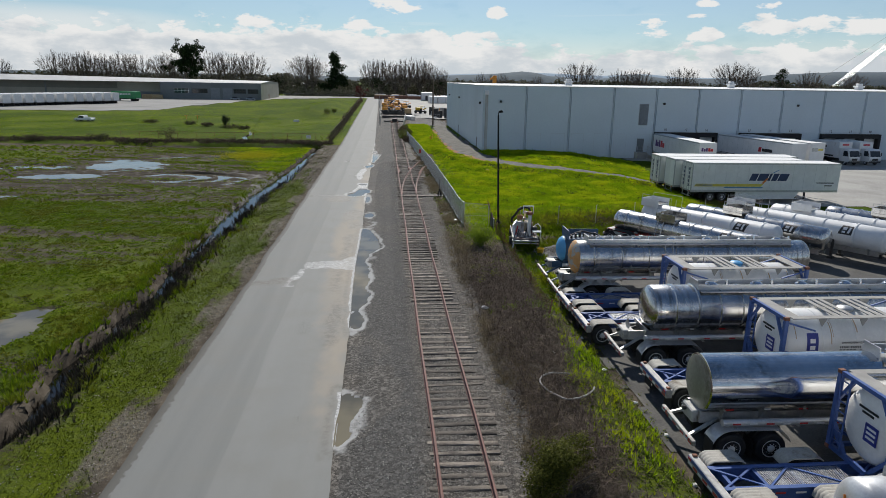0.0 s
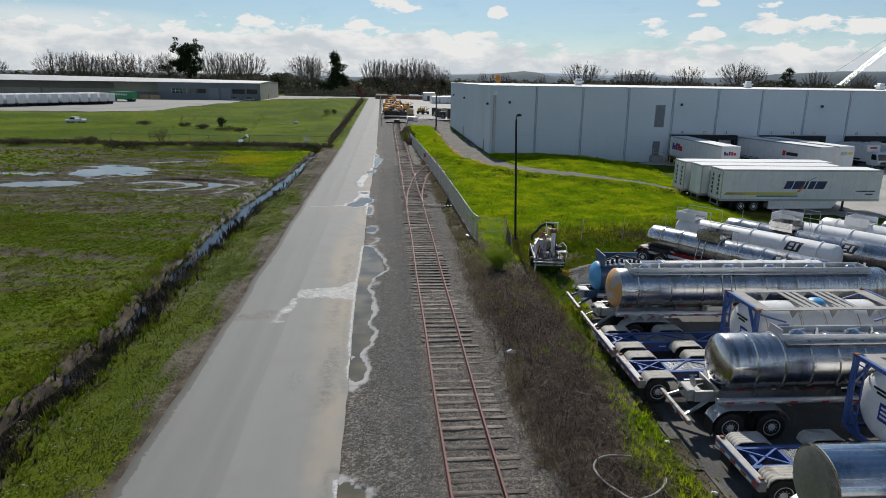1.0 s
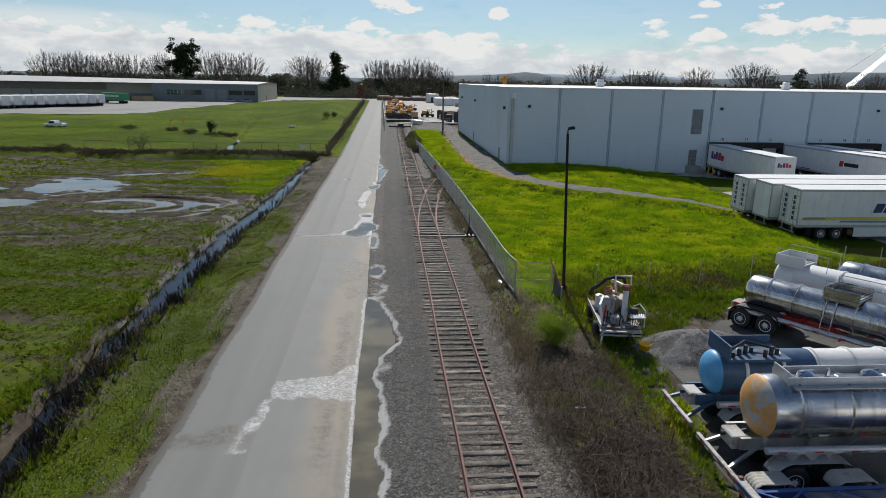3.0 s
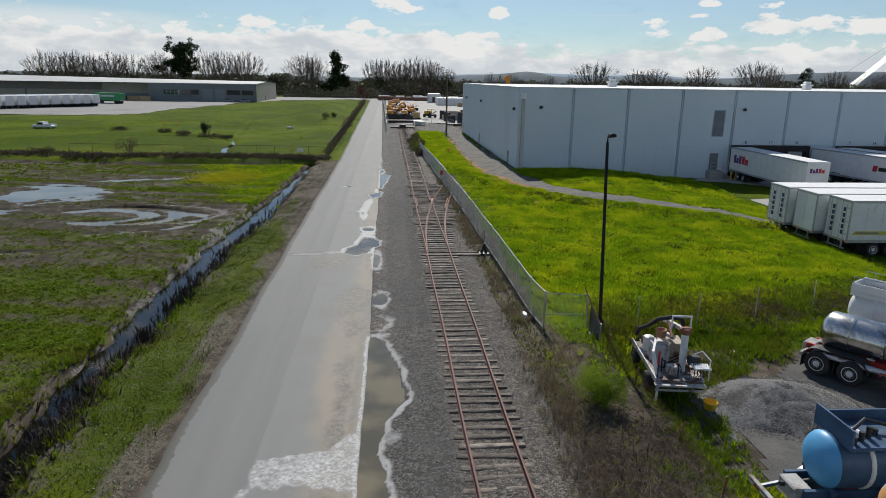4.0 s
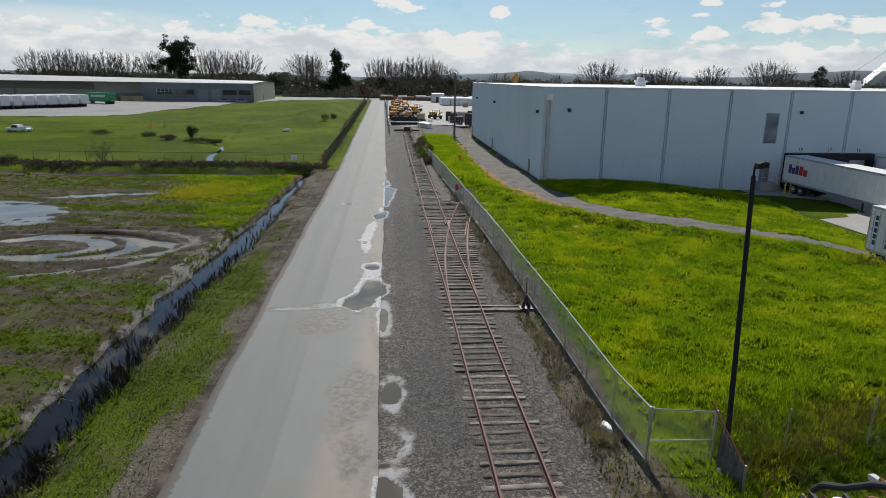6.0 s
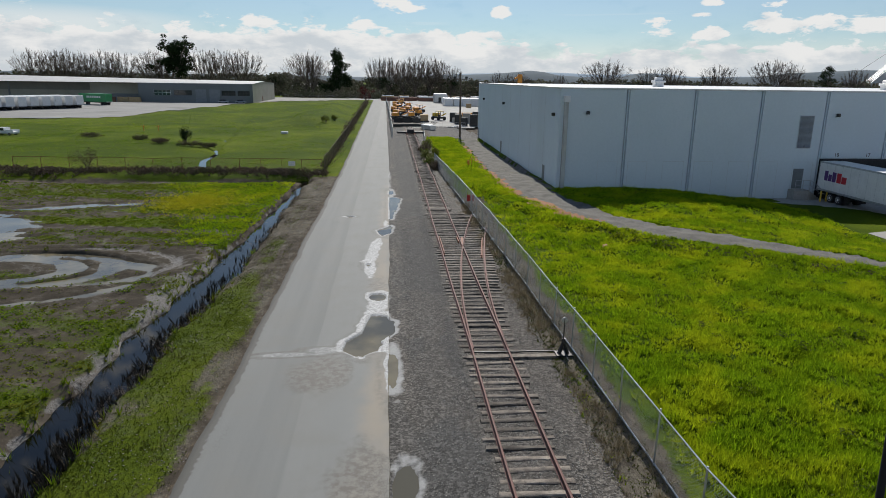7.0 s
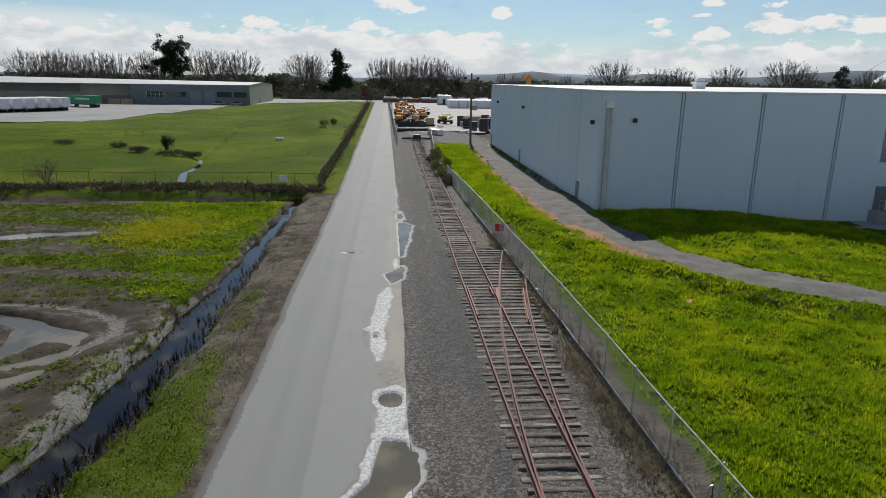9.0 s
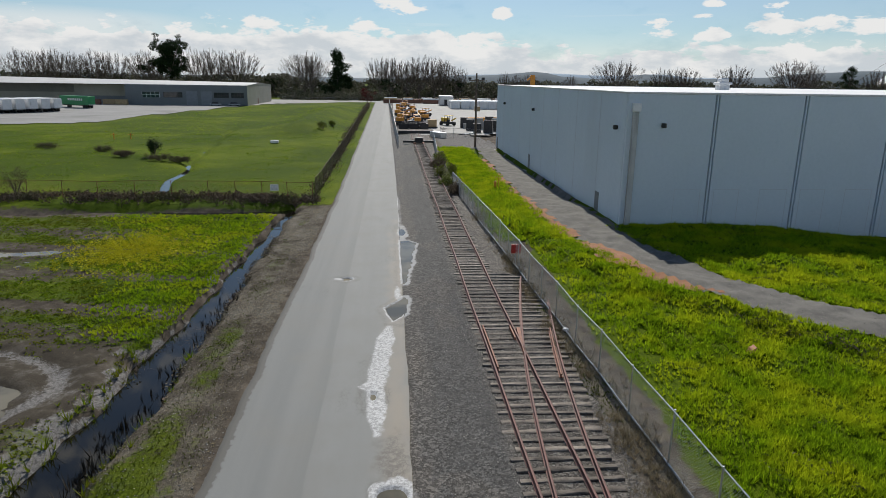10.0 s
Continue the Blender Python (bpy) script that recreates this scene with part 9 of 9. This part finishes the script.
for x, y, h, s in ((-70, 446, 13, 3.6), (-78, 448, 10, 3), (34, 436, 12, 4), (-3, 436, 11, 4.5), (182, 452, 9, 5), (215, 455, 8, 7), (225, 456, 9, 5), (-255, 452, 9, 4)):
    cl = [(r.gauss(0, s * 0.5), r.gauss(0, 1.6), h * r.uniform(0.35, 0.95), s * 0.55) for k in range(9)]
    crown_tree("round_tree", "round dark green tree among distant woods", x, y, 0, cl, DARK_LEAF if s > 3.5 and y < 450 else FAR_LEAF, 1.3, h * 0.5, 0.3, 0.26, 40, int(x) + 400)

# far woods and hedges: one joined mass of clumps
n = 9000
xs = rng.uniform(-420, 420, n)
ys = 452 + rng.uniform(-14, 90, n)
zs = rng.uniform(0, 1, n) ** 1.3 * 11.0 * (0.35 + 1.1 * fbm(xs * 0.03, ys * 0.01, 131)) + 0.4
keep_ = ~((xs > -12) & (xs < -2) & (ys < 460))
pl = np.stack([xs, ys, zs], -1)[keep_]
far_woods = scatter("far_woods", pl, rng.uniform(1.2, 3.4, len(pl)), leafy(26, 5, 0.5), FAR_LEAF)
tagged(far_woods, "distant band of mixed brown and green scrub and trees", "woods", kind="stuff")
n = 1500
xs = rng.uniform(-60, -6, n)
pl = np.stack([xs, 404 + rng.uniform(0, 20, n), np.abs(rng.normal(0, 1.6, n))], -1)
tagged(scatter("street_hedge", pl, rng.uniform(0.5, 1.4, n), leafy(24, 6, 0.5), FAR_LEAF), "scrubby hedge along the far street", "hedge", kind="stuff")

# ---- bushes ----
def bush(label, x, y, rx, ry, h, mat, seed, leaf=0.2, size=0.22, n=None, stems=True, name="bush"):
    r = random.Random(seed)
    z = float(height(np.array(x), np.array(y)))
    t = thing(name, label, "bush", "", pose(x, y, z))
    if stems:
        g = G()
        for k in range(9):
            a = r.uniform(0, 6.28)
            e = (rx * 0.75 * math.cos(a), ry * 0.75 * math.sin(a), h * r.uniform(0.45, 0.85))
            g.tube([(0.1 * math.cos(a), 0.1 * math.sin(a), -0.05), (e[0] * 0.4, e[1] * 0.4, e[2] * 0.55), e], [0.035, 0.022, 0.008], 5, False)
        part("stem", g, BARK, t)
    n = n or int(70 * rx * ry * h / (size * 6) + 40)
    places, sizes = [], []
    lobes = [(r.uniform(-0.55, 0.55) * rx, r.uniform(-0.55, 0.55) * ry, h * r.uniform(0.35, 0.72), r.uniform(0.32, 0.5)) for _ in range(7)]
    for k in range(n):
        lx, ly, lz, lr = lobes[k % 7]
        d = Vector((r.gauss(0, 1), r.gauss(0, 1), r.gauss(0, 0.9))).normalized() * r.uniform(0.5, 1.0)
        places.append((lx + d.x * lr * rx, ly + d.y * lr * ry, max(0.05, lz + d.z * lr * h)))
        sizes.append(size * r.uniform(0.6, 1.2))
    scatter("crown", places, sizes, leafy(18, seed, leaf * 1.6), mat, t)
    return t


bush("dense green bush beside the old fence", 6.35, 42.2, 1.2, 1.0, 1.35, FRESH_BUSH, 61, 0.16, 0.17, 760)
bush("olive green bush between track and yard", 4.75, 15.3, 1.25, 1.1, 1.75, OLIVE, 62, 0.2, 0.2, 560)
bush("small dark round bush among dry scrub on the field", -35.0, 147.8, 1.1, 1.0, 2.3, DARK_LEAF, 63, 0.24, 0.34, 160)
bush("twiggy olive shrub at the field's edge", -38.6, 120.7, 2.2, 1.6, 2.9, SCRUB, 64, 0.14, 0.32, 150)
for k, (x, y, rx, h) in enumerate(((3.7, 120, 0.8, 1.3), (3.4, 126, 1.0, 1.7), (3.3, 132, 1.1, 1.9), (3.6, 138, 1.1, 2.0), (3.9, 144, 1.0, 1.8), (4.1, 149, 0.9, 1.5), (2.9, 141, 0.7, 1.3), (4.9, 135, 0.8, 1.3))):
    bush("dark olive shrub growing through the fence", x, y, rx, 2.4, h, BUSH if k % 3 else SCRUB, 70 + k, 0.22, 0.3, 170)
for k, (x, y, rx, ry, h) in enumerate(((-33.0, 144.5, 2.6, 1.0, 0.9), (-30.5, 143.6, 1.8, 0.9, 0.8), (-38.5, 147, 2.4, 0.9, 0.8), (-44.5, 155, 1.6, 0.8, 0.8), (-55, 160, 2.2, 0.9, 0.9), (-60, 118, 3.0, 1.0, 1.3), (-50, 119, 2.6, 1.0, 1.1), (-17, 196, 1.3, 1.2, 1.6), (-15.5, 203, 1.2, 1.0, 1.3))):
    bush("low dark scrub in the far field", x, y, rx, ry, h, SCRUB if k < 7 else BUSH, 90 + k, 0.22, 0.3, 120)

def twig_spray(seed, n=8):
    """Thin arching dead stems from one root."""
    r = random.Random(seed)
    v, f = [], []
    for k in range(n):
        a = r.uniform(0, 6.28)
        d = Vector((math.cos(a), math.sin(a), 0))
        s = Vector((-d.y, d.x, 0)) * 0.011
        reach, h = r.uniform(0.3, 1.1), r.uniform(0.25, 0.8)
        p = [Vector((0, 0, 0)), d * reach * 0.45 + Vector((0, 0, h)), d * reach + Vector((r.gauss(0, 0.15), r.gauss(0, 0.15), h * r.uniform(0.3, 1.1)))]
        o = len(v)
        for i, q in enumerate(p):
            w = 1 - 0.3 * i
            v += [tuple(q - s * w), tuple(q + s * w), tuple(q + Vector((0, 0, 0.018 * w)))]
        for i in range(2):
            b = o + 3 * i
            f += [(b, b + 3, b + 5), (b, b + 5, b + 2), (b + 1, b + 2, b + 5), (b + 1, b + 5, b + 4)]
    return v, f


# ---- grass, weeds and brush, joined ----
def strew(name, label, category, n, x0, x1, y0, y1, size, template, material, chance, lift=0.0, tilt=0.15, flat=1.0, zfun=height):
    """Plants strewn over a stretch by chance."""
    x, y = rng.uniform(x0, x1, n), rng.uniform(y0, y1, n)
    ok = rng.random(n) < np.clip(chance(x, y), 0, 1)
    x, y = x[ok], y[ok]
    p = np.stack([x, y, zfun(x, y)], -1)
    s = rng.uniform(size[0], size[1], len(x)) * (0.55 + 0.5 * fbm(x * 0.4, y * 0.4, 141) + 0.45 * fbm(x * 1.4, y * 1.1, 175, 3))
    ob = scatter(name, p, s, template, material, None, lift, flat, tilt)
    return tagged(ob, label, category, kind="stuff")


def off_track(x, y):
    """1 away from the gravel track beside the warehouse."""
    cx = np.interp(y, [72, 76, 80.5, 85, 90, 98, 106, 118, 168], [35.5, 28.6, 21.8, 17.4, 14.6, 13.0, 12.4, 12.3, 13.2])
    half = np.interp(y, [72, 80, 90, 100, 168], [3.8, 3.1, 2.6, 2.3, 1.9])
    return step(0.7, 1.15, np.abs(x - cx) / half)


def field_chance(x, y):
    return off_track(x, y) * (0.75 + 0.7 * (fbm(x * 0.3, y * 0.3, 143) - 0.3)) * (1 - 0.6 * step(10.0, 7.5, x) * step(64, 70, y)) * step(6.5, 7.6, x + 1.0 * (fbm(x * 0.5, y * 0.5, 195) - 0.5)) * (0.45 + 0.8 * step(0.38, 0.62, fbm(x * 1.4, y * 1.1, 175, 3))) * np.where((x > 15.2) & (y > 105), 0, 1) * np.where((x > 37) & (y > 62), 0, 1)


strew("meadow_grass", "lush bright green grass with yellow-green patches", "grass", 170000, 5.8, 36, 50.2, 78, (0.08, 0.27), tuft(6, 0.8, 1, 0.10), BLADE, field_chance)
strew("meadow_grass", "lush green grass on the rise before the warehouse", "grass", 100000, 5.8, 42, 78, 105, (0.10, 0.29), tuft(6, 0.8, 2, 0.12), BLADE, field_chance)
strew("meadow_clumps", "taller bright clumps of grass in the meadow", "grass", 60000, 6.5, 37, 50.5, 104, (0.2, 0.42), tuft(9, 0.6, 33, 0.055), BLADE, lambda x, y: field_chance(x, y) * step(0.52, 0.66, fbm(x * 0.9, y * 0.9, 197, 3)) * (0.25 + 0.9 * step(0.45, 0.6, fbm(x * 0.16, y * 0.16, 199))))
strew("meadow_weeds", "dark broad-leaved weeds dotted over the meadow", "weeds", 9000, 7.0, 37, 50.5, 104, (0.10, 0.26), leafy(10, 34, 0.55, 0.7), BUSH, lambda x, y: field_chance(x, y) * step(0.60, 0.70, fbm(x * 0.7, y * 0.7, 201, 3)), 0.12)
strew("meadow_grass", "bright green grass bank beside the side track", "grass", 16000, 4.5, 11, 100, 166, (0.2, 0.4), tuft(6, 1.1, 3, 0.15), BLADE, lambda x, y: off_track(x, y) * step(4.6, 6.5, x) * (1 - step(9.2, 10.6, x)) * 0.9)
strew("tall_grass", "tall green grass along the yard's edge", "grass", 13000, 5.9, 10.4, 11, 50, (0.12, 0.34), tuft(7, 0.7, 4, 0.06), BLADE, lambda x, y: np.clip(ground_cover(x, y)[0] * 1.5 - 0.35, 0, 1) * (0.2 + 0.9 * step(0.4, 0.6, fbm(x * 0.8, y * 0.5, 179))))
strew("yard_weeds", "rank green weeds round the drill trailer and the gravel heap", "weeds", 16000, 8.3, 20, 33, 51, (0.12, 0.4), tuft(7, 0.7, 35, 0.06), WEED, lambda x, y: 0.9 * step(-0.8, 0.6, y - np.interp(x, [8.0, 9.4, 10.2, 11.1, 12.6, 16.0, 20.0], [30, 34, 38.5, 42, 45.3, 47.3, 50.5])) * (0.15 + step(0.42, 0.58, fbm(x * 0.6, y * 0.6, 203))))
strew("edge_weeds", "olive weeds and dead stalks at the yard's edge", "weeds", 12000, 5.9, 9.8, 11, 48, (0.05, 0.14), leafy(9, 30, 0.5, 0.7), BUSH, lambda x, y: 0.8 * np.exp(-((x - 8.2) / 1.2) ** 2) * step(0.38, 0.6, fbm(x * 0.7, y * 0.5, 181)), 0.04)
strew("fence_brush", "dark dead bramble along the old fence", "brush", 9000, 10.5, 34, 48.0, 57.5, (0.15, 0.42), leafy(16, 28, 0.3, 0.8), SCRUB, lambda x, y: step(11, 15, x) * np.exp(-((y - 50.0 - 0.24 * (x - 9)) / 0.9) ** 2) * step(0.35, 0.55, fbm(x * 0.5, y * 0.5, 177)), 0.15)
strew("fence_brush", "dead twigs standing along the old fence", "brush", 1500, 8.2, 34, 48.0, 57.5, (0.4, 0.9), twig_spray(29, 7), TWIG, lambda x, y: np.exp(-((y - 49.8 - 0.24 * (x - 9)) / 0.9) ** 2) * step(0.35, 0.55, fbm(x * 0.5, y * 0.5, 177)), 0.0, 0.2)
strew("tall_grass", "tall dark green weeds along the old fence", "grass", 17000, 8.6, 34, 48.0, 57.5, (0.14, 0.5), tuft(7, 0.6, 5, 0.06), WEED, lambda x, y: np.exp(-((y - 50.6 - 0.22 * (x - 9)) / 1.5) ** 2))
def bank_foot(x, y):
    """Near 0 along the foot of the grass bank beside the gravel track."""
    return y - np.interp(x, [4, 10, 13, 16, 20, 25, 34], [116, 91, 87.0, 82.5, 79.0, 75, 71.5]) + 1.4


strew("bank_bramble", "dark bramble and dead stalks along the foot of the bank", "brush", 9000, 11, 34, 68, 92, (0.12, 0.36), leafy(14, 36, 0.34, 0.8), SCRUB, lambda x, y: np.exp(-(bank_foot(x, y) / 0.7) ** 2) * step(0.40, 0.56, fbm(x * 0.35, y * 0.35, 207)) * step(12, 17, x), 0.1)
strew("bank_weeds", "dark green weeds along the foot of the bank", "weeds", 9000, 9, 34, 68, 94, (0.15, 0.4), tuft(7, 0.7, 37, 0.07), WEED, lambda x, y: 0.8 * np.exp(-(bank_foot(x, y) / 1.0) ** 2))
strew("field_weeds", "low broad-leaved weeds over the wet field", "weeds", 165000, -43, -12.4, 24, 113.5, (0.06, 0.19), leafy(6, 7, 0.75, 0.45), WEED, lambda x, y: np.clip(ground_cover(x, y)[0] * 1.25 - 0.1, 0, 1) * (0.25 + 1.3 * (fbm(x * 0.9, y * 1.3, 145) - 0.25)) * (height(x, y) > -0.40), 0.03, 0.1, 0.7)
strew("far_weeds", "low green growth over the field's far reach", "weeds", 14000, -85, -43, 50, 113, (0.25, 0.5), leafy(6, 8, 0.75, 0.4), WEED, lambda x, y: 0.5 * fbm(x * 0.3, y * 0.3, 147), 0.04, 0.1, 0.6)
strew("mustard_flowers", "patch of yellow mustard flowers", "flowers", 14000, -27, -15.5, 90, 107, (0.12, 0.24), leafy(5, 9, 0.6, 0.6), FLOWER, lambda x, y: 0.9 * np.exp(-((x + 20.3) / 2.8) ** 2 - ((y - 100) / 3.4) ** 2), 0.24)
strew("mustard_plants", "bright yellow-green mustard growth beside the ditch", "weeds", 18000, -28, -12.6, 84, 112.5, (0.10, 0.22), tuft(7, 0.9, 10, 0.16), BLADE, lambda x, y: 1.1 * step(-25, -19.5, x - (104 - y) * 0.35 + 5 * (fbm(x * 0.25, y * 0.25, 161) - 0.5)) * (height(x, y) > -0.5) * (0.3 + 0.9 * fbm(x * 0.6, y * 0.6, 163)))
strew("ditch_grass", "rank green grass on the ditch's bank", "grass", 16000, -16.6, -11, 22, 84, (0.15, 0.42), tuft(7, 0.7, 11, 0.08), WEED, lambda x, y: 0.8 * (np.exp(-((x - ditch_line(y) + 14.9) / 0.5) ** 2) + 0.6 * np.exp(-((x - ditch_line(y) + 12.5) / 0.5) ** 2)) * (0.4 + 0.9 * fbm(x * 0.5, y * 0.5, 149)) * (1 - 0.75 * step(48, 58, y)))
strew("ditch_reeds", "dead dark reeds standing in the ditch", "reeds", 40000, -15.4, -10.5, 20, 92, (0.28, 0.62), tuft(5, 0.25, 12, 0.04), REED, lambda x, y: 0.95 * np.exp(-((x - ditch_line(y) + 13.15) / np.where(y < 48, 0.6, 0.42)) ** 2) * (0.35 + 1.5 * (fbm(x * 0.3, y * 0.35, 151) - 0.2)) * np.interp(y, [20, 48, 60, 72, 84], [0.8, 0.7, 0.45, 0.22, 0.05]), 0.0, 0.3, 1.0, lambda x, y: np.maximum(height(x, y), -0.8))
strew("verge_grass", "short patchy grass and weeds on the road verge", "grass", 110000, -13.3, -8.1, 14, 116, (0.025, 0.07), tuft(6, 0.9, 13, 0.14), MOSS, lambda x, y: np.clip(ground_cover(x, y)[0] * 1.3 - 0.15, 0, 1) * (0.45 + 0.6 * step(0.4, 0.62, fbm(x * 1.2, y * 0.8, 189))))
strew("ditch_scrub", "dark dead undergrowth along the ditch's bank", "brush", 9000, -16, -11, 18, 104, (0.10, 0.34), leafy(12, 31, 0.34, 0.8), SCRUB, lambda x, y: 0.9 * np.exp(-((x - ditch_line(y) + 12.95) / 0.3) ** 2) * step(0.36, 0.55, fbm(x * 0.3, y * 0.25, 183)) + 0.5 * np.exp(-((x - ditch_line(y) + 13.9) / 0.5) ** 2) * step(0.5, 0.62, fbm(x * 0.5, y * 0.3, 185)), 0.06)
strew("ditch_brush", "dead brown brush hanging over the ditch", "brush", 5200, -16, -11, 18, 96, (0.3, 0.7), twig_spray(27, 7), TWIG, lambda x, y: 0.75 * (np.exp(-((x - ditch_line(y) + 12.95) / 0.4) ** 2) + 0.6 * np.exp(-((x - ditch_line(y) + 14.5) / 0.4) ** 2)) * step(0.42, 0.6, fbm(x * 0.2, y * 0.3, 173)), 0.0, 0.2)
strew("verge_straw", "dry straw litter on the road verge", "straw", 34000, -12.8, -8.1, 14, 116, (0.04, 0.13), tuft(5, 1.1, 14, 0.05), STRAW, lambda x, y: np.clip(0.75 - ground_cover(x, y)[0], 0, 1) * 0.7, 0.0, 0.3, 0.5)
strew("field_clods", "dark lumps of churned soil", "soil", 12000, -42, -15, 26, 108, (0.05, 0.14), leafy(8, 15, 0.9, 0.6), SCRUB, lambda x, y: 0.5 * (1 - ground_cover(x, y)[0]) * (height(x, y) > -0.45), 0.0, 0.0, 0.5)


def brush_chance(x, y):
    return step(4.1, 5.4, x) * (1 - step(brush_line(y) - 0.7, brush_line(y) + 0.8, x)) * (1 - step(36, 43, y)) * (0.3 + 1.2 * (fbm(x * 0.5, y * 0.4, 153) - 0.2))


strew("dry_brush", "tangle of dead brown stems beside the track", "brush", 8500, 3.9, 9.0, 11, 49, (0.35, 0.75), twig_spray(16), TWIG, brush_chance, 0.0, 0.2)
strew("dry_brush", "low dead brown undergrowth beside the track", "brush", 9000, 3.9, 9.0, 11, 50, (0.12, 0.3), leafy(14, 17, 0.3, 0.5), SCRUB, brush_chance, 0.05, 0.0, 0.6)
strew("dry_grass", "pale dead grass along the track and fence", "straw", 30000, 3.3, 6.6, 12, 112, (0.12, 0.42), tuft(8, 0.8, 18, 0.025), STRAW, lambda x, y: 0.7 * step(0.42, 0.58, fbm(x * 0.6, y * 0.35, 155)) * np.exp(-((x - np.interp(y, [12, 45, 50, 110], [4.6, 5.0, 5.4, 4.3])) / 0.8) ** 2), 0.0, 0.3)
strew("trackside_moss", "low olive moss and grass between track and fence", "grass", 22000, 3.9, 7.6, 38, 92, (0.03, 0.10), tuft(6, 0.9, 38, 0.13), MOSS, lambda x, y: np.exp(-((x - np.interp(y, [38, 44, 50, 110], [6.0, 5.7, 5.2, 4.2])) / 0.85) ** 2) * step(0.40, 0.56, fbm(x * 0.5, y * 0.3, 209)))
strew("trackside_green", "green tufts between track and fence", "grass", 5000, 4.2, 8.0, 37, 80, (0.06, 0.18), tuft(7, 0.8, 39, 0.07), BLADE, lambda x, y: 0.8 * step(0.52, 0.64, fbm(x * 0.45, y * 0.3, 211)) * np.exp(-((x - np.interp(y, [37, 43, 50, 110], [6.4, 6.0, 5.3, 4.4])) / 0.8) ** 2))
strew("brush_green", "green weeds pushing through the dead brush", "weeds", 6000, 4.2, 8.6, 11, 49, (0.12, 0.34), tuft(7, 0.9, 25, 0.06), BLADE, lambda x, y: 0.75 * step(0.52, 0.66, fbm(x * 0.35, y * 0.3, 169)) * step(4.6, 6.0, x), 0.0, 0.2)
strew("brush_straw", "bleached dead stalks in the brush", "straw", 5000, 3.9, 8.8, 11, 49, (0.2, 0.5), twig_spray(26, 5), STRAW, lambda x, y: 0.5 * step(0.45, 0.7, fbm(x * 0.4, y * 0.4, 171)), 0.0, 0.2)
strew("track_weeds", "small weeds and tufts in the ballast", "weeds", 2600, -0.5, 4.2, 12, 115, (0.06, 0.16), leafy(9, 19, 0.5, 0.6), WEED, lambda x, y: 0.5 * (fbm(x * 0.8, y * 0.4, 157) > 0.6), 0.02)
strew("scrub_band", "dark dead scrub along the field's edge", "scrub", 8000, -85, -9.6, 115.6, 121.5, (0.2, 0.6), leafy(16, 20, 0.42, 0.7), SCRUB, lambda x, y: np.exp(-((y - 118.3 - 0.5 * np.sin(x * 0.2) - 1.4 * (fbm(x * 0.15, y * 0, 165) - 0.5)) / 1.3) ** 2) * (0.3 + 1.1 * step(0.35, 0.62, fbm(x * 0.3, y * 0.5, 167))), 0.1)
strew("hedge_growth", "brown vines grown over the roadside fence", "hedge", 6000, -13.5, -9.0, 119, 332, (0.3, 0.7), leafy(14, 21, 0.36, 0.9), SCRUB, lambda x, y: 0.55 * np.exp(-((x - np.interp(y, [113, 135, 200, 330], [-10.4, -10.1, -10.7, -12.1])) / 0.4) ** 2), 0.5)
strew("hedge_growth", "upper brown vines over the roadside fence", "hedge", 4000, -13.5, -9.0, 150, 332, (0.3, 0.7), leafy(14, 22, 0.36, 0.9), SCRUB, lambda x, y: 0.5 * np.exp(-((x - np.interp(y, [113, 135, 200, 330], [-10.4, -10.1, -10.7, -12.1])) / 0.4) ** 2), 1.3)
strew("far_grass", "green grass tussocks on the far field", "grass", 50000, -100, -9, 117, 190, (0.05, 0.12), tuft(6, 1.5, 23, 0.25), FAR_BLADE, lambda x, y: 0.15 + 0.9 * step(0.40, 0.62, fbm(x * 0.25, y * 0.18, 159, 4)))
strew("far_grass", "green grass over the wide far field", "grass", 9000, -90, -12, 188, 330, (0.08, 0.18), tuft(6, 1.6, 24, 0.35), FAR_BLADE, lambda x, y: 0.9 * (x > np.interp(y, [188, 214, 255, 313, 340], [-95, -70, -65, -57, -48])))
pebble = ([(1, 0, 0), (-1, 0.1, 0), (0.1, 0.8, 0.05), (-0.1, -0.9, 0), (0.15, 0.1, 0.6), (0, 0, -0.5)], [(0, 2, 4), (2, 1, 4), (1, 3, 4), (3, 0, 4), (2, 0, 5), (1, 2, 5), (3, 1, 5), (0, 3, 5)])
strew("ballast_stones", "loose grey ballast stones", "stones", 90000, -1.2, 5.6, 12, 92, (0.012, 0.032), pebble, PEBBLE, lambda x, y: (0.35 + 0.65 * step(0.2, 1.0, x)) * (puddle(x, y) < -0.15), 0.008, 0.0, 0.7, shoulder_z)
strew("verge_stones", "scattered pale stones on the road verge", "stones", 9000, -11.5, -7.7, 14, 110, (0.012, 0.04), pebble, PEBBLE, lambda x, y: 0.7, 0.01)
strew("track_stones", "loose stones on the gravel track", "stones", 26000, 9, 34, 72, 125, (0.012, 0.035), pebble, PEBBLE, lambda x, y: 0.8 * (1 - off_track(x, y)), 0.087, 0.0, 0.6)
strew("heap_stones", "loose stones round the gravel heap", "stones", 22000, 10.4, 17.1, 40.3, 46.2, (0.014, 0.036), pebble, PEBBLE, lambda x, y: 0.9 * step(1.25, 0.9, np.hypot((x - 13.5) / 3.0, (y - 43.2) / 2.2)), 0.0, 0.0, 1.0,
      lambda x, y: np.maximum(-0.28, np.clip(1.0 - np.hypot((x - 13.5) / 3.0, (y - 43.2) / 2.2), 0, 1) ** 0.9 * 0.95 - 0.32))
